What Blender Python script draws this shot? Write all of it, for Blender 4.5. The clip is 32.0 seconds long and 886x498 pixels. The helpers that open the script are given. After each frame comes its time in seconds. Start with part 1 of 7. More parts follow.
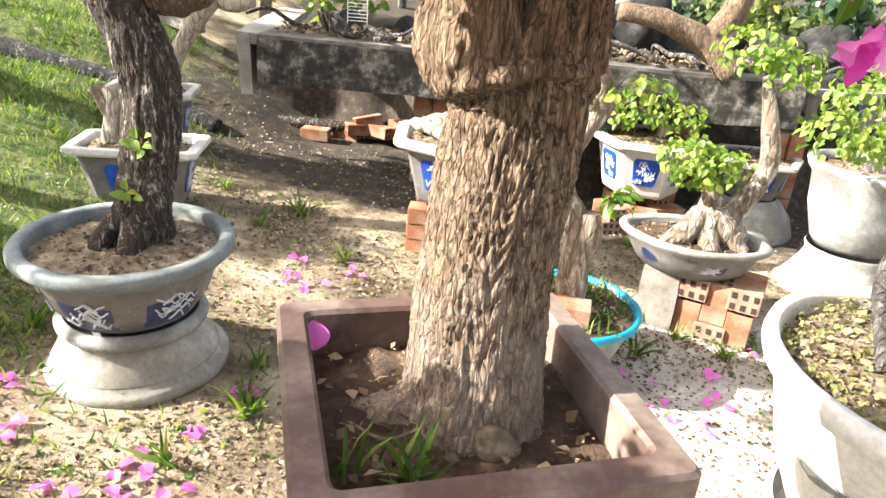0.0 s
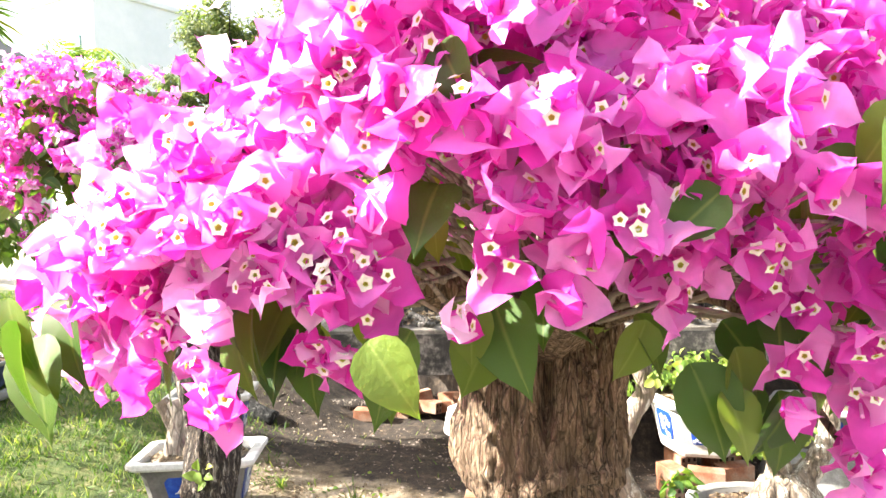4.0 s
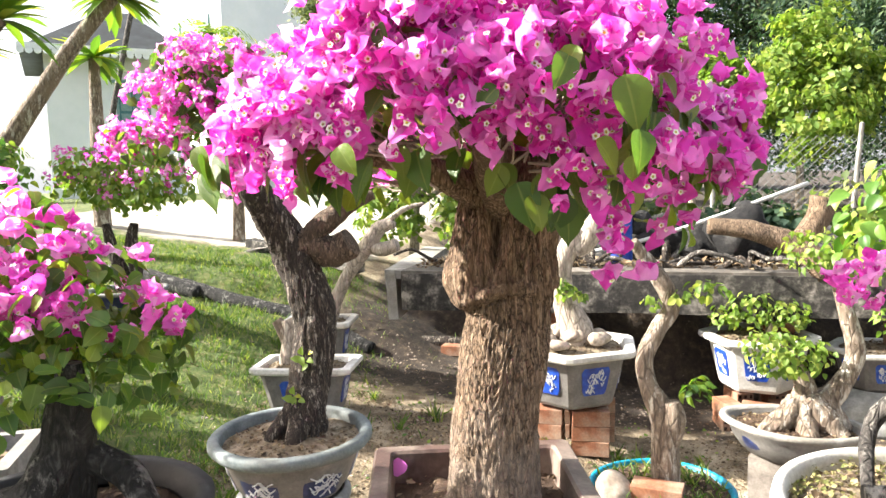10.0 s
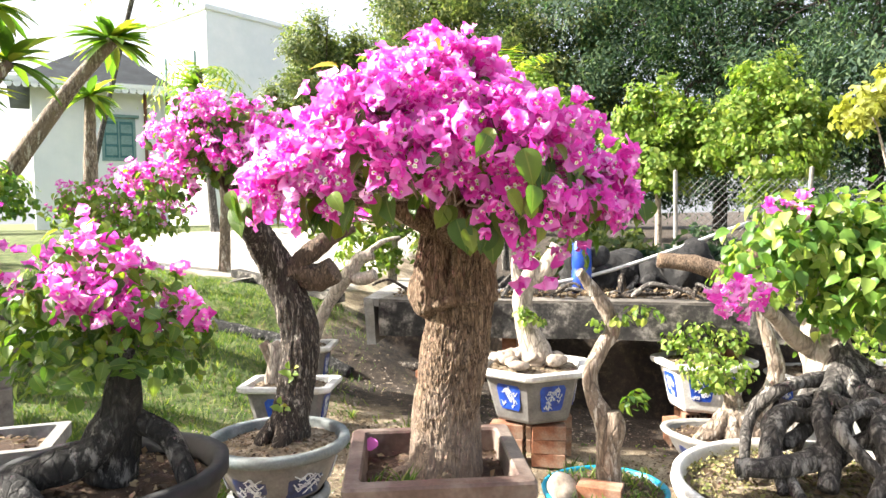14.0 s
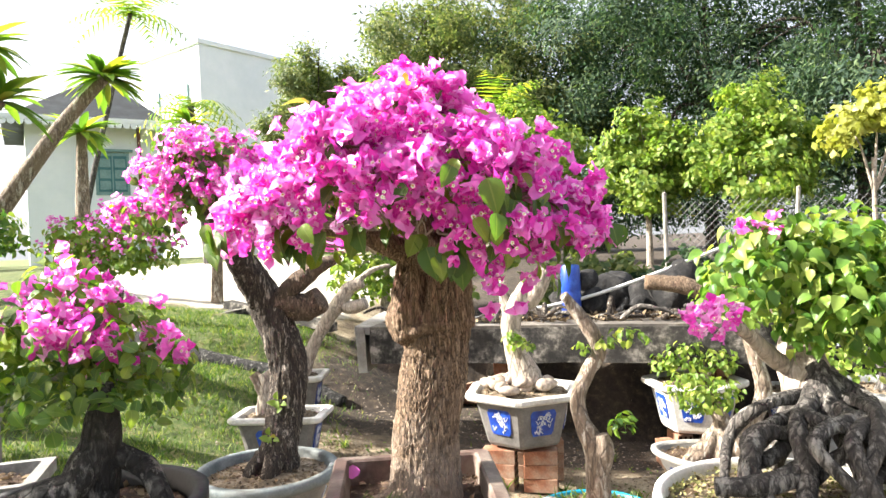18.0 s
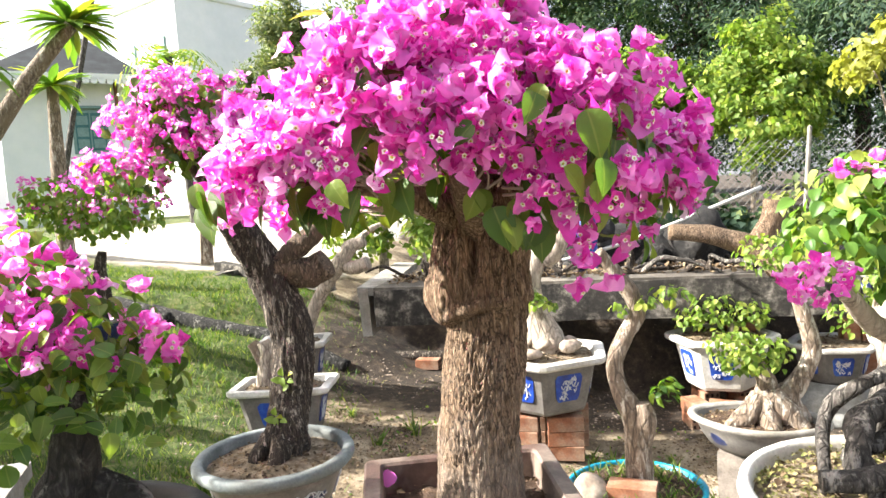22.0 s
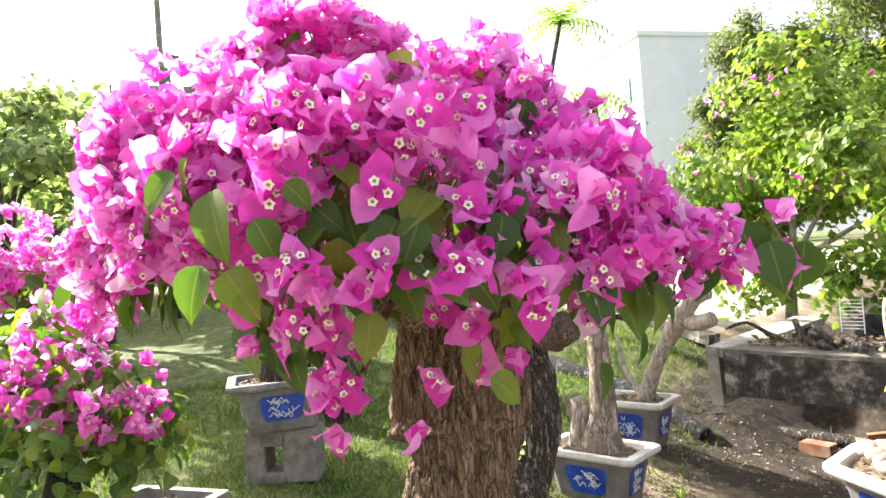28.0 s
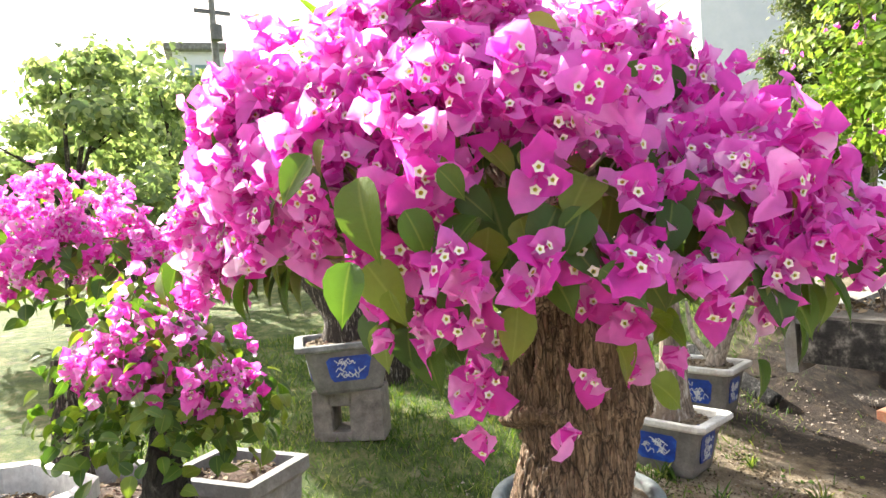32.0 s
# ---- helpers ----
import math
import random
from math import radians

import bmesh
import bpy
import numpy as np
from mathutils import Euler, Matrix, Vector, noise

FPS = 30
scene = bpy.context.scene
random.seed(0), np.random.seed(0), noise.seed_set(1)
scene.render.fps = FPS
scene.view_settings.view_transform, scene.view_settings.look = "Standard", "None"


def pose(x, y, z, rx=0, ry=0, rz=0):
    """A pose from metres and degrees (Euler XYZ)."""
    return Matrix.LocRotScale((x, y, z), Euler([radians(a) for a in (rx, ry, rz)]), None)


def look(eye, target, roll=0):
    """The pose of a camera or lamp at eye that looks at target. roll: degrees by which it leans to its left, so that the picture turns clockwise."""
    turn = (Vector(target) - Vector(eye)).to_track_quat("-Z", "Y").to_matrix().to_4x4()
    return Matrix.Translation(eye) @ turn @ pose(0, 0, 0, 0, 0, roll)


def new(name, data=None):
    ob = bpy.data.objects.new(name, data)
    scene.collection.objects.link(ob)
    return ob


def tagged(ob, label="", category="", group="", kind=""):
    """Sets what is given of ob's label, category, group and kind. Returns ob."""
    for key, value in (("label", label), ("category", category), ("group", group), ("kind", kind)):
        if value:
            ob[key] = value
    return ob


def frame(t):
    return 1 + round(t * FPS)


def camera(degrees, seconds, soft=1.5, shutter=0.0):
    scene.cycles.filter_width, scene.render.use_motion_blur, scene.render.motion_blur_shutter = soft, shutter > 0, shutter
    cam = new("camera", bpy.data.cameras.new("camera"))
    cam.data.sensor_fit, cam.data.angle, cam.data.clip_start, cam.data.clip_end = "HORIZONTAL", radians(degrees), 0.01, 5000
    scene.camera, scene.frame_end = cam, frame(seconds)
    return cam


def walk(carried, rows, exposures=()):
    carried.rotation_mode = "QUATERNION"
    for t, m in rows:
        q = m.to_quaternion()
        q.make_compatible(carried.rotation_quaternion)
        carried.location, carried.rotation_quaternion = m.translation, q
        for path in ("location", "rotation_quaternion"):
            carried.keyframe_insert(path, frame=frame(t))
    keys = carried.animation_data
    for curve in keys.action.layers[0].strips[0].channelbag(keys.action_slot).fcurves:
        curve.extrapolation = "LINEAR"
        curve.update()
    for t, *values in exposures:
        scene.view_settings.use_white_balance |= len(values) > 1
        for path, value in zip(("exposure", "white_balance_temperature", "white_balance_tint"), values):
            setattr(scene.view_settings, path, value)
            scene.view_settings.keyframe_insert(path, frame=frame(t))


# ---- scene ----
cam = camera(65.5, 32.0)
PATH = [
    (0, (0.206, -0.02, 1.303), (0.18, 1.817, 0.512), 4.9),
    (0.5, (0.201, -0.029, 1.319), (0.161, 1.835, 0.594), 4.4),
    (1, (0.214, -0.04, 1.335), (0.145, 1.848, 0.678), 3.1),
    (1.5, (0.218, -0.059, 1.344), (0.106, 1.847, 0.749), 2.4),
    (2, (0.22, -0.075, 1.369), (0.096, 1.858, 0.871), 2.1),
    (2.5, (0.221, -0.088, 1.408), (0.078, 1.877, 1.062), 2.8),
    (3, (0.224, -0.065, 1.459), (0.075, 1.907, 1.165), 0.3),
    (3.5, (0.222, -0.066, 1.5), (0.022, 1.913, 1.291), -1.0),
    (4, (0.224, -0.063, 1.514), (0.027, 1.924, 1.397), -1.7),
    (4.5, (0.233, -0.075, 1.523), (-0.006, 1.909, 1.444), -2.2),
    (6.5, (0.24, -0.096, 1.52), (-0.081, 1.878, 1.52), -3.9),
    (7, (0.245, -0.113, 1.514), (-0.079, 1.861, 1.522), -3.0),
    (7.5, (0.249, -0.128, 1.51), (-0.116, 1.839, 1.519), -3.3),
    (8, (0.256, -0.144, 1.497), (-0.138, 1.817, 1.506), -3.7),
    (8.5, (0.295, -0.179, 1.484), (-0.11, 1.778, 1.416), -2.6),
    (9, (0.404, -0.292, 1.462), (-0.09, 1.642, 1.332), -2.9),
    (9.5, (0.485, -0.428, 1.435), (-0.103, 1.474, 1.248), -0.8),
    (10, (0.496, -0.538, 1.403), (-0.012, 1.387, 1.208), -1.7),
    (10.5, (0.477, -0.628, 1.395), (0.116, 1.333, 1.24), -2.5),
    (11, (0.467, -0.687, 1.395), (0.17, 1.29, 1.332), -2.3),
    (11.5, (0.464, -0.713, 1.391), (0.129, 1.258, 1.349), -2.6),
    (12, (0.459, -0.715, 1.387), (0.132, 1.258, 1.349), -2.8),
    (12.5, (0.473, -0.717, 1.387), (0.178, 1.26, 1.321), -2.0),
    (13, (0.539, -0.772, 1.406), (0.136, 1.184, 1.315), -1.0),
    (13.5, (0.623, -0.891, 1.412), (0.129, 1.046, 1.324), -1.5),
    (14, (0.637, -0.922, 1.404), (0.185, 1.024, 1.31), -1.0),
    (14.5, (0.652, -0.914, 1.401), (0.204, 1.032, 1.304), -1.3),
    (16.5, (0.687, -0.984, 1.399), (0.223, 0.962, 1.413), -2.5),
    (17, (0.687, -0.978, 1.406), (0.245, 0.973, 1.416), -2.4),
    (17.5, (0.686, -0.966, 1.399), (0.226, 0.98, 1.399), -2.1),
    (18, (0.697, -0.944, 1.407), (0.257, 1.007, 1.389), -2.3),
    (18.5, (0.697, -0.928, 1.422), (0.245, 1.018, 1.329), -2.2),
    (19, (0.692, -0.91, 1.424), (0.233, 1.034, 1.315), -2.3),
    (19.5, (0.671, -0.884, 1.425), (0.225, 1.062, 1.303), -2.4),
    (20, (0.614, -0.812, 1.439), (0.246, 1.15, 1.32), -1.9),
    (20.5, (0.559, -0.756, 1.446), (0.226, 1.212, 1.317), -1.6),
    (21, (0.506, -0.716, 1.445), (0.21, 1.257, 1.3), -1.3),
    (21.5, (0.483, -0.668, 1.435), (0.139, 1.296, 1.283), -2.3),
    (22, (0.491, -0.624, 1.425), (0.078, 1.326, 1.264), -3.8),
    (22.5, (0.591, -0.526, 1.418), (-0.008, 1.379, 1.298), -5.6),
    (23, (0.732, -0.408, 1.424), (-0.226, 1.342, 1.287), -8.6),
    (23.5, (0.788, -0.287, 1.416), (-0.26, 1.416, 1.357), -10.3),
    (24, (0.804, -0.125, 1.44), (-0.416, 1.459, 1.452), -7.9),
    (24.5, (0.893, 0.02, 1.448), (-0.408, 1.539, 1.419), -6.7),
    (25, (1.042, 0.126, 1.457), (-0.446, 1.461, 1.4), -4.3),
    (25.5, (1.089, 0.165, 1.455), (-0.452, 1.439, 1.409), -4.7),
    (27.5, (1.132, 0.107, 1.436), (-0.377, 1.419, 1.439), -4.2),
    (28, (1.12, 0.1, 1.447), (-0.417, 1.379, 1.477), -4.2),
    (28.5, (1.114, 0.094, 1.453), (-0.452, 1.338, 1.476), -3.7),
    (29, (1.096, 0.1, 1.45), (-0.473, 1.341, 1.431), -3.2),
    (29.5, (1.079, 0.104, 1.466), (-0.476, 1.361, 1.439), -2.8),
    (30, (1.057, 0.091, 1.486), (-0.512, 1.331, 1.465), -2.9),
    (30.5, (1.04, 0.083, 1.478), (-0.554, 1.29, 1.435), -3.1),
    (31, (1.031, 0.056, 1.47), (-0.6, 1.213, 1.426), -3.2),
    (31.5, (1.011, 0.059, 1.495), (-0.616, 1.221, 1.458), -3.0),
    (32, (1.008, 0.063, 1.487), (-0.617, 1.225, 1.399), -4.1),
]
EXPOSURES = [(0, 2.25), (2, 2.35), (3, 2.8), (4, 2.6), (5, 2.35), (7.5, 2.2), (9, 2.05), (12, 2.15), (17, 2.15), (19, 2.05), (22, 2.05), (23, 2.1), (24, 2.35), (25, 2.3), (28, 2.15), (32, 2.05)]
walk(cam, [(t, look(eye, target, roll)) for t, eye, target, roll in PATH], EXPOSURES)

# ---- world, sun, exposure ----
SUN_DIR = Vector((-0.84, -0.12, 0.53)).normalized()
world = bpy.data.worlds.new("sky")
scene.world = world
world.use_nodes = True
wn = world.node_tree.nodes
sky = wn.new("ShaderNodeTexSky")
sky.sky_type = 'NISHITA'
sky.sun_disc = False
sky.sun_elevation = math.asin(SUN_DIR.z)
sky.sun_rotation = math.atan2(SUN_DIR.x, SUN_DIR.y)
sky.air_density = 0.8
sky.dust_density = 8.0
sky.ozone_density = 0.6
haze = wn.new("ShaderNodeMix")
haze.data_type = 'RGBA'
haze.inputs[0].default_value = 0.35
haze.inputs[7].default_value = (6.6, 6.8, 7.0, 1)
world.node_tree.links.new(sky.outputs[0], haze.inputs[6])
world.node_tree.links.new(haze.outputs[2], wn["Background"].inputs[0])
wn["Background"].inputs[1].default_value = 0.085
sun_data = bpy.data.lights.new("sun", 'SUN')
sun_data.energy = 5.0
sun_data.angle = radians(0.6)
sun_data.color = (1.0, 0.95, 0.86)
sun = new("sun", sun_data)
sun.matrix_world = look(SUN_DIR * 30, (0, 0, 0))


# ---- materials ----
def nodes_of(name):
    m = bpy.data.materials.new(name)
    m.use_nodes = True
    nt = m.node_tree
    return m, nt, nt.nodes["Principled BSDF"]


def ramp(nt, fac, stops):
    r = nt.nodes.new("ShaderNodeValToRGB")
    while len(r.color_ramp.elements) < len(stops):
        r.color_ramp.elements.new(0.5)
    for e, (p, c) in zip(r.color_ramp.elements, stops):
        e.position = p
        e.color = (*c, 1)
    nt.links.new(fac, r.inputs[0])
    return r.outputs[0]


def tex_noise(nt, scale, detail=6, rough=0.6, vec=None, stretch=None):
    n = nt.nodes.new("ShaderNodeTexNoise")
    n.inputs["Scale"].default_value = scale
    n.inputs["Detail"].default_value = detail
    n.inputs["Roughness"].default_value = rough
    co = nt.nodes.new("ShaderNodeTexCoord")
    src = co.outputs["Object"]
    if stretch:
        mp = nt.nodes.new("ShaderNodeMapping")
        mp.inputs["Scale"].default_value = stretch
        nt.links.new(src, mp.inputs[0])
        src = mp.outputs[0]
    nt.links.new(src, n.inputs["Vector"])
    return n.outputs["Fac"]


def mix_col(nt, fac, a, b, mode='MIX'):
    m = nt.nodes.new("ShaderNodeMix")
    m.data_type = 'RGBA'
    m.blend_type = mode
    for i, v in ((0, fac), (6, a), (7, b)):
        if isinstance(v, (int, float)):
            m.inputs[i].default_value = v
        elif isinstance(v, tuple):
            m.inputs[i].default_value = (*v, 1)
        else:
            nt.links.new(v, m.inputs[i])
    return m.outputs[2]


def bumped(nt, bsdf, height, strength, dist=0.01):
    b = nt.nodes.new("ShaderNodeBump")
    b.inputs["Strength"].default_value = strength
    b.inputs["Distance"].default_value = dist
    nt.links.new(height, b.inputs["Height"])
    nt.links.new(b.outputs[0], bsdf.inputs["Normal"])


def surface(name, stops, scale=8, rough=0.8, bump=0.3, bump_scale=60, dist=0.004, stain=None, stretch=None, metal=0.0, grain=0.5):
    """A plain worn surface: large stains, fine grain and relief."""
    m, nt, b = nodes_of(name)
    big = tex_noise(nt, scale, 7, 0.65, stretch=stretch)
    col = ramp(nt, big, stops)
    if stain:
        s = ramp(nt, tex_noise(nt, scale * 0.33, 5, 0.7), [(0.45, (0, 0, 0)), (0.62, (1, 1, 1))])
        col = mix_col(nt, s, col, stain)
    fine = tex_noise(nt, bump_scale, 6, 0.7, stretch=stretch)
    col = mix_col(nt, grain, col, ramp(nt, fine, [(0.3, (0.35, 0.35, 0.35)), (0.7, (1, 1, 1))]), 'MULTIPLY')
    nt.links.new(col, b.inputs["Base Color"])
    b.inputs["Roughness"].default_value = rough
    b.inputs["Metallic"].default_value = metal
    bumped(nt, b, fine, bump, dist)
    return m


def foliage_mat(name, stops, thin=0.45, glow=(1.6, 1.9, 0.6), rough=0.5, island=True, bump=0.0):
    """A thin leaf or bract: part of the light passes through it."""
    m, nt, b = nodes_of(name)
    if island:
        g = nt.nodes.new("ShaderNodeNewGeometry")
        rnd = g.outputs["Random Per Island"]
    else:
        g = nt.nodes.new("ShaderNodeObjectInfo")
        rnd = g.outputs["Random"]
    col = ramp(nt, rnd, stops)
    col = mix_col(nt, 0.2, col, ramp(nt, tex_noise(nt, 90, 3), [(0.3, (0.5, 0.5, 0.5)), (0.7, (1, 1, 1))]), 'MULTIPLY')
    nt.links.new(col, b.inputs["Base Color"])
    b.inputs["Roughness"].default_value = rough
    b.inputs["Specular IOR Level"].default_value = 0.35
    if bump:
        bumped(nt, b, tex_noise(nt, 170, 4, 0.6), bump, 0.004)
        # pale midrib of the leaves that carry one
        rib = nt.nodes.new("ShaderNodeAttribute")
        rib.attribute_name = "rib"
        col = mix_col(nt, ramp(nt, rib.outputs["Fac"], [(0.8, (0, 0, 0)), (1.0, (0.3, 0.3, 0.3))]), col, (0.34, 0.42, 0.12))
        nt.links.new(col, b.inputs["Base Color"])
    t = nt.nodes.new("ShaderNodeBsdfTranslucent")
    nt.links.new(mix_col(nt, 1.0, col, glow, 'MULTIPLY'), t.inputs[0])
    mx = nt.nodes.new("ShaderNodeMixShader")
    mx.inputs[0].default_value = thin
    out = nt.nodes["Material Output"]
    nt.links.new(b.outputs[0], mx.inputs[1])
    nt.links.new(t.outputs[0], mx.inputs[2])
    nt.links.new(mx.outputs[0], out.inputs[0])
    return m


def bark_mat(name, dark, mid, light, scale=22, strength=0.9, white=None, long=0.28, fissure=0.5, pale=None):
    m, nt, b = nodes_of(name)
    co = nt.nodes.new("ShaderNodeTexCoord")
    mp = nt.nodes.new("ShaderNodeMapping")
    mp.inputs["Scale"].default_value = (1, 1, long)
    nt.links.new(co.outputs["Object"], mp.inputs[0])
    wv = nt.nodes.new("ShaderNodeTexNoise")
    wv.inputs["Scale"].default_value = scale * 2
    wv.inputs["Detail"].default_value = 8
    wv.inputs["Roughness"].default_value = 0.7
    wv.inputs["Distortion"].default_value = 0.8
    nt.links.new(mp.outputs[0], wv.inputs["Vector"])
    vo = nt.nodes.new("ShaderNodeTexVoronoi")
    vo.feature = 'DISTANCE_TO_EDGE'
    vo.inputs["Scale"].default_value = scale * 1.6
    nt.links.new(mp.outputs[0], vo.inputs["Vector"])
    crack = ramp(nt, vo.outputs["Distance"], [(0.0, (0, 0, 0)), (0.11, (1, 1, 1))])
    col = ramp(nt, wv.outputs["Fac"], [(0.3, dark), (0.5, mid), (0.68, light)])
    col = mix_col(nt, fissure, col, crack, 'MULTIPLY')
    patch = tex_noise(nt, 5, 4, 0.6)
    col = mix_col(nt, ramp(nt, patch, [(0.5, (0, 0, 0)), (0.66, (1, 1, 1))]), col, mid)
    if white:
        fleck = nt.nodes.new("ShaderNodeTexNoise")
        fleck.inputs["Scale"].default_value = scale * 0.9
        fleck.inputs["Detail"].default_value = 6
        fleck.inputs["Roughness"].default_value = 0.75
        nt.links.new(mp.outputs[0], fleck.inputs["Vector"])
        col = mix_col(nt, ramp(nt, fleck.outputs["Fac"], [(0.55, (0, 0, 0)), (0.63, (1, 1, 1))]), col, white)
    if pale:
        # outer bark worn off the lower trunk
        sx = nt.nodes.new("ShaderNodeSeparateXYZ")
        nt.links.new(co.outputs["Object"], sx.inputs[0])
        wear = nt.nodes.new("ShaderNodeMath")
        wear.operation = 'ADD'
        nt.links.new(sx.outputs[2], wear.inputs[0])
        nt.links.new(tex_noise(nt, 14, 6, 0.7), wear.inputs[1])
        col = mix_col(nt, ramp(nt, wear.outputs[0], [(0.54, (0.42, 0.42, 0.42)), (0.76, (0, 0, 0))]), col, pale)
    nt.links.new(col, b.inputs["Base Color"])
    b.inputs["Roughness"].default_value = 0.9
    h = nt.nodes.new("ShaderNodeMath")
    h.operation = 'ADD'
    nt.links.new(wv.outputs["Fac"], h.inputs[0])
    hm = nt.nodes.new("ShaderNodeMath")
    hm.operation = 'MULTIPLY'
    hm.inputs[1].default_value = 0.35
    nt.links.new(crack, hm.inputs[0])
    nt.links.new(hm.outputs[0], h.inputs[1])
    bumped(nt, b, h.outputs[0], strength, 0.012)
    return m


def ground_mat():
    """Dry sandy soil, with grass-stained turf to the west and pale trodden sand to the north-west."""
    m, nt, b = nodes_of("soil")
    soil = ramp(nt, tex_noise(nt, 2.2, 9, 0.7), [(0.36, (0.1, 0.07, 0.04)), (0.5, (0.3, 0.235, 0.155)), (0.62, (0.56, 0.47, 0.34))])
    grit = tex_noise(nt, 70, 6, 0.8)
    soil = mix_col(nt, 0.5, soil, ramp(nt, grit, [(0.35, (0.25, 0.22, 0.18)), (0.62, (1, 1, 1))]), 'MULTIPLY')
    turf = ramp(nt, tex_noise(nt, 9, 8, 0.75), [(0.35, (0.03, 0.05, 0.01)), (0.5, (0.075, 0.11, 0.02)), (0.7, (0.24, 0.21, 0.09))])
    at = nt.nodes.new("ShaderNodeAttribute")
    at.attribute_name = "turf"
    fac = nt.nodes.new("ShaderNodeMath")
    fac.operation = 'ADD'
    nt.links.new(at.outputs["Fac"], fac.inputs[0])
    nt.links.new(tex_noise(nt, 3.5, 8, 0.75), fac.inputs[1])
    col = mix_col(nt, ramp(nt, fac.outputs[0], [(0.82, (0, 0, 0)), (1.05, (1, 1, 1))]), soil, turf)
    pale = ramp(nt, tex_noise(nt, 4, 8, 0.7), [(0.35, (0.36, 0.32, 0.27)), (0.65, (0.66, 0.62, 0.56))])
    # dark mulch, with the shade of trees and slab put into its colour
    mulch_shade = ramp(nt, tex_noise(nt, 14, 8, 0.75), [(0.35, (0.018, 0.013, 0.01)), (0.55, (0.055, 0.04, 0.028)), (0.7, (0.15, 0.11, 0.075))])
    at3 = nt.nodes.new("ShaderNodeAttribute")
    at3.attribute_name = "mulch_shade"
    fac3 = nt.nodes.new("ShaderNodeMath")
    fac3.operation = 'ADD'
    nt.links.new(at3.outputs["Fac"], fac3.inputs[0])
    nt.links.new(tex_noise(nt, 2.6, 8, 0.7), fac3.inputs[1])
    col = mix_col(nt, ramp(nt, fac3.outputs[0], [(0.85, (0, 0, 0)), (1.1, (1, 1, 1))]), col, mulch_shade)
    at2 = nt.nodes.new("ShaderNodeAttribute")
    at2.attribute_name = "sand"
    fac2 = nt.nodes.new("ShaderNodeMath")
    fac2.operation = 'ADD'
    nt.links.new(at2.outputs["Fac"], fac2.inputs[0])
    nt.links.new(tex_noise(nt, 3.2, 8, 0.7), fac2.inputs[1])
    col = mix_col(nt, ramp(nt, fac2.outputs[0], [(0.72, (0, 0, 0)), (1.0, (1, 1, 1))]), col, pale)
    nt.links.new(col, b.inputs["Base Color"])
    b.inputs["Roughness"].default_value = 0.95
    bumped(nt, b, grit, 0.8, 0.02)
    return m


GROUND = ground_mat()
BRACT = foliage_mat("magenta_bract", [(0.0, (0.78, 0.04, 0.52)), (0.3, (0.9, 0.11, 0.69)), (0.65, (0.95, 0.26, 0.83)), (1.0, (0.97, 0.62, 0.95))], 0.6, (1.06, 1.45, 1.07), 0.3, bump=0.35)
STAR = surface("white_flower", [(0.4, (0.85, 0.82, 0.7)), (0.6, (0.9, 0.88, 0.8))], rough=0.6, bump=0.0)
LEAF = foliage_mat("bougainvillea_leaf", [(0.0, (0.04, 0.09, 0.02)), (0.5, (0.09, 0.17, 0.03)), (1.0, (0.21, 0.28, 0.05))], 0.42, (1.7, 1.8, 0.6), 0.38, bump=0.3)
LEAF_ONE = foliage_mat("bougainvillea_single_leaf", [(0.0, (0.04, 0.09, 0.022)), (0.5, (0.09, 0.17, 0.03)), (1.0, (0.19, 0.26, 0.05))], 0.36, (1.45, 1.5, 0.6), 0.35, False, bump=0.3)
LEAF_YELLOW = foliage_mat("yellowing_leaf", [(0.0, (0.30, 0.36, 0.04)), (1.0, (0.46, 0.44, 0.06))], 0.45, (1.3, 1.3, 0.6), 0.45)
LEAF_FAR = foliage_mat("dark_tree_leaf", [(0.0, (0.022, 0.05, 0.034)), (0.6, (0.05, 0.095, 0.05)), (1.0, (0.13, 0.18, 0.08))], 0.4, (1.4, 1.6, 0.9), 0.75)
LEAF_BRIGHT = foliage_mat("bright_tree_leaf", [(0.0, (0.1, 0.18, 0.03)), (0.6, (0.19, 0.28, 0.05)), (1.0, (0.36, 0.4, 0.1))], 0.42, (1.4, 1.5, 0.75), 0.5)
LEAF_OLIVE = foliage_mat("olive_tree_leaf", [(0.0, (0.06, 0.1, 0.035)), (0.6, (0.14, 0.18, 0.06)), (1.0, (0.28, 0.29, 0.11))], 0.45, (1.4, 1.5, 0.8), 0.6)
LEAF_GOLD = foliage_mat("gold_tree_leaf", [(0.0, (0.26, 0.3, 0.05)), (1.0, (0.5, 0.5, 0.14))], 0.4, (1.3, 1.3, 0.7), 0.5)
def variegated():
    m, nt, bs = nodes_of("variegated_leaf")
    col = mix_col(nt, ramp(nt, tex_noise(nt, 3.2, 3, 0.5), [(0.5, (0, 0, 0)), (0.56, (1, 1, 1))]), (0.09, 0.19, 0.03), (0.62, 0.64, 0.16))
    nt.links.new(col, bs.inputs["Base Color"])
    bs.inputs["Roughness"].default_value = 0.4
    t = nt.nodes.new("ShaderNodeBsdfTranslucent")
    nt.links.new(col, t.inputs[0])
    mx = nt.nodes.new("ShaderNodeMixShader")
    mx.inputs[0].default_value = 0.35
    nt.links.new(bs.outputs[0], mx.inputs[1])
    nt.links.new(t.outputs[0], mx.inputs[2])
    nt.links.new(mx.outputs[0], nt.nodes["Material Output"].inputs[0])
    return m


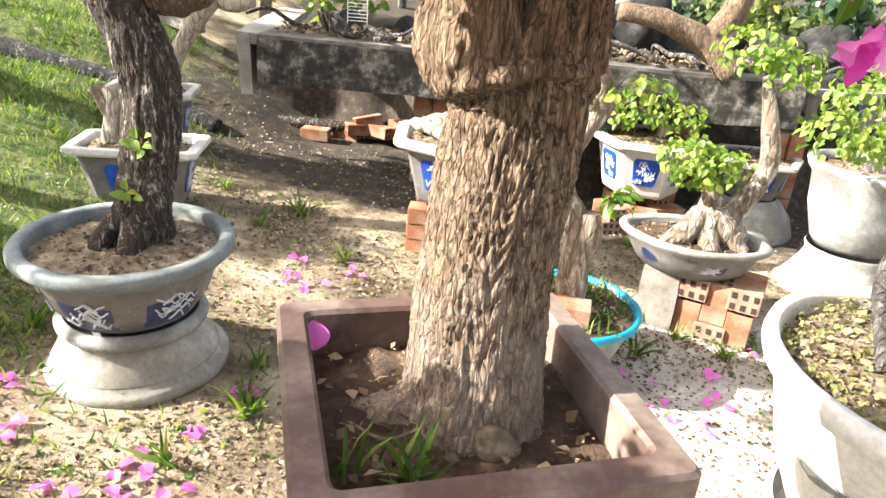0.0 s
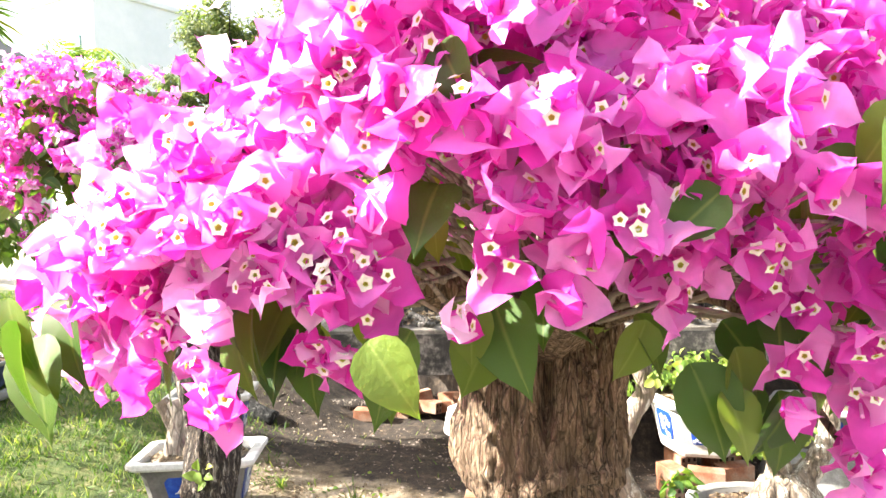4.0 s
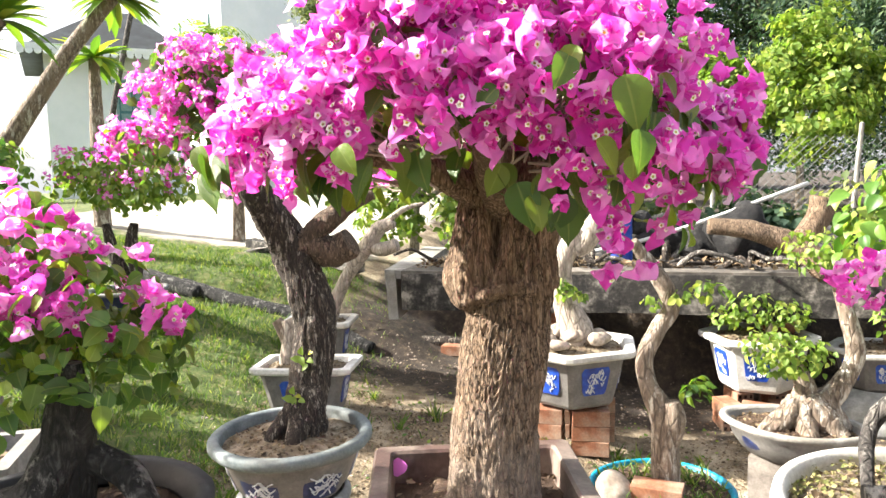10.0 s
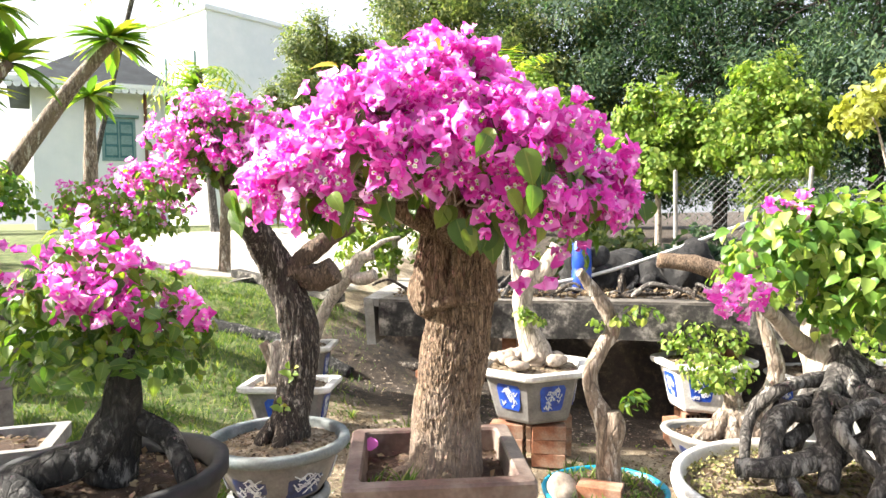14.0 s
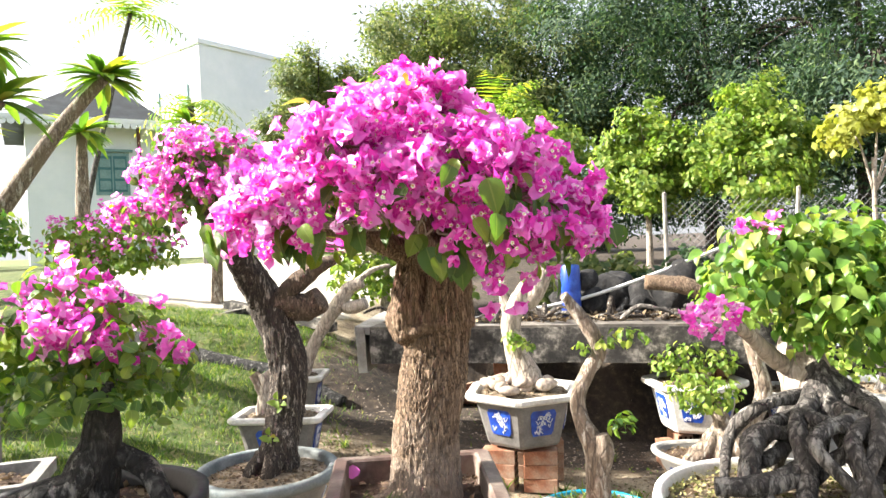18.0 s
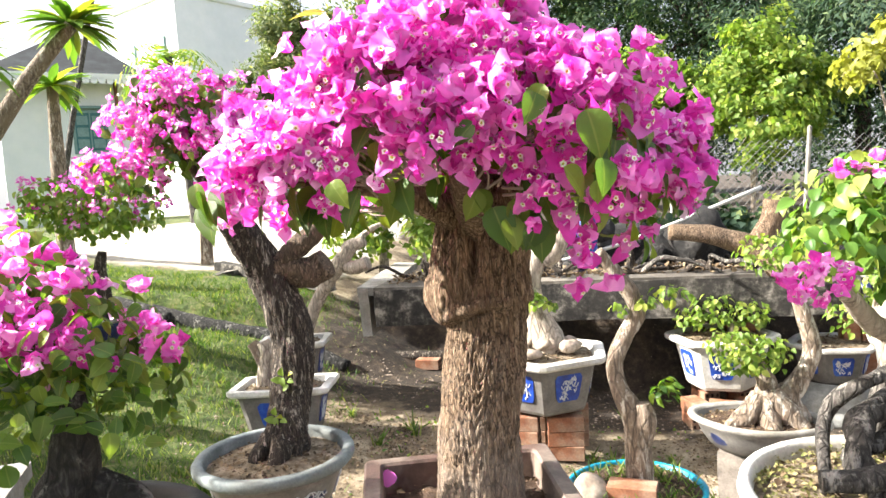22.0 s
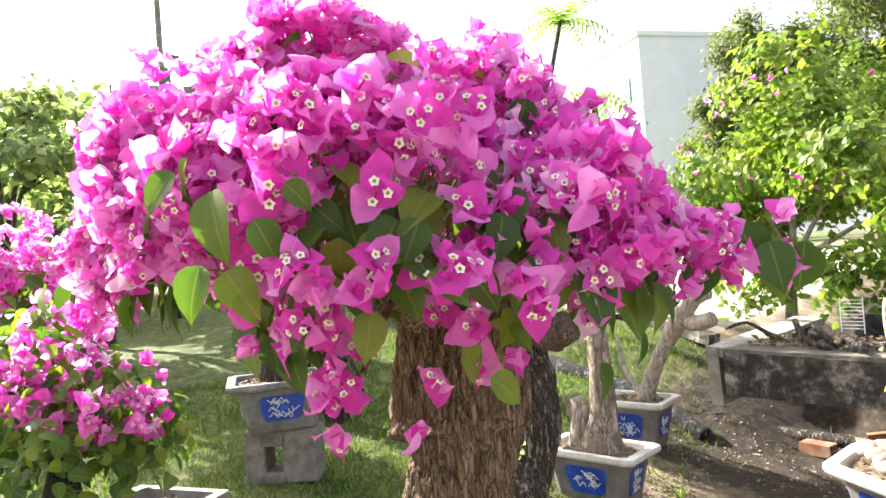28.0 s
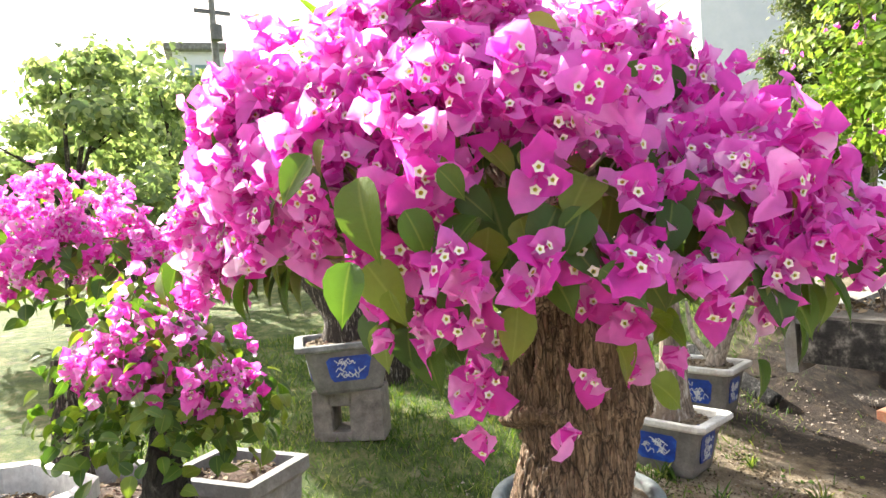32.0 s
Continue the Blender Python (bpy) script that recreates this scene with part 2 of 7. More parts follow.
LEAF_VARIED = variegated()
PALM = foliage_mat("palm_leaf", [(0.0, (0.06, 0.14, 0.03)), (0.5, (0.15, 0.25, 0.04)), (1.0, (0.42, 0.42, 0.07))], 0.45, (1.6, 1.7, 0.6), 0.45)
GRASS = foliage_mat("grass_blade", [(0.0, (0.035, 0.085, 0.012)), (0.6, (0.095, 0.165, 0.025)), (1.0, (0.28, 0.3, 0.09))], 0.4, (1.5, 1.6, 0.7), 0.6)
STRAW = foliage_mat("dry_litter", [(0.0, (0.04, 0.026, 0.016)), (0.5, (0.15, 0.1, 0.056)), (1.0, (0.36, 0.28, 0.17))], 0.15, (1, 1, 1), 0.8)
BARK = bark_mat("brown_bark", (0.035, 0.019, 0.011), (0.2, 0.13, 0.08), (0.5, 0.365, 0.25), 74, 1.0, (0.42, 0.3, 0.2), 0.16, 0.8, pale=(0.45, 0.365, 0.3))
BARK_DARK = bark_mat("dark_bark", (0.008, 0.006, 0.005), (0.036, 0.025, 0.018), (0.2, 0.15, 0.11), 62, 1.0, (0.4, 0.35, 0.29), 0.16, 0.8)
BARK_PALE = bark_mat("pale_bark", (0.12, 0.09, 0.07), (0.38, 0.32, 0.26), (0.62, 0.55, 0.46), 20, 0.7)
BARK_STUB = bark_mat("brown_stub_bark", (0.02, 0.012, 0.008), (0.1, 0.065, 0.042), (0.32, 0.23, 0.16), 40, 1.0, None, 0.3, 0.7)
BARK_BLACK = bark_mat("black_root_bark", (0.003, 0.003, 0.003), (0.014, 0.013, 0.012), (0.09, 0.085, 0.08), 24, 1.0, (0.2, 0.19, 0.175), 0.4, 0.6)
BARK_MIX = bark_mat("mottled_bark", (0.05, 0.035, 0.026), (0.2, 0.15, 0.11), (0.48, 0.41, 0.34), 20, 0.9, (0.5, 0.46, 0.4))
BARK_GREY = bark_mat("grey_root_bark", (0.012, 0.011, 0.01), (0.06, 0.052, 0.046), (0.27, 0.25, 0.225), 26, 1.0, (0.3, 0.28, 0.25), 0.3, 0.6)
POT_BROWN = surface("brown_glazed_pot", [(0.3, (0.055, 0.03, 0.024)), (0.55, (0.125, 0.074, 0.058)), (0.75, (0.23, 0.16, 0.13))], 9, 0.55, 0.35, 80, 0.003, (0.26, 0.21, 0.175))
CRUST = surface("dusty_slab_top", [(0.3, (0.06, 0.052, 0.044)), (0.5, (0.17, 0.15, 0.125)), (0.7, (0.36, 0.33, 0.29))], 9, 0.92, 0.6, 50, 0.006, (0.1, 0.088, 0.075))
LEAF_FRESH = foliage_mat("fresh_leaf", [(0.0, (0.06, 0.15, 0.025)), (0.5, (0.14, 0.25, 0.04)), (1.0, (0.36, 0.42, 0.1))], 0.42, (1.35, 1.45, 0.7), 0.42)
# haze of the distance is mixed into this paler leaf colour
LEAF_HAZE = foliage_mat("haze_tinted_leaf", [(0.0, (0.12, 0.18, 0.08)), (0.6, (0.26, 0.33, 0.14)), (1.0, (0.46, 0.5, 0.24))], 0.4, (1.4, 1.5, 0.9), 0.5)
POT_GREY = surface("grey_cement_pot", [(0.3, (0.13, 0.135, 0.13)), (0.5, (0.26, 0.265, 0.26)), (0.7, (0.42, 0.42, 0.4))], 9, 0.85, 0.45, 90, 0.003, (0.19, 0.18, 0.155))
POT_WHITE = surface("white_painted_pot", [(0.3, (0.55, 0.53, 0.49)), (0.5, (0.72, 0.71, 0.67)), (0.7, (0.8, 0.79, 0.76))], 6, 0.7, 0.2, 70, 0.002, (0.5, 0.46, 0.4))
POT_RIM = surface("blue_grey_cement_rim", [(0.3, (0.1, 0.125, 0.13)), (0.5, (0.2, 0.235, 0.24)), (0.7, (0.33, 0.36, 0.355))], 9, 0.8, 0.4, 90, 0.003, (0.16, 0.17, 0.16))
POT_SLATE = surface("slate_glazed_pot", [(0.3, (0.1, 0.095, 0.09)), (0.55, (0.19, 0.18, 0.17)), (0.75, (0.3, 0.28, 0.26))], 8, 0.5, 0.2, 80, 0.002)
POT_DARK = surface("dark_cement_pot", [(0.3, (0.008, 0.008, 0.009)), (0.6, (0.022, 0.022, 0.024)), (0.8, (0.08, 0.078, 0.075))], 10, 0.7, 0.4, 60, 0.004)
BLUE = surface("cobalt_panel", [(0.35, (0.008, 0.03, 0.22)), (0.55, (0.015, 0.07, 0.42)), (0.7, (0.05, 0.15, 0.55))], 12, 0.35, 0.15, 80, 0.002)
BLUE_DARK = surface("ink_blue_panel", [(0.35, (0.012, 0.018, 0.06)), (0.55, (0.03, 0.045, 0.14)), (0.7, (0.09, 0.11, 0.2))], 14, 0.4, 0.2, 80, 0.002)
RELIEF = surface("white_relief", [(0.3, (0.55, 0.57, 0.6)), (0.7, (0.78, 0.8, 0.82))], 20, 0.6, 0.2)
CYAN = surface("turquoise_plastic", [(0.3, (0.0, 0.2, 0.34)), (0.6, (0.0, 0.32, 0.5)), (0.8, (0.05, 0.42, 0.58))], 6, 0.4, 0.1, 60, 0.001)
POTSOIL = surface("potting_soil", [(0.3, (0.04, 0.022, 0.014)), (0.5, (0.095, 0.056, 0.034)), (0.7, (0.18, 0.115, 0.072))], 18, 0.95, 1.0, 90, 0.014)
POTSAND = surface("sandy_potting_soil", [(0.3, (0.1, 0.072, 0.046)), (0.5, (0.27, 0.21, 0.14)), (0.68, (0.52, 0.43, 0.32))], 16, 0.95, 1.0, 90, 0.014)
BRICK = surface("hollow_brick_clay", [(0.3, (0.2, 0.075, 0.04)), (0.55, (0.34, 0.14, 0.072)), (0.75, (0.45, 0.23, 0.13))], 12, 0.9, 0.3, 90, 0.003, (0.36, 0.25, 0.18))
# flat colour for the shade inside the brick holes
HOLE_SHADE = surface("brick_hole_shade", [(0.3, (0.03, 0.016, 0.012)), (0.7, (0.06, 0.03, 0.02))], 20, 0.95, 0.2)
CONCRETE = surface("mouldy_concrete", [(0.37, (0.012, 0.011, 0.01)), (0.46, (0.045, 0.041, 0.036)), (0.53, (0.13, 0.117, 0.1)), (0.62, (0.36, 0.33, 0.29))], 11, 0.92, 0.9, 45, 0.01, (0.03, 0.027, 0.024))
CONCRETE_PALE = surface("pale_concrete", [(0.3, (0.17, 0.165, 0.15)), (0.5, (0.34, 0.325, 0.3)), (0.7, (0.52, 0.5, 0.46))], 9, 0.9, 0.5, 60, 0.005, (0.24, 0.22, 0.185))
BLOCK = surface("cement_block", [(0.3, (0.13, 0.11, 0.095)), (0.5, (0.23, 0.2, 0.175)), (0.7, (0.33, 0.29, 0.25))], 12, 0.95, 0.7, 90, 0.005)
STONE = surface("pale_stone", [(0.3, (0.22, 0.17, 0.13)), (0.5, (0.36, 0.29, 0.23)), (0.7, (0.5, 0.43, 0.36))], 14, 0.85, 0.5, 60, 0.005)
STONE_DARK = surface("dark_rock", [(0.36, (0.004, 0.004, 0.005)), (0.5, (0.016, 0.015, 0.015)), (0.64, (0.07, 0.066, 0.062))], 9, 0.9, 1.0, 30, 0.03)
WALL_WHITE = surface("whitewashed_wall", [(0.3, (0.8, 0.84, 0.86)), (0.5, (0.85, 0.88, 0.9)), (0.7, (0.88, 0.9, 0.91))], 0.8, 0.9, 0.05, 3, 0.01, (0.76, 0.81, 0.83), None, 0.0, 0.06)
ROOF = surface("grey_roof_sheet", [(0.3, (0.015, 0.02, 0.026)), (0.5, (0.028, 0.036, 0.044)), (0.7, (0.05, 0.06, 0.07))], 1.5, 0.95, 0.2, 4, 0.02)
SHUTTER = surface("teal_shutter", [(0.3, (0.03, 0.13, 0.15)), (0.7, (0.07, 0.22, 0.24))], 4, 0.6, 0.2, 20, 0.004)
TEAL_FRAME = surface("pale_teal_frame", [(0.3, (0.16, 0.3, 0.3)), (0.7, (0.26, 0.4, 0.4))], 4, 0.6, 0.2, 20, 0.004)
STEEL = surface("dull_steel", [(0.3, (0.1, 0.1, 0.1)), (0.7, (0.22, 0.22, 0.22))], 20, 0.6, 0.2, metal=0.3)
PIPE = surface("pale_plastic_pipe", [(0.3, (0.5, 0.5, 0.48)), (0.7, (0.68, 0.68, 0.66))], 8, 0.5, 0.1)
RUST = surface("rust_brown_pipe", [(0.3, (0.14, 0.05, 0.035)), (0.7, (0.24, 0.1, 0.07))], 8, 0.7, 0.2)
MOSS = foliage_mat("moss", [(0.0, (0.1, 0.12, 0.03)), (0.6, (0.24, 0.22, 0.08)), (1.0, (0.4, 0.34, 0.17))], 0.2, (1, 1, 1), 0.8)


# ---- mesh helpers ----
def smoothed(me):
    me.polygons.foreach_set("use_smooth", [True] * len(me.polygons))


def part(name, bm, material, parent=None, label="", smooth=False):
    me = bpy.data.meshes.new(name)
    bmesh.ops.recalc_face_normals(bm, faces=bm.faces)
    bm.to_mesh(me)
    bm.free()
    for mt in (material if isinstance(material, (list, tuple)) else [material]):
        me.materials.append(mt)
    if smooth:
        smoothed(me)
    ob = new(name, me)
    ob.parent = parent
    if label:
        ob["label"] = label
    return ob


def raw(name, verts, faces, material, parent=None, label="", smooth=False, mats=None):
    me = bpy.data.meshes.new(name)
    me.from_pydata([tuple(v) for v in verts], [], [tuple(f) for f in faces])
    for mt in (material if isinstance(material, (list, tuple)) else [material]):
        me.materials.append(mt)
    if mats is not None:
        me.polygons.foreach_set("material_index", mats)
    if smooth:
        smoothed(me)
    me.update()
    ob = new(name, me)
    ob.parent = parent
    if label:
        ob["label"] = label
    return ob


def thing(name, at, label, category, group="", turn=0.0, kind=""):
    e = new(name)
    e.empty_display_size = 0.05
    e.matrix_basis = pose(*at, 0, 0, turn)
    return tagged(e, label, category, group, kind)


def rings(bm, loops, close_bottom=True, close_top=False):
    """Skins a list of rings of points, one to the next."""
    prev = None
    first = None
    for loop in loops:
        vs = [bm.verts.new(p) for p in loop]
        if prev:
            n = len(vs)
            for i in range(n):
                bm.faces.new((prev[i], prev[(i + 1) % n], vs[(i + 1) % n], vs[i]))
        else:
            first = vs
        prev = vs
    if close_bottom:
        bm.faces.new(list(reversed(first)))
    if close_top:
        bm.faces.new(prev)
    return bm


def lathe(profile, segs=40, sx=1.0, sy=1.0, lobes=0, lobe=0.0, wob=0.0):
    """Turns (radius, height) round the z axis; sx and sy make it oval, lobes scallop it."""
    loops = []
    for r, z in profile:
        ring = []
        for i in range(segs):
            a = 2 * math.pi * i / segs
            k = 1 + lobe * math.cos(lobes * a) + wob * noise.noise((3 * math.cos(a), 3 * math.sin(a), 9 * z))
            ring.append((r * k * sx * math.cos(a), r * k * sy * math.sin(a), z))
        loops.append(ring)
    return rings(bmesh.new(), loops)


def square_loop(hx, hy, z, corner=0.02, steps=3):
    out = []
    for cx, cy, a0 in ((1, 1, 0), (-1, 1, 90), (-1, -1, 180), (1, -1, 270)):
        for k in range(steps + 1):
            a = radians(a0 + 90 * k / steps)
            out.append((cx * (hx - corner) + corner * math.cos(a), cy * (hy - corner) + corner * math.sin(a), z))
    return out


def square_lathe(profile, corner=0.02, ratio=1.0, cut=None):
    """Like lathe() for a pot with a rectangular plan and rounded or cut corners."""
    return rings(bmesh.new(), [square_loop(r, r * ratio, z, corner if cut is None else cut * r, 3 if cut is None else 1) for r, z in profile])


def box(bm, sx, sy, sz, m=None, bevel=0.0):
    r = bmesh.ops.create_cube(bm, size=1.0)
    bmesh.ops.scale(bm, vec=(sx, sy, sz), verts=r["verts"])
    if bevel:
        es = {e for v in r["verts"] for e in v.link_edges}
        r2 = bmesh.ops.bevel(bm, geom=list(es), offset=bevel, segments=1, affect='EDGES')
        vs = list({v for f in r2["faces"] for v in f.verts} | {v for v in r["verts"] if v.is_valid})
    else:
        vs = r["verts"]
    if m is not None:
        bmesh.ops.transform(bm, matrix=m, verts=vs)
    return bm


def rough_box(sx, sy, sz, cuts=6, amp=0.01, seed=0.0):
    bm = bmesh.new()
    box(bm, sx, sy, sz)
    bmesh.ops.subdivide_edges(bm, edges=bm.edges, cuts=cuts, use_grid_fill=True)
    for v in bm.verts:
        n = noise.noise_vector(Vector(v.co) * 6 + Vector((seed, seed, 0)))
        v.co += n * amp
    return bm


def spline(pts, n):
    """A smooth line of n points through the given ones; each may carry a radius."""
    p = np.array(pts, float)
    t = np.linspace(0, len(p) - 1, n)
    out = []
    for u in t:
        i = min(int(u), len(p) - 2)
        f = u - i
        p0, p1, p2, p3 = p[max(i - 1, 0)], p[i], p[i + 1], p[min(i + 2, len(p) - 1)]
        out.append(0.5 * ((2 * p1) + (p2 - p0) * f + (2 * p0 - 5 * p1 + 4 * p2 - p3) * f * f + (3 * p1 - p0 - 3 * p2 + p3) * f ** 3))
    return np.array(out)


def tube_data(pts, n=24, segs=12, rough=0.0, flutes=0.0, seed=0.0, freq=14.0, furrow=0.0):
    """Verts and faces of a limb through (x, y, z, radius) points, with a knobbly skin."""
    s = spline(pts, n)
    verts, faces = [], []
    up = Vector((0.3, 0.9, 0.1)).normalized()
    for i in range(n):
        c = Vector(s[i][:3])
        d = Vector(s[min(i + 1, n - 1)][:3]) - Vector(s[max(i - 1, 0)][:3])
        d.normalize()
        a = d.cross(up).normalized()
        b = d.cross(a).normalized()
        up = b.cross(d).normalized() if abs(b.dot(up)) < 0.2 else up
        r = s[i][3]
        for k in range(segs):
            w = 2 * math.pi * k / segs
            o = a * math.cos(w) + b * math.sin(w)
            q = c + o * r
            e = noise.noise(Vector((q.x, q.y, q.z * 0.45)) * freq + Vector((seed, 0, seed)))
            e += 0.6 * noise.noise(Vector((q.x, q.y, q.z * 0.35)) * freq * 2.6 + Vector((seed, 5, 0)))
            fl = math.sin(w * 5 + 4 * noise.noise((c.z * 2, seed, 0)))
            ridge = 0.0
            if furrow:
                wv = 0.5 * noise.noise((4 * math.cos(w), 4 * math.sin(w), 5 * c.z))
                h1 = noise.noise((23 * math.cos(w + wv), 23 * math.sin(w + wv), 11 * c.z + seed))
                h2 = noise.noise((38 * math.cos(w + wv), 38 * math.sin(w + wv), 26 * c.z + seed))
                ridge = furrow * (0.8 - 2.4 * abs(h1)) + furrow * 0.8 * (0.8 - 2.5 * abs(h2))
            verts.append(c + o * (r * (1 + rough * e + flutes * fl) + ridge))
    for i in range(n - 1):
        for k in range(segs):
            k2 = (k + 1) % segs
            faces.append((i * segs + k, i * segs + k2, (i + 1) * segs + k2, (i + 1) * segs + k))
    faces.append(tuple(range(segs - 1, -1, -1)))
    faces.append(tuple((n - 1) * segs + k for k in range(segs)))
    return verts, faces


def limb(name, pts, material, parent=None, n=24, segs=12, rough=0.12, flutes=0.0, seed=0.0, freq=14.0, label="", furrow=0.0):
    v, f = tube_data(pts, n, segs, rough, flutes, seed, freq, furrow)
    return raw(name, v, f, material, parent, label, smooth=True)


def limbs(name, many, material, parent=None, n=14, segs=8, rough=0.12, seed=0.0, label=""):
    """Several limbs: each a part of its own, or, past eight, one joined mass."""
    if len(many) <= 8:
        return [limb(name, pts, material, parent, n, segs, rough, 0.0, seed + j, 14.0, label) for j, pts in enumerate(many)]
    V, Fc = [], []
    for j, pts in enumerate(many):
        v, f = tube_data(pts, n, segs, rough, 0.0, seed + j)
        o = len(V)
        V += v
        Fc += [tuple(i + o for i in q) for q in f]
    return tagged(raw(name, V, Fc, material, parent, label, smooth=True), kind="stuff")


# leaf and bract templates: length 1 along +y, face up
def blade_template(widths, lengths, fold=0.12, droop=0.2, cup=0.0):
    v, f = [], []
    for w, s in zip(widths, lengths):
        z = -droop * s * s
        v += [(-w, s, z + fold * w + cup * w * w), (0, s, z), (w, s, z + fold * w + cup * w * w)]
    for i in range(len(widths) - 1):
        a = 3 * i
        f += [(a, a + 1, a + 4, a + 3), (a + 1, a + 2, a + 5, a + 4)]
    return np.array(v), np.array(f)


def wide_template(widths, lengths, fold, droop, cup):
    """Like blade_template(), five points across, with a ruffled edge."""
    v, f = [], []
    for r, (w, s) in enumerate(zip(widths, lengths)):
        for q in (-1, -0.5, 0, 0.5, 1):
            v.append((q * w, s - 0.04 * abs(q) * s, -droop * s * s + fold * abs(q) * w + cup * (q * w) ** 2))
    for r in range(len(widths) - 1):
        for q in range(4):
            a = 5 * r + q
            f.append((a, a + 1, a + 6, a + 5))
    return np.array(v), np.array(f)


LEAF_T = wide_template((0.03, 0.2, 0.31, 0.35, 0.3, 0.19, 0.07, 0.0), (0, 0.07, 0.19, 0.36, 0.58, 0.77, 0.9, 1.0), 0.42, 0.3, -0.3)
RIB = [1.0 if k % 5 == 2 else 0.0 for k in range(len(LEAF_T[0]))]


def bract_template(across=7, along=9):
    """A papery pointed bract: narrow foot, broad middle, raised sides and a sunken midrib."""
    v, f = [], []
    for r in range(along):
        s = r / (along - 1)
        w = 0.06 + 0.4 * math.sin(math.pi * min(1, s * 1.02) ** 0.85) ** 0.8 * (1 - 0.25 * s) if r < along - 1 else 0.0
        for k in range(across):
            q = 2 * k / (across - 1) - 1
            v.append((q * w, s - 0.05 * abs(q) * s, -0.16 * s * s + 0.22 * abs(q) * w + 0.4 * (q * w) ** 2))
    for r in range(along - 1):
        for k in range(across - 1):
            a = across * r + k
            f.append((a, a + 1, a + across + 1, a + across))
    return np.array(v), np.array(f)


BRACT_T = bract_template()
SMALL_T = blade_template((0.03, 0.36, 0.02), (0, 0.5, 1.0), 0.25, 0.2)
NEEDLE_T = (np.array([(0, 0, 0), (0.16, 0.5, 0.03), (0, 1.0, -0.1), (-0.16, 0.5, 0.03)]), np.array([(0, 1, 2, 3)]))
QUAD_T = (np.array([(-0.45, 0, 0), (0.45, 0.08, 0.05), (0.35, 1.0, 0), (-0.3, 0.9, 0.1)]), np.array([(0, 1, 2, 3)]))
BLADE_T = blade_template((0.06, 0.045, 0.0), (0, 0.55, 1.0), 0.3, 0.35)


def frames(normals, spins):
    """Turns that lay a template's face along each normal, with its length turned by spin round it."""
    n = normals / np.linalg.norm(normals, axis=1, keepdims=True)
    ref = np.where(np.abs(n[:, 2:3]) > 0.95, [[1.0, 0, 0]], [[0, 0, -1.0]])
    y = ref - n * (ref * n).sum(1, keepdims=True)
    y /= np.linalg.norm(y, axis=1, keepdims=True)
    x = np.cross(y, n)
    c, s = np.cos(spins)[:, None], np.sin(spins)[:, None]
    y2 = c * y + s * x
    x2 = np.cross(y2, n)
    return np.stack([x2, y2, n], axis=2)


def scatter(name, template, at, normals, sizes, spins, material, parent=None, label="", kind="stuff"):
    """Many small blades as one mesh."""
    tv, tf = template
    R = frames(np.asarray(normals, float), np.asarray(spins, float))
    P = np.einsum("nij,kj->nki", R, tv) * np.asarray(sizes)[:, None, None] + np.asarray(at)[:, None, :]
    k = len(tv)
    Fc = (tf[None] + (np.arange(len(at)) * k)[:, None, None]).reshape(-1, tf.shape[1])
    me = bpy.data.meshes.new(name)
    me.from_pydata(P.reshape(-1, 3).tolist(), [], Fc.tolist())
    me.materials.append(material)
    smoothed(me)
    if template is LEAF_T:
        me.attributes.new("rib", 'FLOAT', 'POINT').data.foreach_set("value", RIB * len(at))
    ob = new(name, me)
    ob.parent = parent
    return tagged(ob, label, "", "", kind)


def unit_dirs(rng, n):
    v = rng.normal(size=(n, 3))
    return v / np.linalg.norm(v, axis=1, keepdims=True)


# ---- ground ----
def step(a, b, v):
    t = min(max((v - a) / (b - a), 0), 1)
    return t * t * (3 - 2 * t)


def gz(x, y):
    """Height of the ground: it falls to the east, and a low terrace steps up beyond the beds."""
    h = 0.13 * max(0.0, -0.8 - max(x, -6.0)) - 0.14 * step(-0.8, 1.1, x)
    h += 0.22 * step(2.2, 4.2, y) * step(-1.2, -2.4, x)
    edge = 4.35 + 0.05 * math.sin(2.3 * x)
    west = 0.2 * step(edge, edge + 0.3, y) + 0.4 * step(5, 11, y)
    east = 0.62 * step(5.2, 5.42, y + 0.8 * step(-0.4, 0.0, x) + 0.05 * math.sin(9 * x)) + 0.4 * step(6, 11, y)
    w = step(-1.5, -0.8, x)
    h += west * (1 - w) + east * w
    h += 0.1 * math.exp(-((x + 2.45) ** 2 + (y - 1.82) ** 2) / 0.4)
    return min(h, 1.22) + 0.018 * noise.noise((x * 1.7, y * 1.7, 0)) + 0.01 * noise.noise((x * 6, y * 6, 3))


def spaced(near0, near1, gap, far):
    out = list(np.arange(near0, near1 + 1e-6, gap))
    g = gap
    while out[-1] < far:
        g *= 1.35
        out.append(out[-1] + g)
    g = gap
    while out[0] > -far:
        g *= 1.35
        out.insert(0, out[0] - g)
    return out


gx, gy = spaced(-5.0, 3.5, 0.06, 900), spaced(-1.0, 7.0, 0.06, 900)
gverts = [(x, y, gz(x, y)) for y in gy for x in gx]
nx = len(gx)
gfaces = [(j * nx + i, j * nx + i + 1, (j + 1) * nx + i + 1, (j + 1) * nx + i) for j in range(len(gy) - 1) for i in range(nx - 1)]
ground = raw("ground", gverts, gfaces, GROUND, None, "", True)
tagged(ground, "dry sandy garden soil with patches of green grass", "ground", "", "structure")


def turf_at(x, y):
    t = step(-0.5, -1.6, x + 0.25 * (y - 2)) * 0.55 + 0.5 * step(5.6, 7, y) * step(-1.5, -0.5, x)
    return t * (1 - 0.8 * sand_at(x, y))


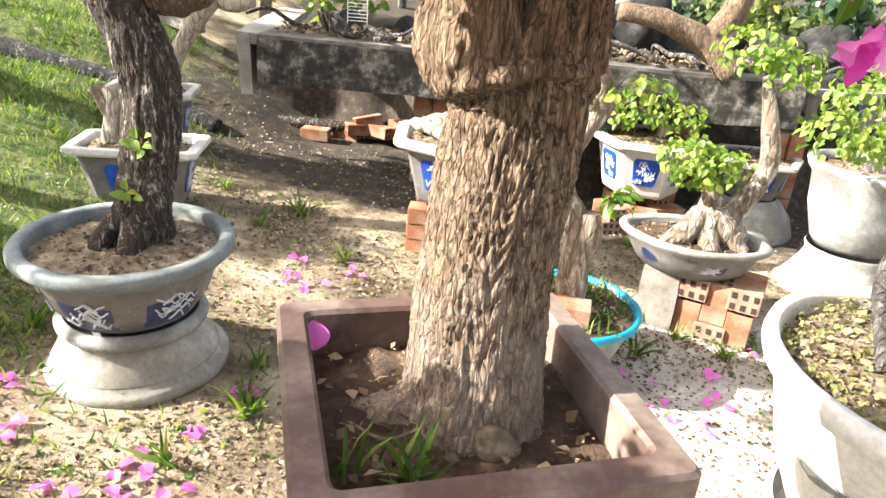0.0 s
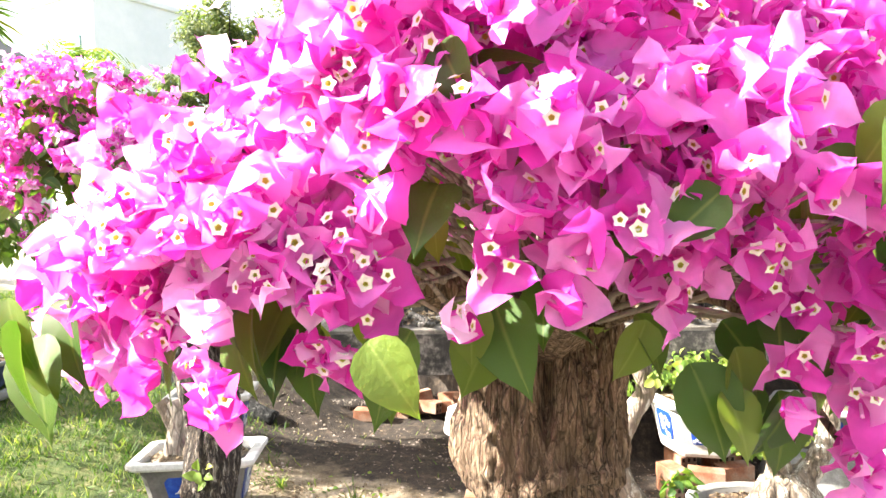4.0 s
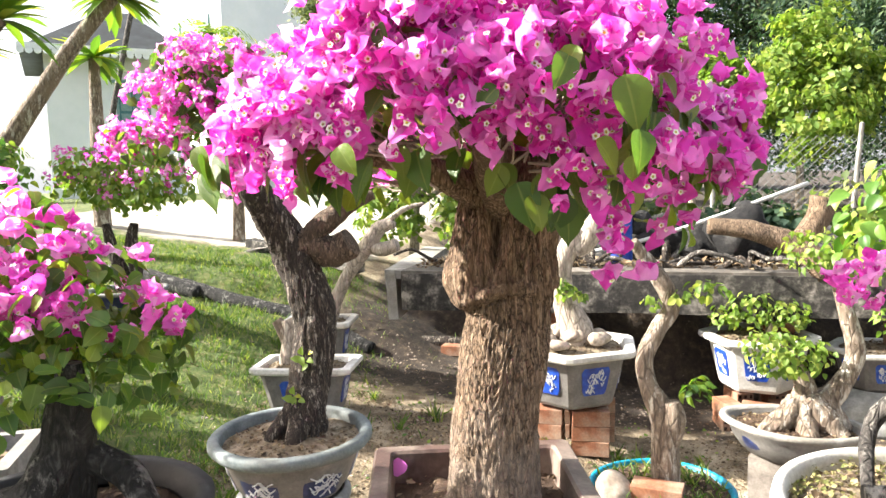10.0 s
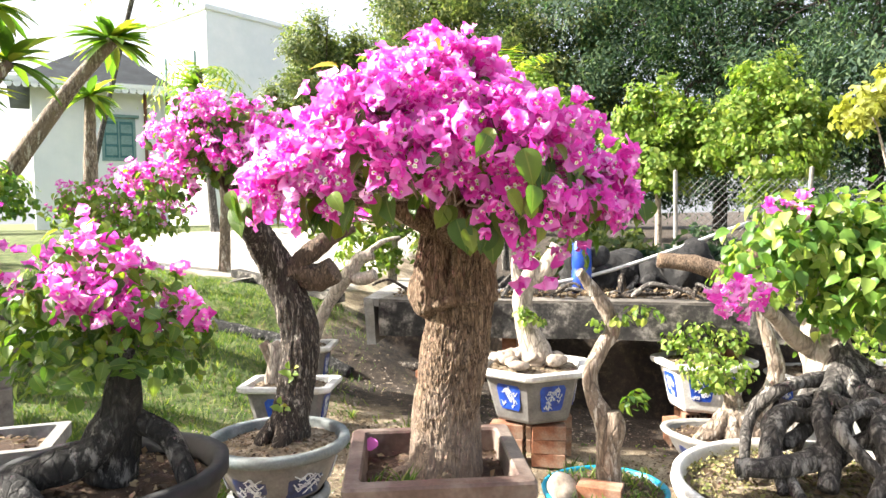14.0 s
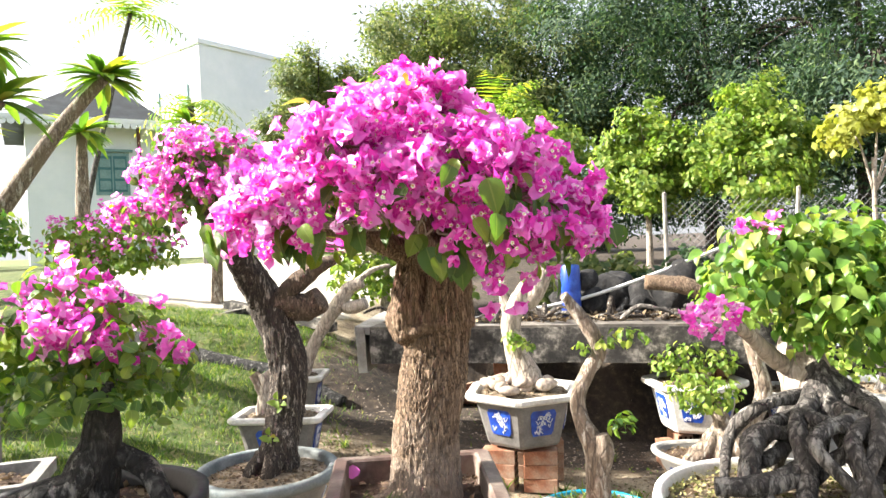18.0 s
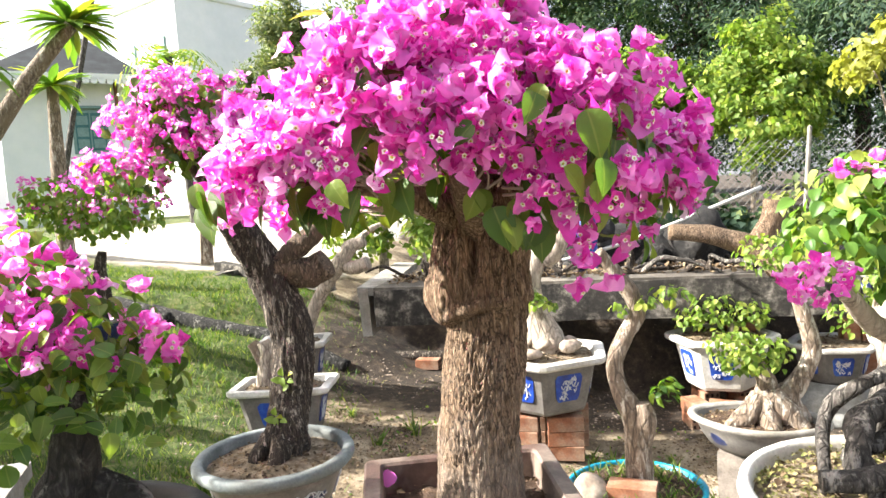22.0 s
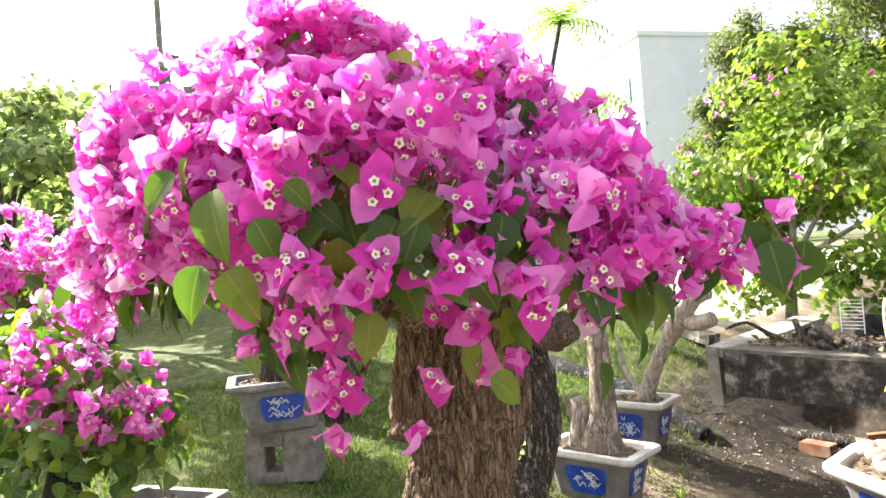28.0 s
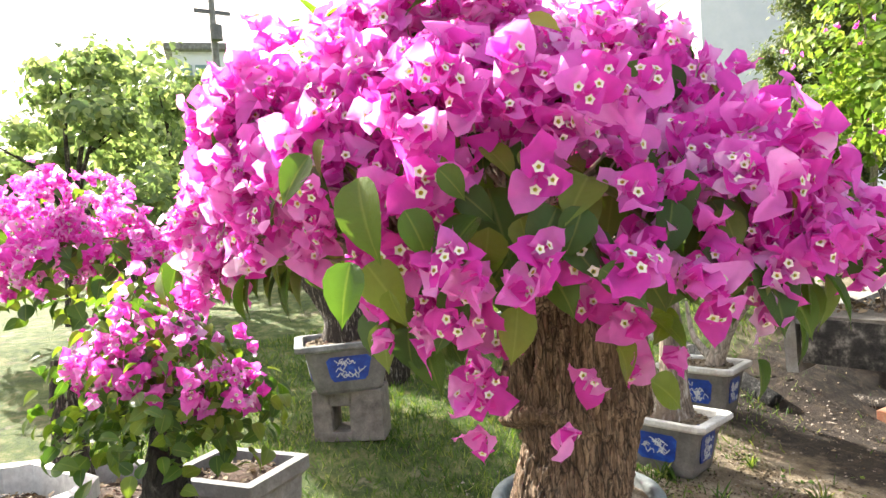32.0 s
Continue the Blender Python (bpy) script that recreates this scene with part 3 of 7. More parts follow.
def sand_at(x, y):
    return step(5.6, 6.4, y) * step(-1.9, -2.5, x) * step(-6.5, -5.0, x) * step(14, 11, y) + 0.5 * step(0.3, 0.9, x) * step(3.6, 2.4, y) * step(-0.5, 0.8, y)


# where the soil is darkened for mulch and for painted-in shade
def mulch_shade_at(x, y):
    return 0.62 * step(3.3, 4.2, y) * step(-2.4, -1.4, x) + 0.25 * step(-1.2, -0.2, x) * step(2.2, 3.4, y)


for nm, fn in (("turf", turf_at), ("sand", sand_at), ("mulch_shade", mulch_shade_at)):
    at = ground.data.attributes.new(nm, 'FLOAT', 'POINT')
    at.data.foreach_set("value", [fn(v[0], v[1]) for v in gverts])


# ---- flowers ----
def cluster_mesh(seed):
    """Three papery pointed bracts, each with a small white star flower on a pink tube; the axis is +z, 8 cm across."""
    rng = np.random.default_rng(seed)
    tv, tf = BRACT_T
    V, Fc, M = [], [], []
    spread = (35, 75) if seed % 3 == 0 else (15, 60)
    for k in range(3):
        size = rng.uniform(0.031, 0.044)
        tilt = radians(rng.uniform(*spread))
        turn = 2.094 * k + rng.uniform(-0.3, 0.3)
        R = np.array((Euler((0, 0, turn)).to_matrix() @ Euler((tilt, rng.uniform(-0.35, 0.35), 0)).to_matrix()))
        v = tv.copy()
        side = np.abs(v[:, 0])
        v[:, 2] += 0.1 * np.sin(7 * v[:, 0] + 5 * v[:, 1] + rng.uniform(0, 6)) * v[:, 1]
        v[:, 2] += 0.55 * side * np.sin(8 * v[:, 1] + np.where(v[:, 0] > 0, 1.5, 0) + rng.uniform(0, 6))
        v[:, 2] += 0.22 * side * np.sin(19 * v[:, 1] + rng.uniform(0, 6))
        v[:, 0] *= rng.uniform(0.85, 1.12)
        v[:, 0] += rng.uniform(-0.25, 0.25) * v[:, 1] ** 2
        v[:, 2] += rng.uniform(-0.35, 0.3) * v[:, 1] ** 3
        o = len(V)
        V += ((v * size) @ R.T).tolist()
        Fc += [tuple(int(i) + o for i in f) for f in tf]
        M += [0] * len(tf)
        a = turn + 1.571
        up = np.array([0.3 * math.cos(a), 0.3 * math.sin(a), 0.95])
        up /= np.linalg.norm(up)
        xa = np.cross(up, [0.3, 0.8, 0.5])
        xa /= np.linalg.norm(xa)
        ya = np.cross(up, xa)
        foot = np.array([0.004 * math.cos(a), 0.004 * math.sin(a), 0.002])
        c = foot + up * rng.uniform(0.014, 0.022)
        o = len(V)
        for q in range(5):
            w = 2 * math.pi * q / 5
            d = math.cos(w) * xa + math.sin(w) * ya
            V.append((foot + 0.0012 * d).tolist())
            V.append((c + 0.0016 * d - up * 0.001).tolist())
        for q in range(5):
            p, n = o + 2 * q, o + 2 * ((q + 1) % 5)
            Fc.append((p, n, n + 1, p + 1))
            M.append(0)
        if rng.random() < 0.52:
            o = len(V)
            V.append((c - up * 0.003).tolist())
            for q in range(10):
                w = 2 * math.pi * q / 10
                d = math.cos(w) * xa + math.sin(w) * ya
                V.append((c + (0.0018 if q % 2 else 0.0022) * d).tolist())
                V.append((c + (0.0056 if q % 2 == 0 else 0.004) * d + up * 0.0005).tolist())
            for q in range(10):
                p, n = o + 1 + 2 * q, o + 1 + 2 * ((q + 1) % 10)
                Fc += [(o, p, n), (p, p + 1, n + 1, n)]
                M += [2, 1]
    me = bpy.data.meshes.new("flower")
    me.from_pydata(V, [], Fc)
    for mt_ in (BRACT, STAR, LEAF_YELLOW):
        me.materials.append(mt_)
    me.polygons.foreach_set("material_index", M)
    smoothed(me)
    return me


CLUSTERS = [cluster_mesh(k) for k in range(18)]


def cluster_arrays(k):
    me = CLUSTERS[k]
    v = np.array([q.co[:] for q in me.vertices])
    f = [tuple(p.vertices) for p in me.polygons]
    m = [p.material_index for p in me.polygons]
    return v, f, m


CLUSTER_DATA = [cluster_arrays(k) for k in range(len(CLUSTERS))]


def joined_flowers(name, at, normals, sizes, parent, seed=1, label=""):
    rng = np.random.default_rng(seed)
    R = frames(np.asarray(normals, float), rng.uniform(0, 6.28, len(at)))
    V, Fc, M = [], [], []
    for i in range(len(at)):
        v, f, m = CLUSTER_DATA[rng.integers(len(CLUSTER_DATA))]
        o = len(V)
        V += (v @ R[i].T * sizes[i] + at[i]).tolist()
        Fc += [tuple(q + o for q in face) for face in f]
        M += m
    ob = raw(name, V, Fc, [BRACT, STAR, LEAF_YELLOW], parent, label, True, M)
    ob["kind"] = "stuff"
    return ob


def bunched(rng, at, normals, low, high, spread):
    """Flowers gathered in bunches round each point, facing out of the bunch."""
    P, N = [], []
    for p, n in zip(at, normals):
        n = n / np.linalg.norm(n)
        for q in range(int(rng.integers(low, high + 1))):
            d = rng.normal(size=3)
            d -= n * d.dot(n) * 0.6
            P.append(p + d * spread + n * rng.uniform(-0.5, 0.6) * spread)
            N.append(n + d * 0.75)
    return np.array(P), np.array(N)


def single_flowers(at, normals, sizes, parent, seed=2):
    rng = np.random.default_rng(seed)
    R = frames(np.asarray(normals, float), rng.uniform(0, 6.28, len(at)))
    for i in range(len(at)):
        ob = new("flower", CLUSTERS[int(rng.integers(len(CLUSTERS)))])
        ob.parent = parent
        m = Matrix([list(r) for r in R[i]]).to_4x4()
        ob.matrix_basis = Matrix.Translation(Vector(at[i])) @ m @ Matrix.Diagonal((sizes[i], sizes[i], sizes[i], 1))


LEAF_MESHES = {}


def single_leaves(rows, material, parent, template, name="leaf", label=""):
    """Large leaves one by one: (x, y, z, size, the way the tip points, tilt of the face)."""
    key = (material.name, len(template[0]))
    if key not in LEAF_MESHES:
        me = bpy.data.meshes.new(name)
        me.from_pydata(template[0].tolist(), [], template[1].tolist())
        me.materials.append(material)
        smoothed(me)
        if template is LEAF_T:
            me.attributes.new("rib", 'FLOAT', 'POINT').data.foreach_set("value", RIB)
        LEAF_MESHES[key] = me
    me = LEAF_MESHES[key]
    out = []
    for x, y, z, size, tip, face in rows:
        d = Vector(tip).normalized()
        n = Vector(face)
        n = (n - d * n.dot(d)).normalized()
        xx = d.cross(n)
        m = Matrix((xx, d, n)).transposed().to_4x4()
        ob = new(name, me)
        ob.parent = parent
        if label:
            ob["label"] = label
        ob.matrix_basis = Matrix.Translation((x, y, z)) @ m @ Matrix.Diagonal((size, size, size, 1))
        out.append(ob)
    return out


# ---- main bougainvillea ----
main_pot = thing("bonsai_pot", (0.228, 0.712, 0), "square brown glazed bonsai pot with a thick flared rim", "pot", "bonsai pots", 17)
part("body", square_lathe([(0.15, 0.42), (0.162, 0.44), (0.175, 0.60), (0.185, 0.765), (0.212, 0.775), (0.216, 0.782), (0.216, 0.814), (0.211, 0.82), (0.18, 0.822), (0.175, 0.816), (0.17, 0.74), (0.165, 0.70)], 0.014), POT_BROWN, main_pot, "", False)
sv, sf = [], []
for j in range(25):
    for i in range(25):
        x, y = (i / 24 - 0.5) * 0.345, (j / 24 - 0.5) * 0.345
        r = math.hypot(x - 0.02, y - 0.03)
        sv.append((x, y, 0.755 + 0.035 * math.exp(-(r / 0.1) ** 2) + 0.012 * noise.noise((x * 18, y * 18, 1)) + 0.006 * noise.noise((x * 60, y * 60, 2))))
for j in range(24):
    for i in range(24):
        sf.append((j * 25 + i, j * 25 + i + 1, (j + 1) * 25 + i + 1, (j + 1) * 25 + i))
raw("soil", sv, sf, POTSOIL, main_pot, "damp brown potting soil", True)
gw = np.random.default_rng(31)
wn_ = 46
scatter("weed", BLADE_T, np.concatenate([np.array([-0.075, -0.11, 0.765]) + gw.normal(size=(30, 3)) * [0.012, 0.012, 0.002], np.array([-0.14, -0.09, 0.765]) + gw.normal(size=(16, 3)) * [0.03, 0.03, 0.002]]), np.stack([gw.normal(size=wn_), gw.normal(size=wn_), np.full(wn_, 0.35)], 1), gw.uniform(0.02, 0.075, wn_), gw.normal(size=wn_) * 0.4 + math.pi, GRASS, main_pot, "thin grass sprouting from the soil")
gw_a, gw_r = gw.uniform(-0.165, 0.165, (420, 2)), gw.random(420)
scatter("dry_litter", SMALL_T, np.stack([gw_a[:, 0], gw_a[:, 1], np.full(420, 0.768) + 0.03 * np.exp(-(np.hypot(gw_a[:, 0] - 0.02, gw_a[:, 1] - 0.03) / 0.1) ** 2)], 1), gw.normal(size=(420, 3)) * 0.4 + [0, 0, 1], 0.004 + 0.022 * gw_r ** 3, gw.uniform(0, 6.28, 420), STRAW, main_pot, "dry crumbs on the soil")
main_stand = thing("pot_stand", (0.228, 0.712, gz(0.228, 0.712) - 0.02), "grey cement pedestal under the square brown pot", "stand", "pot stands", 17)
part("shaft", square_lathe([(0.15, 0.0), (0.16, 0.04), (0.13, 0.08), (0.12, 0.3), (0.15, 0.42), (0.155, 0.42 - gz(0.228, 0.712) + 0.02)], 0.03), POT_GREY, main_stand)

main_tree = thing("bougainvillea_tree", (0.255, 0.74, 0.76), "bougainvillea bonsai with thick furrowed trunk and umbrella of magenta bracts", "tree", "bougainvillea trees")
mt = lambda x, y, z, r: (x - 0.255, y - 0.74, z - 0.76, r)
limb("trunk", [mt(0.252, 0.725, 0.70, 0.108), mt(0.25, 0.73, 0.76, 0.096), mt(0.249, 0.74, 0.82, 0.086), mt(0.249, 0.752, 0.89, 0.081), mt(0.252, 0.77, 0.96, 0.080), mt(0.259, 0.79, 1.03, 0.081), mt(0.266, 0.81, 1.09, 0.083), mt(0.270, 0.82, 1.13, 0.082), mt(0.268, 0.823, 1.152, 0.088), mt(0.264, 0.826, 1.172, 0.103), mt(0.262, 0.83, 1.2, 0.107), mt(0.262, 0.835, 1.25, 0.105), mt(0.265, 0.835, 1.30, 0.1), mt(0.268, 0.835, 1.35, 0.094), mt(0.268, 0.83, 1.40, 0.08), mt(0.265, 0.82, 1.45, 0.05)],
     BARK, main_tree, 300, 230, 0.035, 0.016, 3.0, 16, furrow=0.0036)
for v in main_tree.children[-1].data.vertices:
    # a deep cleft where the two main limbs part, an overgrown lip of bark below it, and a swelling over the lip
    x, y, z = v.co
    a = math.atan2(x - 0.012, -(y - 0.09))
    cut = 0.04 * math.exp(-((a - 0.02 - 0.5 * math.sin(9 * z) * 0.2) / 0.13) ** 2) * step(0.43, 0.54, z)
    lip = z - 0.402 - 0.02 * math.sin(2.3 * a + 0.9)
    fold = (0.015 * math.exp(-((lip - 0.016) / 0.014) ** 2) - 0.014 * math.exp(-(lip / 0.006) ** 2)) * (0.35 + 0.65 * math.exp(-((a + 0.1) / 0.7) ** 2))
    fold += 0.012 * noise.noise((9 * math.sin(a), 9 * math.cos(a), 16 * z)) * step(0.3, 0.42, z) + 0.008 * noise.noise((2 * math.sin(a), 2 * math.cos(a), 9 * z))
    swell = 0.016 * math.exp(-((z - 0.45) / 0.045) ** 2) * math.exp(-((a + 1.2) / 0.5) ** 2)
    d = -cut + fold * (0.55 + 0.45 * math.cos(a)) + swell
    v.co.x += d * math.sin(a)
    v.co.y -= d * math.cos(a)
limb("root", [mt(0.225, 0.715, 0.785, 0.04), mt(0.17, 0.70, 0.76, 0.033), mt(0.13, 0.705, 0.748, 0.028), mt(0.095, 0.715, 0.742, 0.018)], BARK, main_tree, 60, 50, 0.22, 0.05, 4, 30, "buttress root spreading over the soil", 0.003)
for pts in ([mt(0.2, 0.65, 0.79, 0.0022), mt(0.15, 0.63, 0.775, 0.002), mt(0.1, 0.66, 0.772, 0.0016)], [mt(0.2, 0.64, 0.785, 0.0022), mt(0.185, 0.61, 0.775, 0.0018), mt(0.17, 0.59, 0.766, 0.0012)]):
    limb("rootlet", pts, BARK, main_tree, 14, 6, 0.0)
limbs("branch", [
    [mt(0.25, 0.81, 1.36, 0.04), mt(0.12, 0.66, 1.44, 0.024), mt(-0.05, 0.58, 1.47, 0.016), mt(-0.16, 0.54, 1.48, 0.006)],
    [mt(0.29, 0.82, 1.37, 0.04), mt(0.42, 0.74, 1.45, 0.024), mt(0.58, 0.78, 1.46, 0.014), mt(0.68, 0.8, 1.43, 0.006)],
    [mt(0.27, 0.79, 1.36, 0.045), mt(0.28, 0.58, 1.45, 0.025), mt(0.3, 0.46, 1.49, 0.01)],
    [mt(0.26, 0.86, 1.36, 0.045), mt(0.22, 0.95, 1.46, 0.025), mt(0.18, 1.05, 1.48, 0.01)],
    [mt(0.26, 0.81, 1.42, 0.04), mt(0.25, 0.7, 1.56, 0.02), mt(0.25, 0.64, 1.7, 0.008)],
    [mt(0.31, 0.8, 1.36, 0.012), mt(0.42, 0.62, 1.42, 0.007), mt(0.48, 0.5, 1.32, 0.003)]], BARK, main_tree)


def crown_shell(rng, n, cx, cy, rim, rise, rl, rr, rf, rb, thick=0.05, low=0.0):
    """Points and outward normals on an uneven umbrella; the rim may hang."""
    a = rng.uniform(0, 2 * math.pi, n)
    u = np.sqrt(rng.uniform(0, 1, n)) ** 0.9
    ca, sa = np.cos(a), np.sin(a)
    rx = np.where(ca > 0, rr, rl)
    ry = np.where(sa > 0, rb, rf)
    diag = 1 + 0.10 * np.abs(np.sin(2 * a))
    bump = diag * np.array([1 + 0.16 * noise.noise((2.2 * c, 2.2 * s, 0.5)) + 0.08 * noise.noise((6 * c, 6 * s, 1.5)) for c, s in zip(ca, sa)])
    dep = rng.uniform(0, 1, n) ** 1.8 * thick
    r = u * bump
    x = cx + r * rx * ca * (1 - dep)
    y = cy + r * ry * sa * (1 - dep)
    shoulder = 0.06 * np.exp(-((x - 0.42) ** 2 + (y - 0.86) ** 2) / 0.03) + 0.045 * np.exp(-((x - 0.16) ** 2 + (y - 0.6) ** 2) / 0.035)
    hump = shoulder + np.array([0.085 * noise.noise((px * 6.5, py * 6.5, 2.0)) for px, py in zip(x, y)])
    z = rim - 0.03 * ca * u ** 4 + rise * (1 - np.clip(u, 0, 1) ** (1.9 - 0.35 * ca)) ** 0.85 + hump - dep * 0.6 - low * rng.uniform(0, 1, n) ** 2 * u ** 6
    # the crown slopes away on its flatter side
    z = rim + (z - rim) * (1 - 0.5 * np.clip((0.2 - x) / 0.35, 0, 1))
    nrm = np.stack([ca * u / rx * 0.4, sa * u / ry * 0.4, 0.35 + 1.0 * (1 - u)], 1)
    nrm += rng.normal(size=(n, 3)) * 0.35
    return np.stack([x, y, z], 1), nrm, a, u


rng = np.random.default_rng(11)
CX, CY = 0.27, 0.63
org = np.array([0.255, 0.74, 0.76])
bc, bn, az, uu = crown_shell(rng, 400, CX, CY, 1.45, 0.285, 0.40, 0.39, 0.37, 0.42, 0.10, 0.03)
gap = (np.abs(az - 5.75) < 0.42) & (uu > 0.55) & (rng.random(len(az)) < 0.55)
open_ = np.array([noise.noise((p[0] * 9, p[1] * 9, p[2] * 9)) < -0.22 for p in bc])
keep = ~gap & ~open_
at, nrm = bunched(rng, bc[keep], bn[keep], 4, 8, 0.024)
clear = (np.abs(at[:, 0] - 0.24) < 0.17) & (at[:, 1] < 0.6) & (at[:, 2] < 1.42)
at, nrm = at[~clear], nrm[~clear]
# the front face stands steep: sprays reach no further than this line
edge = np.where(at[:, 0] > 0.4, 0.385, 0.325)
at[:, 1] = np.where(at[:, 1] < edge, edge + 0.35 * (edge - at[:, 1]) + rng.uniform(0, 0.03, len(at)), at[:, 1])
# full sprays on the front face
fa = np.stack([rng.uniform(-0.06, 0.6, 78), np.zeros(78), rng.uniform(1.455, 1.63, 78)], 1)
fa[:, 2] = 1.45 + (fa[:, 2] - 1.45) * (1 - 0.5 * np.clip((0.2 - fa[:, 0]) / 0.35, 0, 1))
fa[:, 1] = np.where(fa[:, 0] > 0.4, 0.41, 0.35) + 0.5 * np.clip(fa[:, 2] - 1.5, 0, 1) + rng.uniform(-0.01, 0.04, 78) + 0.9 * np.clip(fa[:, 0] - 0.5, 0, 1) + 0.5 * np.clip(0.02 - fa[:, 0], 0, 1)
fb, fbn = bunched(rng, fa, np.stack([(fa[:, 0] - 0.25) * 1.2, np.full(78, -0.7), np.full(78, 0.45)], 1) + rng.normal(size=(78, 3)) * 0.3, 2, 4, 0.026)
bare = np.array([noise.noise((p[0] * 11, p[1] * 5, p[2] * 11)) < -0.12 for p in fb]) | ((fb[:, 0] > 0.46) & (fb[:, 2] < 1.58))
fb, fbn = fb[~bare], fbn[~bare]
at, nrm = np.vstack([at, fb]), np.vstack([nrm, fbn])
front = np.argsort(at[:, 1] * 0.8 - at[:, 0] * 0.5 - at[:, 2] * 0.3)
sizes = rng.uniform(0.8, 1.12, len(at))
near = front[:360]
rest = front[360:]
single_flowers(at[near] - org, nrm[near], sizes[near], main_tree)
joined_flowers("blossom", at[rest] - org, nrm[rest], sizes[rest], main_tree, 5, "papery magenta bracts with small white star flowers")
# hanging sprays under the rim
hang = np.array([(0.48, 0.49, 1.27), (0.50, 0.5, 1.30), (0.55, 0.58, 1.33), (0.53, 0.6, 1.36), (0.47, 0.5, 1.34), (0.57, 0.62, 1.37), (0.54, 0.42, 1.41), (0.56, 0.4, 1.42), (0.57, 0.44, 1.45), (0.52, 0.4, 1.38), (0.5, 0.44, 1.37),
                 (0.58, 0.82, 1.46), (0.62, 0.84, 1.46), (0.65, 0.88, 1.45), (0.68, 0.9, 1.44), (0.70, 0.93, 1.43), (0.73, 0.96, 1.42), (0.66, 0.83, 1.44), (0.64, 0.78, 1.47), (0.63, 0.74, 1.46), (0.69, 0.86, 1.41), (0.6, 0.9, 1.47),
                 (0.03, 0.34, 1.44), (0.06, 0.33, 1.42), (-0.02, 0.37, 1.45), (-0.06, 0.42, 1.46), (0.40, 0.43, 1.46), (0.43, 0.44, 1.44), (0.46, 0.45, 1.41), (0.42, 0.42, 1.43)])
hn = hang - np.array([0.25, 0.75, 1.40])
hang, hn = bunched(rng, hang, hn, 2, 4, 0.022)
fit = hang[:, 1] > np.where(hang[:, 0] > 0.4, 0.385, 0.32)
hang, hn = hang[fit], hn[fit]
single_flowers(hang - org, hn, np.full(len(hang), 0.9), main_tree, 8)
# leaves: mixed through the crown, thicker under the rim
la, ln, _, _ = crown_shell(rng, 400, CX, CY, 1.445, 0.28, 0.40, 0.39, 0.36, 0.41, 0.22, 0.03)
under, un, _, _ = crown_shell(rng, 90, CX, CY, 1.475, 0.06, 0.37, 0.37, 0.31, 0.4, 0.3, 0.02)
la, ln = np.vstack([la, under]), np.vstack([ln, un + rng.normal(size=un.shape) * 0.4])
ls = rng.uniform(0.036, 0.06, len(la))
ok = ~((np.abs(la[:, 0] - 0.26) < 0.2) & (la[:, 1] < 0.65) & (la[:, 2] - ls < 1.39)) & ~((la[:, 1] < 0.5) & (rng.random(len(la)) < 0.45))
la, ln, ls = la[ok], ln[ok], ls[ok]
scatter("foliage", LEAF_T, la - org, ln, ls, rng.uniform(-0.9, 0.9, len(la)), LEAF, main_tree, "green heart-shaped leaves among the bracts")
gl, gn, ga, gu = crown_shell(rng, 900, CX, CY, 1.41, 0.31, 0.40, 0.39, 0.36, 0.4, 0.15, 0.05)
pick = (np.abs(ga - 5.75) < 0.4) & (gu > 0.45) & (gl[:, 2] > 1.42) & (rng.random(len(ga)) < 0.4)
scatter("foliage", LEAF_T, gl[pick] - org, gn[pick], rng.uniform(0.045, 0.075, pick.sum()), rng.uniform(-0.8, 0.8, pick.sum()), LEAF, main_tree, "bare leafy patch between flower sprays")
ox, oy, oz = org
SIDE = []
for k in range(15):
    s = k / 14
    SIDE.append((0.5 + 0.25 * s + rng.uniform(-0.02, 0.02), 0.83 + 0.15 * s + rng.uniform(-0.03, 0.03), 1.37 + 0.02 * s + rng.uniform(-0.02, 0.02), rng.uniform(0.055, 0.078)))
for k in range(12):
    SIDE.append((0.47 + rng.uniform(-0.06, 0.05), 0.73 + rng.uniform(-0.06, 0.06), rng.uniform(1.42, 1.6), rng.uniform(0.045, 0.068)))
single_leaves([(x - ox, y - oy, z - oz + 0.06, s, (0.5 * math.sin(7 * k), 0.3 * math.cos(5 * k), -1.0), (0.7 + 0.3 * math.sin(3 * k), -0.8, 0.4)) for k, (x, y, z, s) in enumerate(SIDE)], LEAF_ONE, main_tree, LEAF_T)
GROUPS = [((0.37, 0.46, 1.40), (0.05, 0.04, 0.03), 13), ((0.62, 0.76, 1.41), (0.05, 0.09, 0.02), 14), ((0.60, 0.64, 1.48), (0.03, 0.05, 0.045), 9), ((0.02, 0.42, 1.44), (0.06, 0.04, 0.02), 9), ((-0.08, 0.36, 1.45), (0.03, 0.03, 0.02), 5), ((0.18, 0.39, 1.44), (0.05, 0.03, 0.015), 5), ((0.45, 0.47, 1.43), (0.04, 0.04, 0.02), 4)]
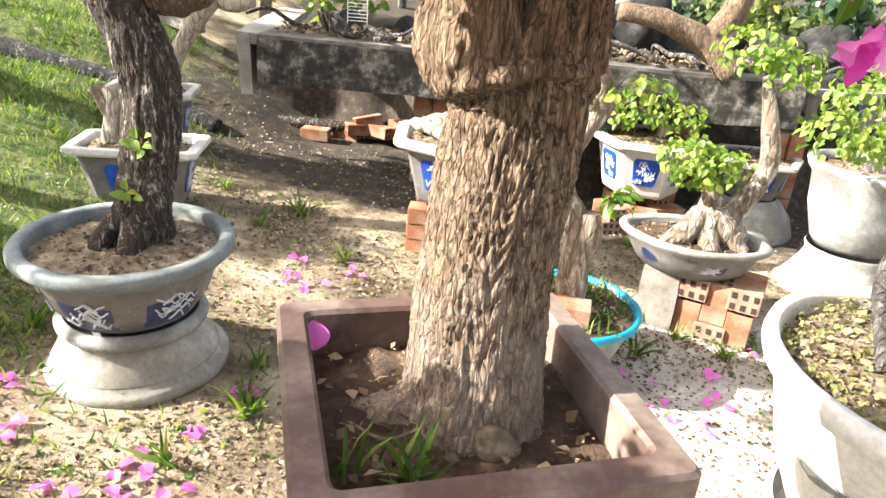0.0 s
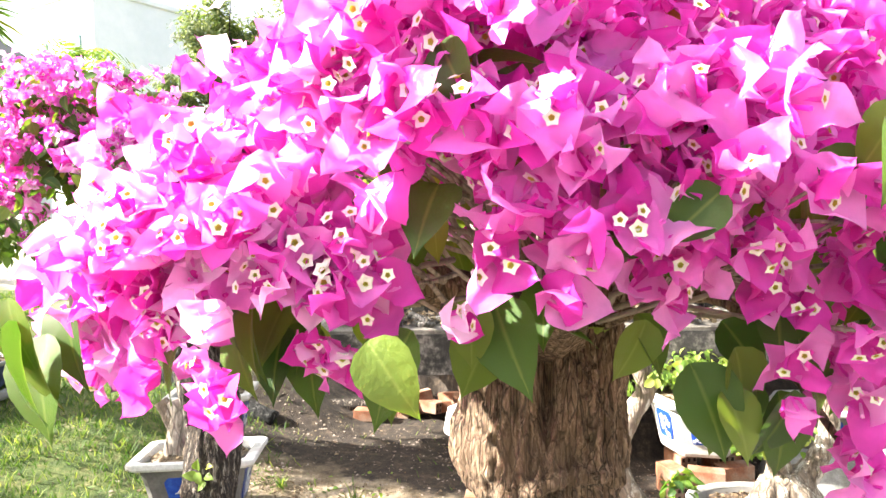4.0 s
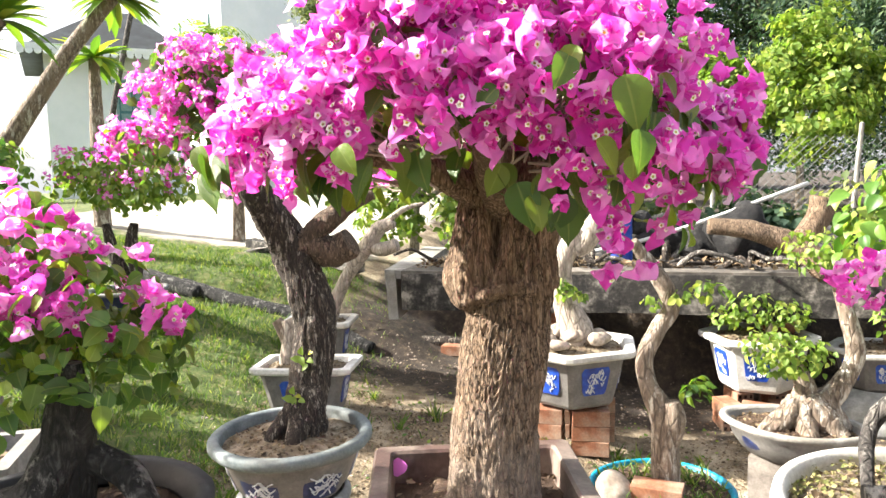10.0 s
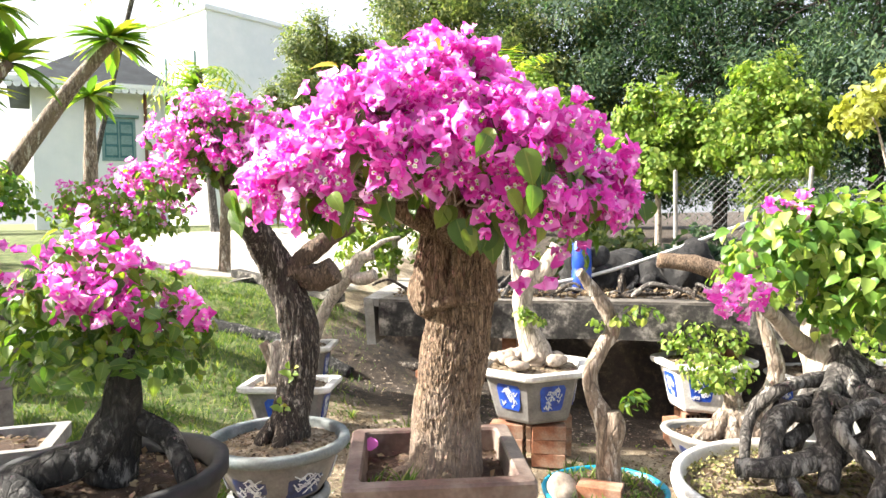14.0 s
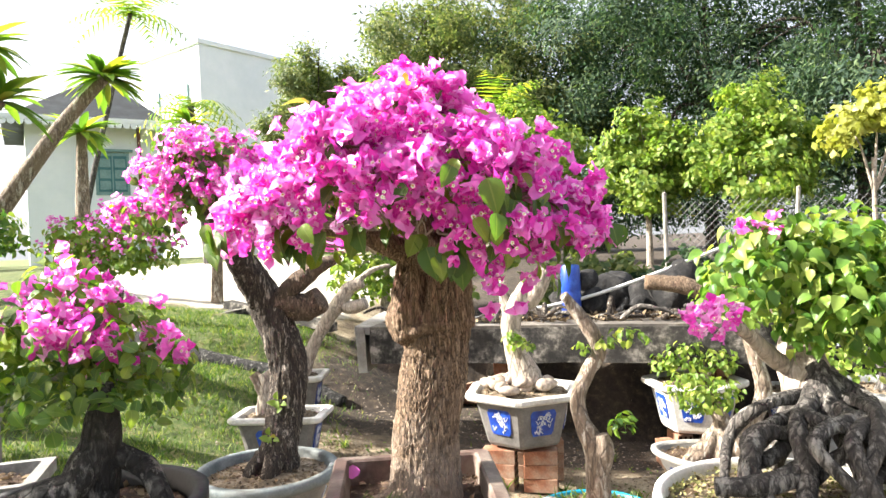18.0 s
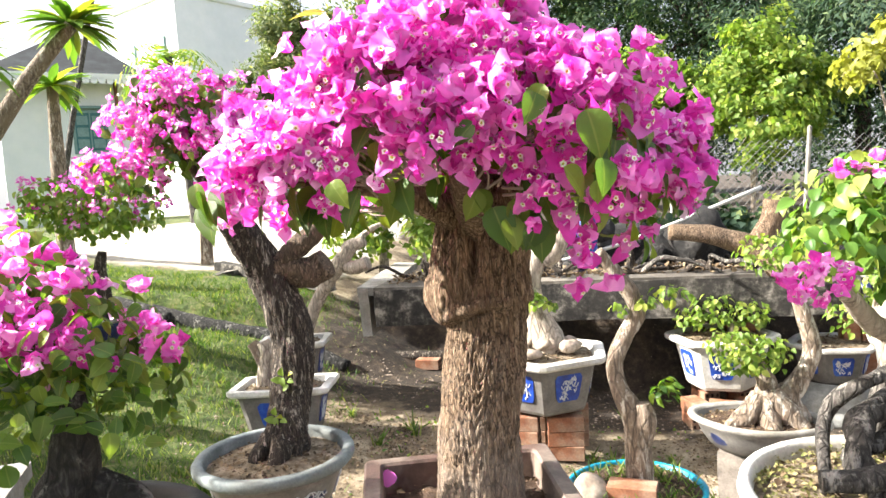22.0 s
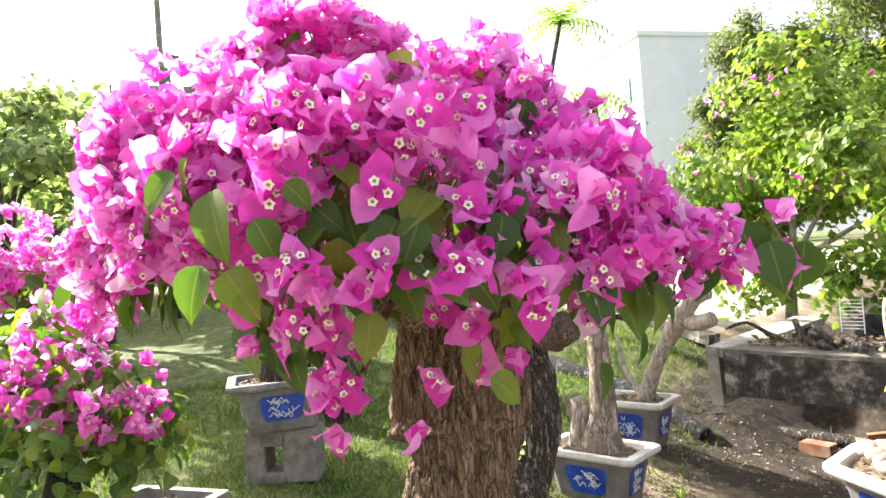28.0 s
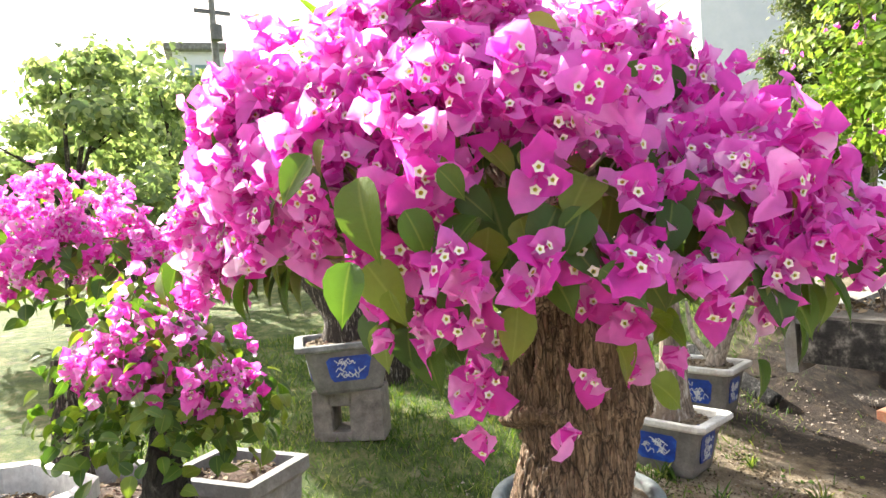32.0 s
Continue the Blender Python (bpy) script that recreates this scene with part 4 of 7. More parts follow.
for (gx_, gy_, gz_), (sx_, sy_, sz_), n_ in GROUPS:
    for k in range(n_):
        ax, ay, az_ = gx_ + sx_ * rng.uniform(-1, 1), gy_ + sy_ * rng.uniform(-1, 1), gz_ + sz_ * rng.uniform(-1, 1)
        out = Vector((ax - 0.25, ay - 0.72, 0)).normalized()
        tip = out * rng.uniform(0.1, 0.7) + Vector((rng.uniform(-0.5, 0.5), rng.uniform(-0.4, 0.4), -1.0))
        single_leaves([(ax - ox, ay - oy, az_ - oz, rng.uniform(0.048, 0.074), tip, out + Vector((rng.uniform(-0.5, 0.5), rng.uniform(-0.5, 0.3), rng.uniform(0.1, 0.7))))], LEAF_ONE, main_tree, LEAF_T)
single_leaves([(0.296 - ox, 0.385 - oy, 1.60 - oz, 0.066, (0.75, -0.2, -0.6), (0.1, -1, 0.3))], LEAF_VARIED, main_tree, LEAF_T, "leaf", "variegated yellow-edged leaf")
single_leaves([(0.43 - ox, 0.6 - oy, 1.70 - oz, 0.06, (0.8, 0.1, -0.1), (0.1, -0.4, 0.9)), (0.33 - ox, 0.42 - oy, 1.64 - oz, 0.05, (0.5, -0.3, -0.2), (0.1, -0.6, 0.7)), (0.1 - ox, 0.45 - oy, 1.72 - oz, 0.06, (-0.5, -0.3, 0.1), (0, -0.4, 0.9)), (0.3 - ox, 0.5 - oy, 1.75 - oz, 0.06, (0.4, 0.1, 0.5), (0, -0.8, 0.5))], LEAF_YELLOW, main_tree, LEAF_T, "leaf", "yellowing leaf")
tw = []
for k in range(0, len(at), 9):
    p = at[k]
    q = np.array([0.26, 0.72, 1.40]) + (p - np.array([0.26, 0.72, 1.40])) * 0.45 + rng.normal(size=3) * 0.02
    m_ = (p + q) / 2 + rng.normal(size=3) * 0.015
    tw.append([(*(q - org), 0.003), (*(m_ - org), 0.002), (*(p - org), 0.0012)])
limbs("twig", tw, BARK_PALE, main_tree, 6, 4, 0.0, 0, "thin pale twigs")


# ---- pots ----
def soil_disc(r, z, parent, mat, sx=1.0, sy=1.0, seed=0.0, mound=0.02):
    v, f = [(0, 0, z + mound)], []
    n, rings_n = 28, 7
    for j in range(1, rings_n + 1):
        for i in range(n):
            a = 2 * math.pi * i / n
            q = r * j / rings_n
            x, y = q * sx * math.cos(a), q * sy * math.sin(a)
            v.append((x, y, z + mound * (1 - (j / rings_n) ** 2) + 0.012 * noise.noise((x * 14 + seed, y * 14, 0)) + 0.006 * noise.noise((x * 50, y * 50, seed))))
    for i in range(n):
        f.append((0, 1 + i, 1 + (i + 1) % n))
    for j in range(rings_n - 1):
        for i in range(n):
            a, b = 1 + j * n + i, 1 + j * n + (i + 1) % n
            f.append((a, a + n, b + n, b))
    rg_ = np.random.default_rng(int(abs(seed) * 10) + 40)
    k = int(900 * r * r * 12)
    a_, q_ = rg_.uniform(0, 6.28, k), r * 0.95 * np.sqrt(rg_.uniform(0, 1, k))
    hz_ = z + mound * (1 - (q_ / r) ** 2) + 0.006
    scatter("dry_litter", SMALL_T, np.stack([q_ * sx * np.cos(a_), q_ * sy * np.sin(a_), hz_], 1), rg_.normal(size=(k, 3)) * 0.4 + [0, 0, 1], 0.006 + 0.022 * rg_.random(k) ** 2, rg_.uniform(0, 6.28, k), STRAW, parent, "dry leaf bits on the soil")
    return raw("soil", v, f, mat, parent, "", True)


def scroll(parent, host_r, z, a0, width, height, mat, sx=1.0, sy=1.0, slope=0.0, seed=0, out=0.004):
    """Raised white cloud scrolls on a curved panel."""
    rg = np.random.default_rng(seed)
    V, Fc = [], []
    for k in range(13):
        pts = []
        u, w = rg.uniform(-0.42, 0.2), rg.uniform(-0.38, 0.38)
        for q in range(4):
            a = a0 + (u + 0.1 * q) * width / host_r
            zz = z + (w + 0.14 * math.sin(2.2 * q + k)) * height
            r = host_r + slope * (zz - z) + out
            pts.append((r * sx * math.cos(a), r * sy * math.sin(a), zz, 0.003))
        v, f = tube_data(pts, 8, 5)
        o = len(V)
        V += v
        Fc += [tuple(i + o for i in g) for g in f]
    return tagged(raw("relief", V, Fc, mat, parent, "raised white scrollwork"), kind="stuff")


def curved_panel(parent, host_r, z0, z1, a0, span, mat, sx=1.0, sy=1.0, slope=0.0, proud=0.004):
    bm = bmesh.new()
    n = 10
    zc = (z0 + z1) / 2
    grid = []
    for j in range(4):
        zz = z0 + (z1 - z0) * j / 3
        row = []
        for i in range(n + 1):
            a = a0 + span * (i / n - 0.5) * (1.0 if 0 < j < 3 else 0.9)
            r = host_r + slope * (zz - zc) + (proud if 0 < i < n and 0 < j < 3 else -0.003)
            row.append(bm.verts.new((r * sx * math.cos(a), r * sy * math.sin(a), zz)))
        grid.append(row)
    for j in range(3):
        for i in range(n):
            bm.faces.new((grid[j][i], grid[j][i + 1], grid[j + 1][i + 1], grid[j + 1][i]))
    return part("panel", bm, mat, parent, "", True)


# dark-trunked tree in a round grey pot on a cement ring
DX, DY = -0.79, 1.88
dz = gz(DX, DY) - 0.015
ring = thing("pot_stand", (DX, DY, dz), "pale weathered cement ring standing on the grass", "stand", "pot stands")
part("base", lathe([(0.27, 0.0), (0.284, 0.008), (0.286, 0.03), (0.276, 0.042), (0.262, 0.046), (0.255, 0.058)], 56, wob=0.015), CONCRETE_PALE, ring, "", True)
part("neck", lathe([(0.256, 0.05), (0.252, 0.062), (0.238, 0.085), (0.222, 0.115), (0.21, 0.14), (0.204, 0.16)], 56, wob=0.012), CONCRETE_PALE, ring, "", True)
part("collar", lathe([(0.2, 0.155), (0.216, 0.16), (0.226, 0.17), (0.226, 0.19), (0.216, 0.2), (0.2, 0.204)], 56, wob=0.012), POT_GREY, ring, "greyer moulded collar", True)
dpot = thing("bonsai_pot", (DX, DY, dz + 0.2), "round grey cement pot with blue relief panels and wide rim", "pot", "bonsai pots")
part("body", lathe([(0.17, 0.0), (0.19, 0.01), (0.225, 0.06), (0.262, 0.155), (0.268, 0.185), (0.305, 0.20), (0.315, 0.212), (0.315, 0.232), (0.306, 0.238), (0.285, 0.238), (0.275, 0.23), (0.265, 0.17)], 56, wob=0.01), POT_SLATE, dpot, "", True)
part("rim", lathe([(0.262, 0.182), (0.308, 0.198), (0.32, 0.212), (0.32, 0.233), (0.312, 0.244), (0.282, 0.244), (0.275, 0.236), (0.27, 0.2)], 56, wob=0.01), POT_RIM, dpot, "blue-grey worn cement rim", True)
for k in range(6):
    a = radians(-95 + 60 * k)
    pn = curved_panel(dpot, 0.236, 0.03, 0.155, a, 0.8, BLUE_DARK, slope=0.38)
    scroll(pn, 0.236, 0.094, a, 0.17, 0.1, RELIEF, slope=0.38, seed=k, out=0.007)
soil_disc(0.274, 0.2, dpot, POTSAND, seed=2)
dtree = thing("bougainvillea_tree", (DX, DY, dz + 0.39), "leaning dark-barked bougainvillea with magenta crown", "tree", "bougainvillea trees")
d0 = dz + 0.39
dl = lambda x, y, z, r: (x - DX, y - DY, z - d0, r)
limb("trunk", [dl(-0.775, 1.94, 0.36, 0.115), dl(-0.775, 1.95, 0.42, 0.094), dl(-0.78, 1.98, 0.5, 0.082), dl(-0.775, 2.04, 0.62, 0.083), dl(-0.765, 2.08, 0.74, 0.086), dl(-0.775, 2.1, 0.86, 0.087), dl(-0.80, 2.1, 0.97, 0.088), dl(-0.84, 2.1, 1.08, 0.086), dl(-0.875, 2.08, 1.18, 0.08), dl(-0.92, 2.0, 1.32, 0.066), dl(-0.93, 1.9, 1.46, 0.05), dl(-0.92, 1.78, 1.62, 0.03)],
     BARK_DARK, dtree, 170, 110, 0.14, 0.035, 9, 18, "", 0.003)
limbs("root", [[dl(-0.81, 1.9, 0.47, 0.05), dl(-0.85, 1.85, 0.42, 0.035), dl(-0.87, 1.82, 0.36, 0.02)], [dl(-0.75, 1.88, 0.47, 0.05), dl(-0.755, 1.83, 0.41, 0.04), dl(-0.76, 1.81, 0.34, 0.03)]], BARK_DARK, dtree, 24, 18, 0.2, 3)
limbs("branch", [[dl(-0.86, 2.08, 1.1, 0.06), dl(-0.78, 2.1, 1.15, 0.06), dl(-0.68, 2.12, 1.13, 0.064), dl(-0.6, 2.12, 1.17, 0.058)],
                 [dl(-0.82, 2.08, 1.15, 0.045), dl(-0.70, 2.1, 1.25, 0.046), dl(-0.60, 2.12, 1.32, 0.036), dl(-0.5, 2.14, 1.36, 0.022)],
                 [dl(-0.92, 1.96, 1.38, 0.045), dl(-1.0, 1.8, 1.6, 0.02), dl(-1.1, 1.7, 1.7, 0.01)]], BARK_STUB, dtree, 40, 30, 0.26, 5)
single_leaves([(-0.79 - DX, 1.925 - DY, 0.55 - d0, 0.035, (0.8, -0.4, -0.3), (0, -0.7, 0.7)), (-0.76 - DX, 1.925 - DY, 0.56 - d0, 0.03, (-0.6, -0.5, 0.2), (0, -0.7, 0.7)), (-0.77 - DX, 1.92 - DY, 0.53 - d0, 0.03, (0.2, -0.5, -0.6), (0, -0.8, 0.4)), (-0.75 - DX, 1.985 - DY, 0.72 - d0, 0.03, (0.5, -0.4, 0.3), (0, -0.7, 0.7))], LEAF_YELLOW, dtree, LEAF_T, "leaf", "fresh shoot leaf on the trunk")
for sx, sz in ((-0.785, 0.55), (-0.765, 0.7)):
    single_leaves([(sx + 0.018 * math.cos(2.1 * k) - DX, (1.915 if sz < 0.6 else 1.965) - DY, sz + 0.02 * math.sin(1.7 * k) - d0, 0.036 + 0.006 * (k % 3), (math.cos(1.3 * k), -0.6, math.sin(1.3 * k)), (0.2 * math.sin(k), -0.7, 0.7)) for k in range(5)], LEAF_BRIGHT, dtree, LEAF_T, "leaf", "fresh shoot leaf on the trunk")


def bush(parent, org, blobs, n_flower, n_leaf, leaf=(0.03, 0.055), flower=(0.7, 1.0), seed=0, leaf_mat=None, flat=0.7):
    """A crown made of several uneven masses: flowers outside, leaves within and below."""
    rg = np.random.default_rng(seed)
    w = np.array([b[3] ** 2 for b in blobs])
    w = w / w.sum()

    def pts(n, shell, lowest):
        k = rg.choice(len(blobs), n, p=w)
        d = unit_dirs(rg, n)
        d[:, 2] = np.where(d[:, 2] < lowest, -d[:, 2] * 0.6, d[:, 2])
        c = np.array([b[:3] for b in blobs])[k]
        r = np.array([b[3] for b in blobs])[k] * rg.uniform(shell, 1.0, n)
        e = np.array([1 + 0.25 * noise.noise(Vector(q) * 2.5 + Vector((seed, 0, 0))) for q in d])
        return c + d * (r * e)[:, None] * [1, 1, flat] - np.array(org), d

    if n_flower:
        p, d = pts(max(3, int(n_flower * 0.42)), 0.82, -0.25)
        p, d = bunched(rg, p, d + rg.normal(size=d.shape) * 0.3, 2, 5, 0.024)
        joined_flowers("blossom", p, d, rg.uniform(*flower, len(p)), parent, seed + 1, "magenta bracts")
    p, d = pts(n_leaf, 0.5, -0.9)
    scatter("foliage", LEAF_T, p, d * [0.6, 0.6, 0.4] + [0, 0, 0.5] + rg.normal(size=d.shape) * 0.4, rg.uniform(*leaf, n_leaf), rg.uniform(-1.2, 1.2, n_leaf), leaf_mat or LEAF, parent, "green leaves")


bush(dtree, (DX, DY, d0), [(-0.82, 1.66, 1.80, 0.16), (-0.94, 1.68, 1.76, 0.16), (-1.0, 1.72, 1.66, 0.15), (-0.88, 1.62, 1.64, 0.16), (-0.75, 1.7, 1.66, 0.18), (-1.06, 1.6, 1.72, 0.13), (-1.2, 1.62, 1.57, 0.12), (-1.08, 1.56, 1.56, 0.13), (-0.98, 1.6, 1.84, 0.12)], 520, 620, (0.032, 0.055), (0.7, 0.95), 21)

# cut stump in a white-rimmed blue pot
def panel_pot(name, at, size, height, body, rim, panel, label, turn=0.0, sides=4, group="bonsai pots", relief=True, soil=POTSAND, ratio=1.0):
    """A flared many-sided pot with a thick rim and an inset painted panel on each side."""
    t = thing(name, at, label, "pot", group, turn)
    h = height

    def loop(r, z):
        n = sides
        pts = []
        for k in range(n):
            a = 2 * math.pi * (k + 0.5) / n
            a1 = 2 * math.pi * (k + 1.5) / n
            p0, p1 = Vector((math.cos(a), math.sin(a), 0)), Vector((math.cos(a1), math.sin(a1), 0))
            for q in (0.06, 0.94):
                v = p0.lerp(p1, q) * r
                pts.append((v.x, v.y * ratio, z))
        return pts

    R = size / 2 / math.cos(math.pi / sides)
    part("body", rings(bmesh.new(), [loop(R * 0.6, 0), loop(R * 0.64, h * 0.06), loop(R * 0.82, h * 0.86)]), body, t)
    part("rim", rings(bmesh.new(), [loop(R * 0.80, h * 0.84), loop(R * 0.97, h * 0.88), loop(R, h * 0.92), loop(R, h * 0.985), loop(R * 0.98, h), loop(R * 0.84, h), loop(R * 0.82, h * 0.97), loop(R * 0.8, h * 0.86)], False), rim, t)
    for k in range(sides):
        a = 2 * math.pi * (k + 1) / sides
        d = Vector((math.cos(a), math.sin(a), 0))
        s = Vector((-d.y, d.x, 0))
        bm = bmesh.new()
        half = math.tan(math.pi / sides)
        c0, c1 = R * math.cos(math.pi / sides) * 0.675, R * math.cos(math.pi / sides) * 0.80
        vs = []
        for (u, w) in ((-0.42, 0.2), (0.42, 0.2), (0.5, 0.3), (0.56, 0.76), (0.46, 0.86), (-0.46, 0.86), (-0.56, 0.76), (-0.5, 0.3)):
            c = c0 + (c1 - c0) * w
            p = d * (c + 0.004) + s * u * c * half
            vs.append(bm.verts.new((p.x, p.y * ratio, h * (0.1 + 0.74 * w))))
        f = bm.faces.new(vs)
        e = bmesh.ops.extrude_face_region(bm, geom=[f])
        bmesh.ops.translate(bm, vec=-d * 0.008, verts=[v for v in e["geom"] if isinstance(v, bmesh.types.BMVert)])
        pn = part("panel", bm, panel, t)
        if relief:
            rg = np.random.default_rng(k + int(size * 100))
            V, Fc = [], []
            for j in range(20):
                u, w = rg.uniform(-0.34, 0.34), rg.uniform(0.28, 0.76)
                pts = []
                for q in range(4):
                    uu, ww = u + 0.09 * (q - 1.5) * rg.uniform(0.3, 1), w + 0.06 * math.sin(2 * q + j)
                    c = c0 + (c1 - c0) * ww
                    p = d * (c + 0.006) + s * uu * c * half
                    pts.append((p.x, p.y * ratio, h * (0.1 + 0.74 * ww), 0.0026))
                v, ff = tube_data(pts, 7, 5)
                o = len(V)
                V += v
                Fc += [tuple(i + o for i in g) for g in ff]
            tagged(raw("relief", V, Fc, RELIEF, pn, "raised white scrollwork"), kind="stuff")
    soil_disc(R * 0.80 * math.cos(math.pi / sides), h * 0.93, t, soil, 1, ratio, seed=size)
    return t


FX, FY, FZ = -1.33, 3.14, 0.37
panel_pot("bonsai_pot", (FX, FY, gz(FX, FY) - 0.01), 0.6, FZ - gz(FX, FY), POT_SLATE, POT_WHITE, BLUE, "rectangular white-rimmed pot with blue panels on grass", 8, 4, ratio=0.6)
stump = thing("tree_stump", (FX, FY, FZ - 0.03), "cut brown stump with one tall trunk in a white-rimmed pot", "stump")
limb("trunk", [(-0.1, 0.0, -0.02, 0.075), (-0.1, 0, 0.1, 0.062), (-0.09, 0, 0.2, 0.05), (-0.12, 0, 0.27, 0.04)], BARK_PALE, stump, 30, 16, 0.16, 0.03, 2)
limbs("branch", [[(-0.1, 0, 0.1, 0.05), (-0.16, 0.02, 0.2, 0.04), (-0.2, 0.02, 0.26, 0.035)], [(0.04, 0, -0.03, 0.13), (0.04, 0.0, 0.08, 0.1), (0.05, 0.01, 0.2, 0.075), (0.05, 0.02, 0.42, 0.065), (0.03, 0.03, 0.62, 0.055), (-0.02, 0.03, 0.8, 0.04)]], BARK_MIX, stump, 26, 14)

EX, EY, EZ = -1.6, 3.9, 0.47
panel_pot("bonsai_pot", (EX, EY, gz(EX, EY) - 0.01), 0.5, max(0.2, EZ - gz(EX, EY)), POT_SLATE, POT_WHITE, BLUE, "white-rimmed slate pot with blue panels behind the stump", 10, 4, ratio=0.7)
etree = thing("bonsai_tree", (EX, EY, EZ - 0.03), "pale-barked bonsai with pruned stub branches", "tree")
limb("trunk", [(0.06, 0.0, -0.02, 0.06), (0.12, 0, 0.12, 0.05), (0.2, 0, 0.28, 0.045), (0.3, -0.02, 0.42, 0.05), (0.42, -0.05, 0.56, 0.055), (0.5, -0.05, 0.66, 0.05), (0.6, -0.05, 0.7, 0.04)], BARK_PALE, etree, 40, 14, 0.14, 0.02, 5)
limbs("branch", [[(0.42, -0.05, 0.54, 0.045), (0.52, -0.05, 0.52, 0.05), (0.62, -0.06, 0.55, 0.045)], [(0.5, -0.05, 0.66, 0.03), (0.66, -0.05, 0.78, 0.02), (0.8, 0, 0.82, 0.012)], [(0.07, 0, 0.04, 0.03), (-0.06, 0, 0.18, 0.02), (-0.1, 0, 0.4, 0.01)]], BARK_PALE, etree, 14, 9)


# ---- hollow bricks ----
def brick_mesh(L=0.2, W=0.105, H=0.08, nw=3, nh=2):
    """A hollow clay brick lying along y; flat dark panels on both ends stand for the shaded holes."""
    bm = bmesh.new()
    box(bm, W, L - 0.004, H, None, 0.003)
    for side in (-1, 1):
        y = side * L / 2
        xs = [(-W / 2) + W * k / nw for k in range(nw + 1)]
        zs = [(-H / 2) + H * k / nh for k in range(nh + 1)]
        web = 0.009
        for i in range(nw):
            for j in range(nh):
                x0, x1, z0, z1 = xs[i] + web, xs[i + 1] - web, zs[j] + web, zs[j + 1] - web
                vs = [bm.verts.new(p) for p in ((x0, y, z0), (x1, y, z0), (x1, y, z1), (x0, y, z1))]
                f = bm.faces.new(vs)
                f.material_index = 1
    me = bpy.data.meshes.new("brick")
    bmesh.ops.recalc_face_normals(bm, faces=[f for f in bm.faces if f.material_index == 0])
    bm.to_mesh(me)
    bm.free()
    me.materials.append(BRICK)
    me.materials.append(HOLE_SHADE)
    return me


BRICK_ME = brick_mesh()


def brick(parent, m, label=""):
    ob = new("brick", BRICK_ME)
    ob.parent = parent
    ob.matrix_basis = m
    return ob


def loose_brick(m, label, group="hollow bricks"):
    ob = new("hollow_brick", BRICK_ME)
    ob.matrix_basis = m
    return tagged(ob, label, "brick", group)


# shallow oval pot on a pier of bricks
PX, PY = 1.23, 2.76
pz = -0.17
pier = thing("brick_pier", (PX + 0.06, PY - 0.02, pz), "small pier of mortared hollow orange bricks", "pier", "", -26)
pier.matrix_basis = pier.matrix_basis @ Matrix.Diagonal((1.22, 1.22, 1.22, 1))
bm = rough_box(0.13, 0.24, 0.235, 5, 0.006, 2)
bmesh.ops.translate(bm, vec=(-0.115, 0.02, 0.12), verts=bm.verts)
part("mortar_block", bm, BLOCK, pier, "rough grey cement lump")
for x, z, r in ((-0.005, 0.205, (0, 0, 0)), (0.165, 0.205, (0, 0, 0)), (0.08, 0.045, (0, 0, 0))):
    brick(pier, pose(x, 0, z, *r))
for x, z in ((0.08, 0.165), (0.165, 0.075), (-0.005, 0.075)):
    brick(pier, pose(x, -0.045, z - 0.0, 90, 0, 0) @ Matrix.Diagonal((0.8, 0.78, 1, 1)))
    brick(pier, pose(x, 0.05, z - 0.0, 90, 0, 0) @ Matrix.Diagonal((0.8, 0.78, 1, 1)))
opot = thing("bonsai_pot", (PX, PY, 0.128), "shallow oval stoneware pot with lobed rim and blue band", "pot", "bonsai pots", -20)
OX, OY = 1.0, 0.72
part("body", lathe([(0.19, 0.0), (0.2, 0.015), (0.215, 0.022), (0.25, 0.075), (0.265, 0.11), (0.298, 0.132), (0.302, 0.145), (0.298, 0.155), (0.275, 0.155), (0.26, 0.14), (0.24, 0.11)], 64, OX, OY, 4, 0.03), POT_SLATE, opot, "", True)
part("rim", lathe([(0.266, 0.115), (0.3, 0.133), (0.307, 0.146), (0.302, 0.159), (0.275, 0.159), (0.264, 0.147)], 64, OX, OY, 4, 0.03), CONCRETE_PALE, opot, "", True)
pn = curved_panel(opot, 0.234, 0.03, 0.095, radians(-75), 1.0, BLUE_DARK, OX, OY, 0.6)
scroll(pn, 0.234, 0.062, radians(-75), 0.18, 0.04, RELIEF, OX, OY, 0.6, 3, 0.007)
curved_panel(opot, 0.234, 0.03, 0.095, radians(-130), 0.5, BLUE_DARK, OX, OY, 0.6)
soil_disc(0.255, 0.125, opot, POTSOIL, OX, OY, 5)
otree = thing("bonsai_tree", (PX + 0.02, PY, 0.27), "small green bonsai with knotted pale root base", "tree")
limbs("root", [[(-0.16, -0.06, -0.03, 0.03), (-0.08, -0.05, 0.03, 0.05), (0.0, 0, 0.1, 0.06)], [(0.16, -0.08, -0.03, 0.04), (0.1, -0.05, 0.04, 0.05), (0.04, 0, 0.12, 0.05)], [(0.02, -0.12, -0.03, 0.04), (0.02, -0.06, 0.03, 0.05), (0.0, 0, 0.12, 0.05)], [(0.2, 0.02, -0.02, 0.03), (0.14, 0.02, 0.06, 0.05), (0.08, 0.02, 0.14, 0.05)]], BARK_MIX, otree, 30, 22, 0.3, 7)
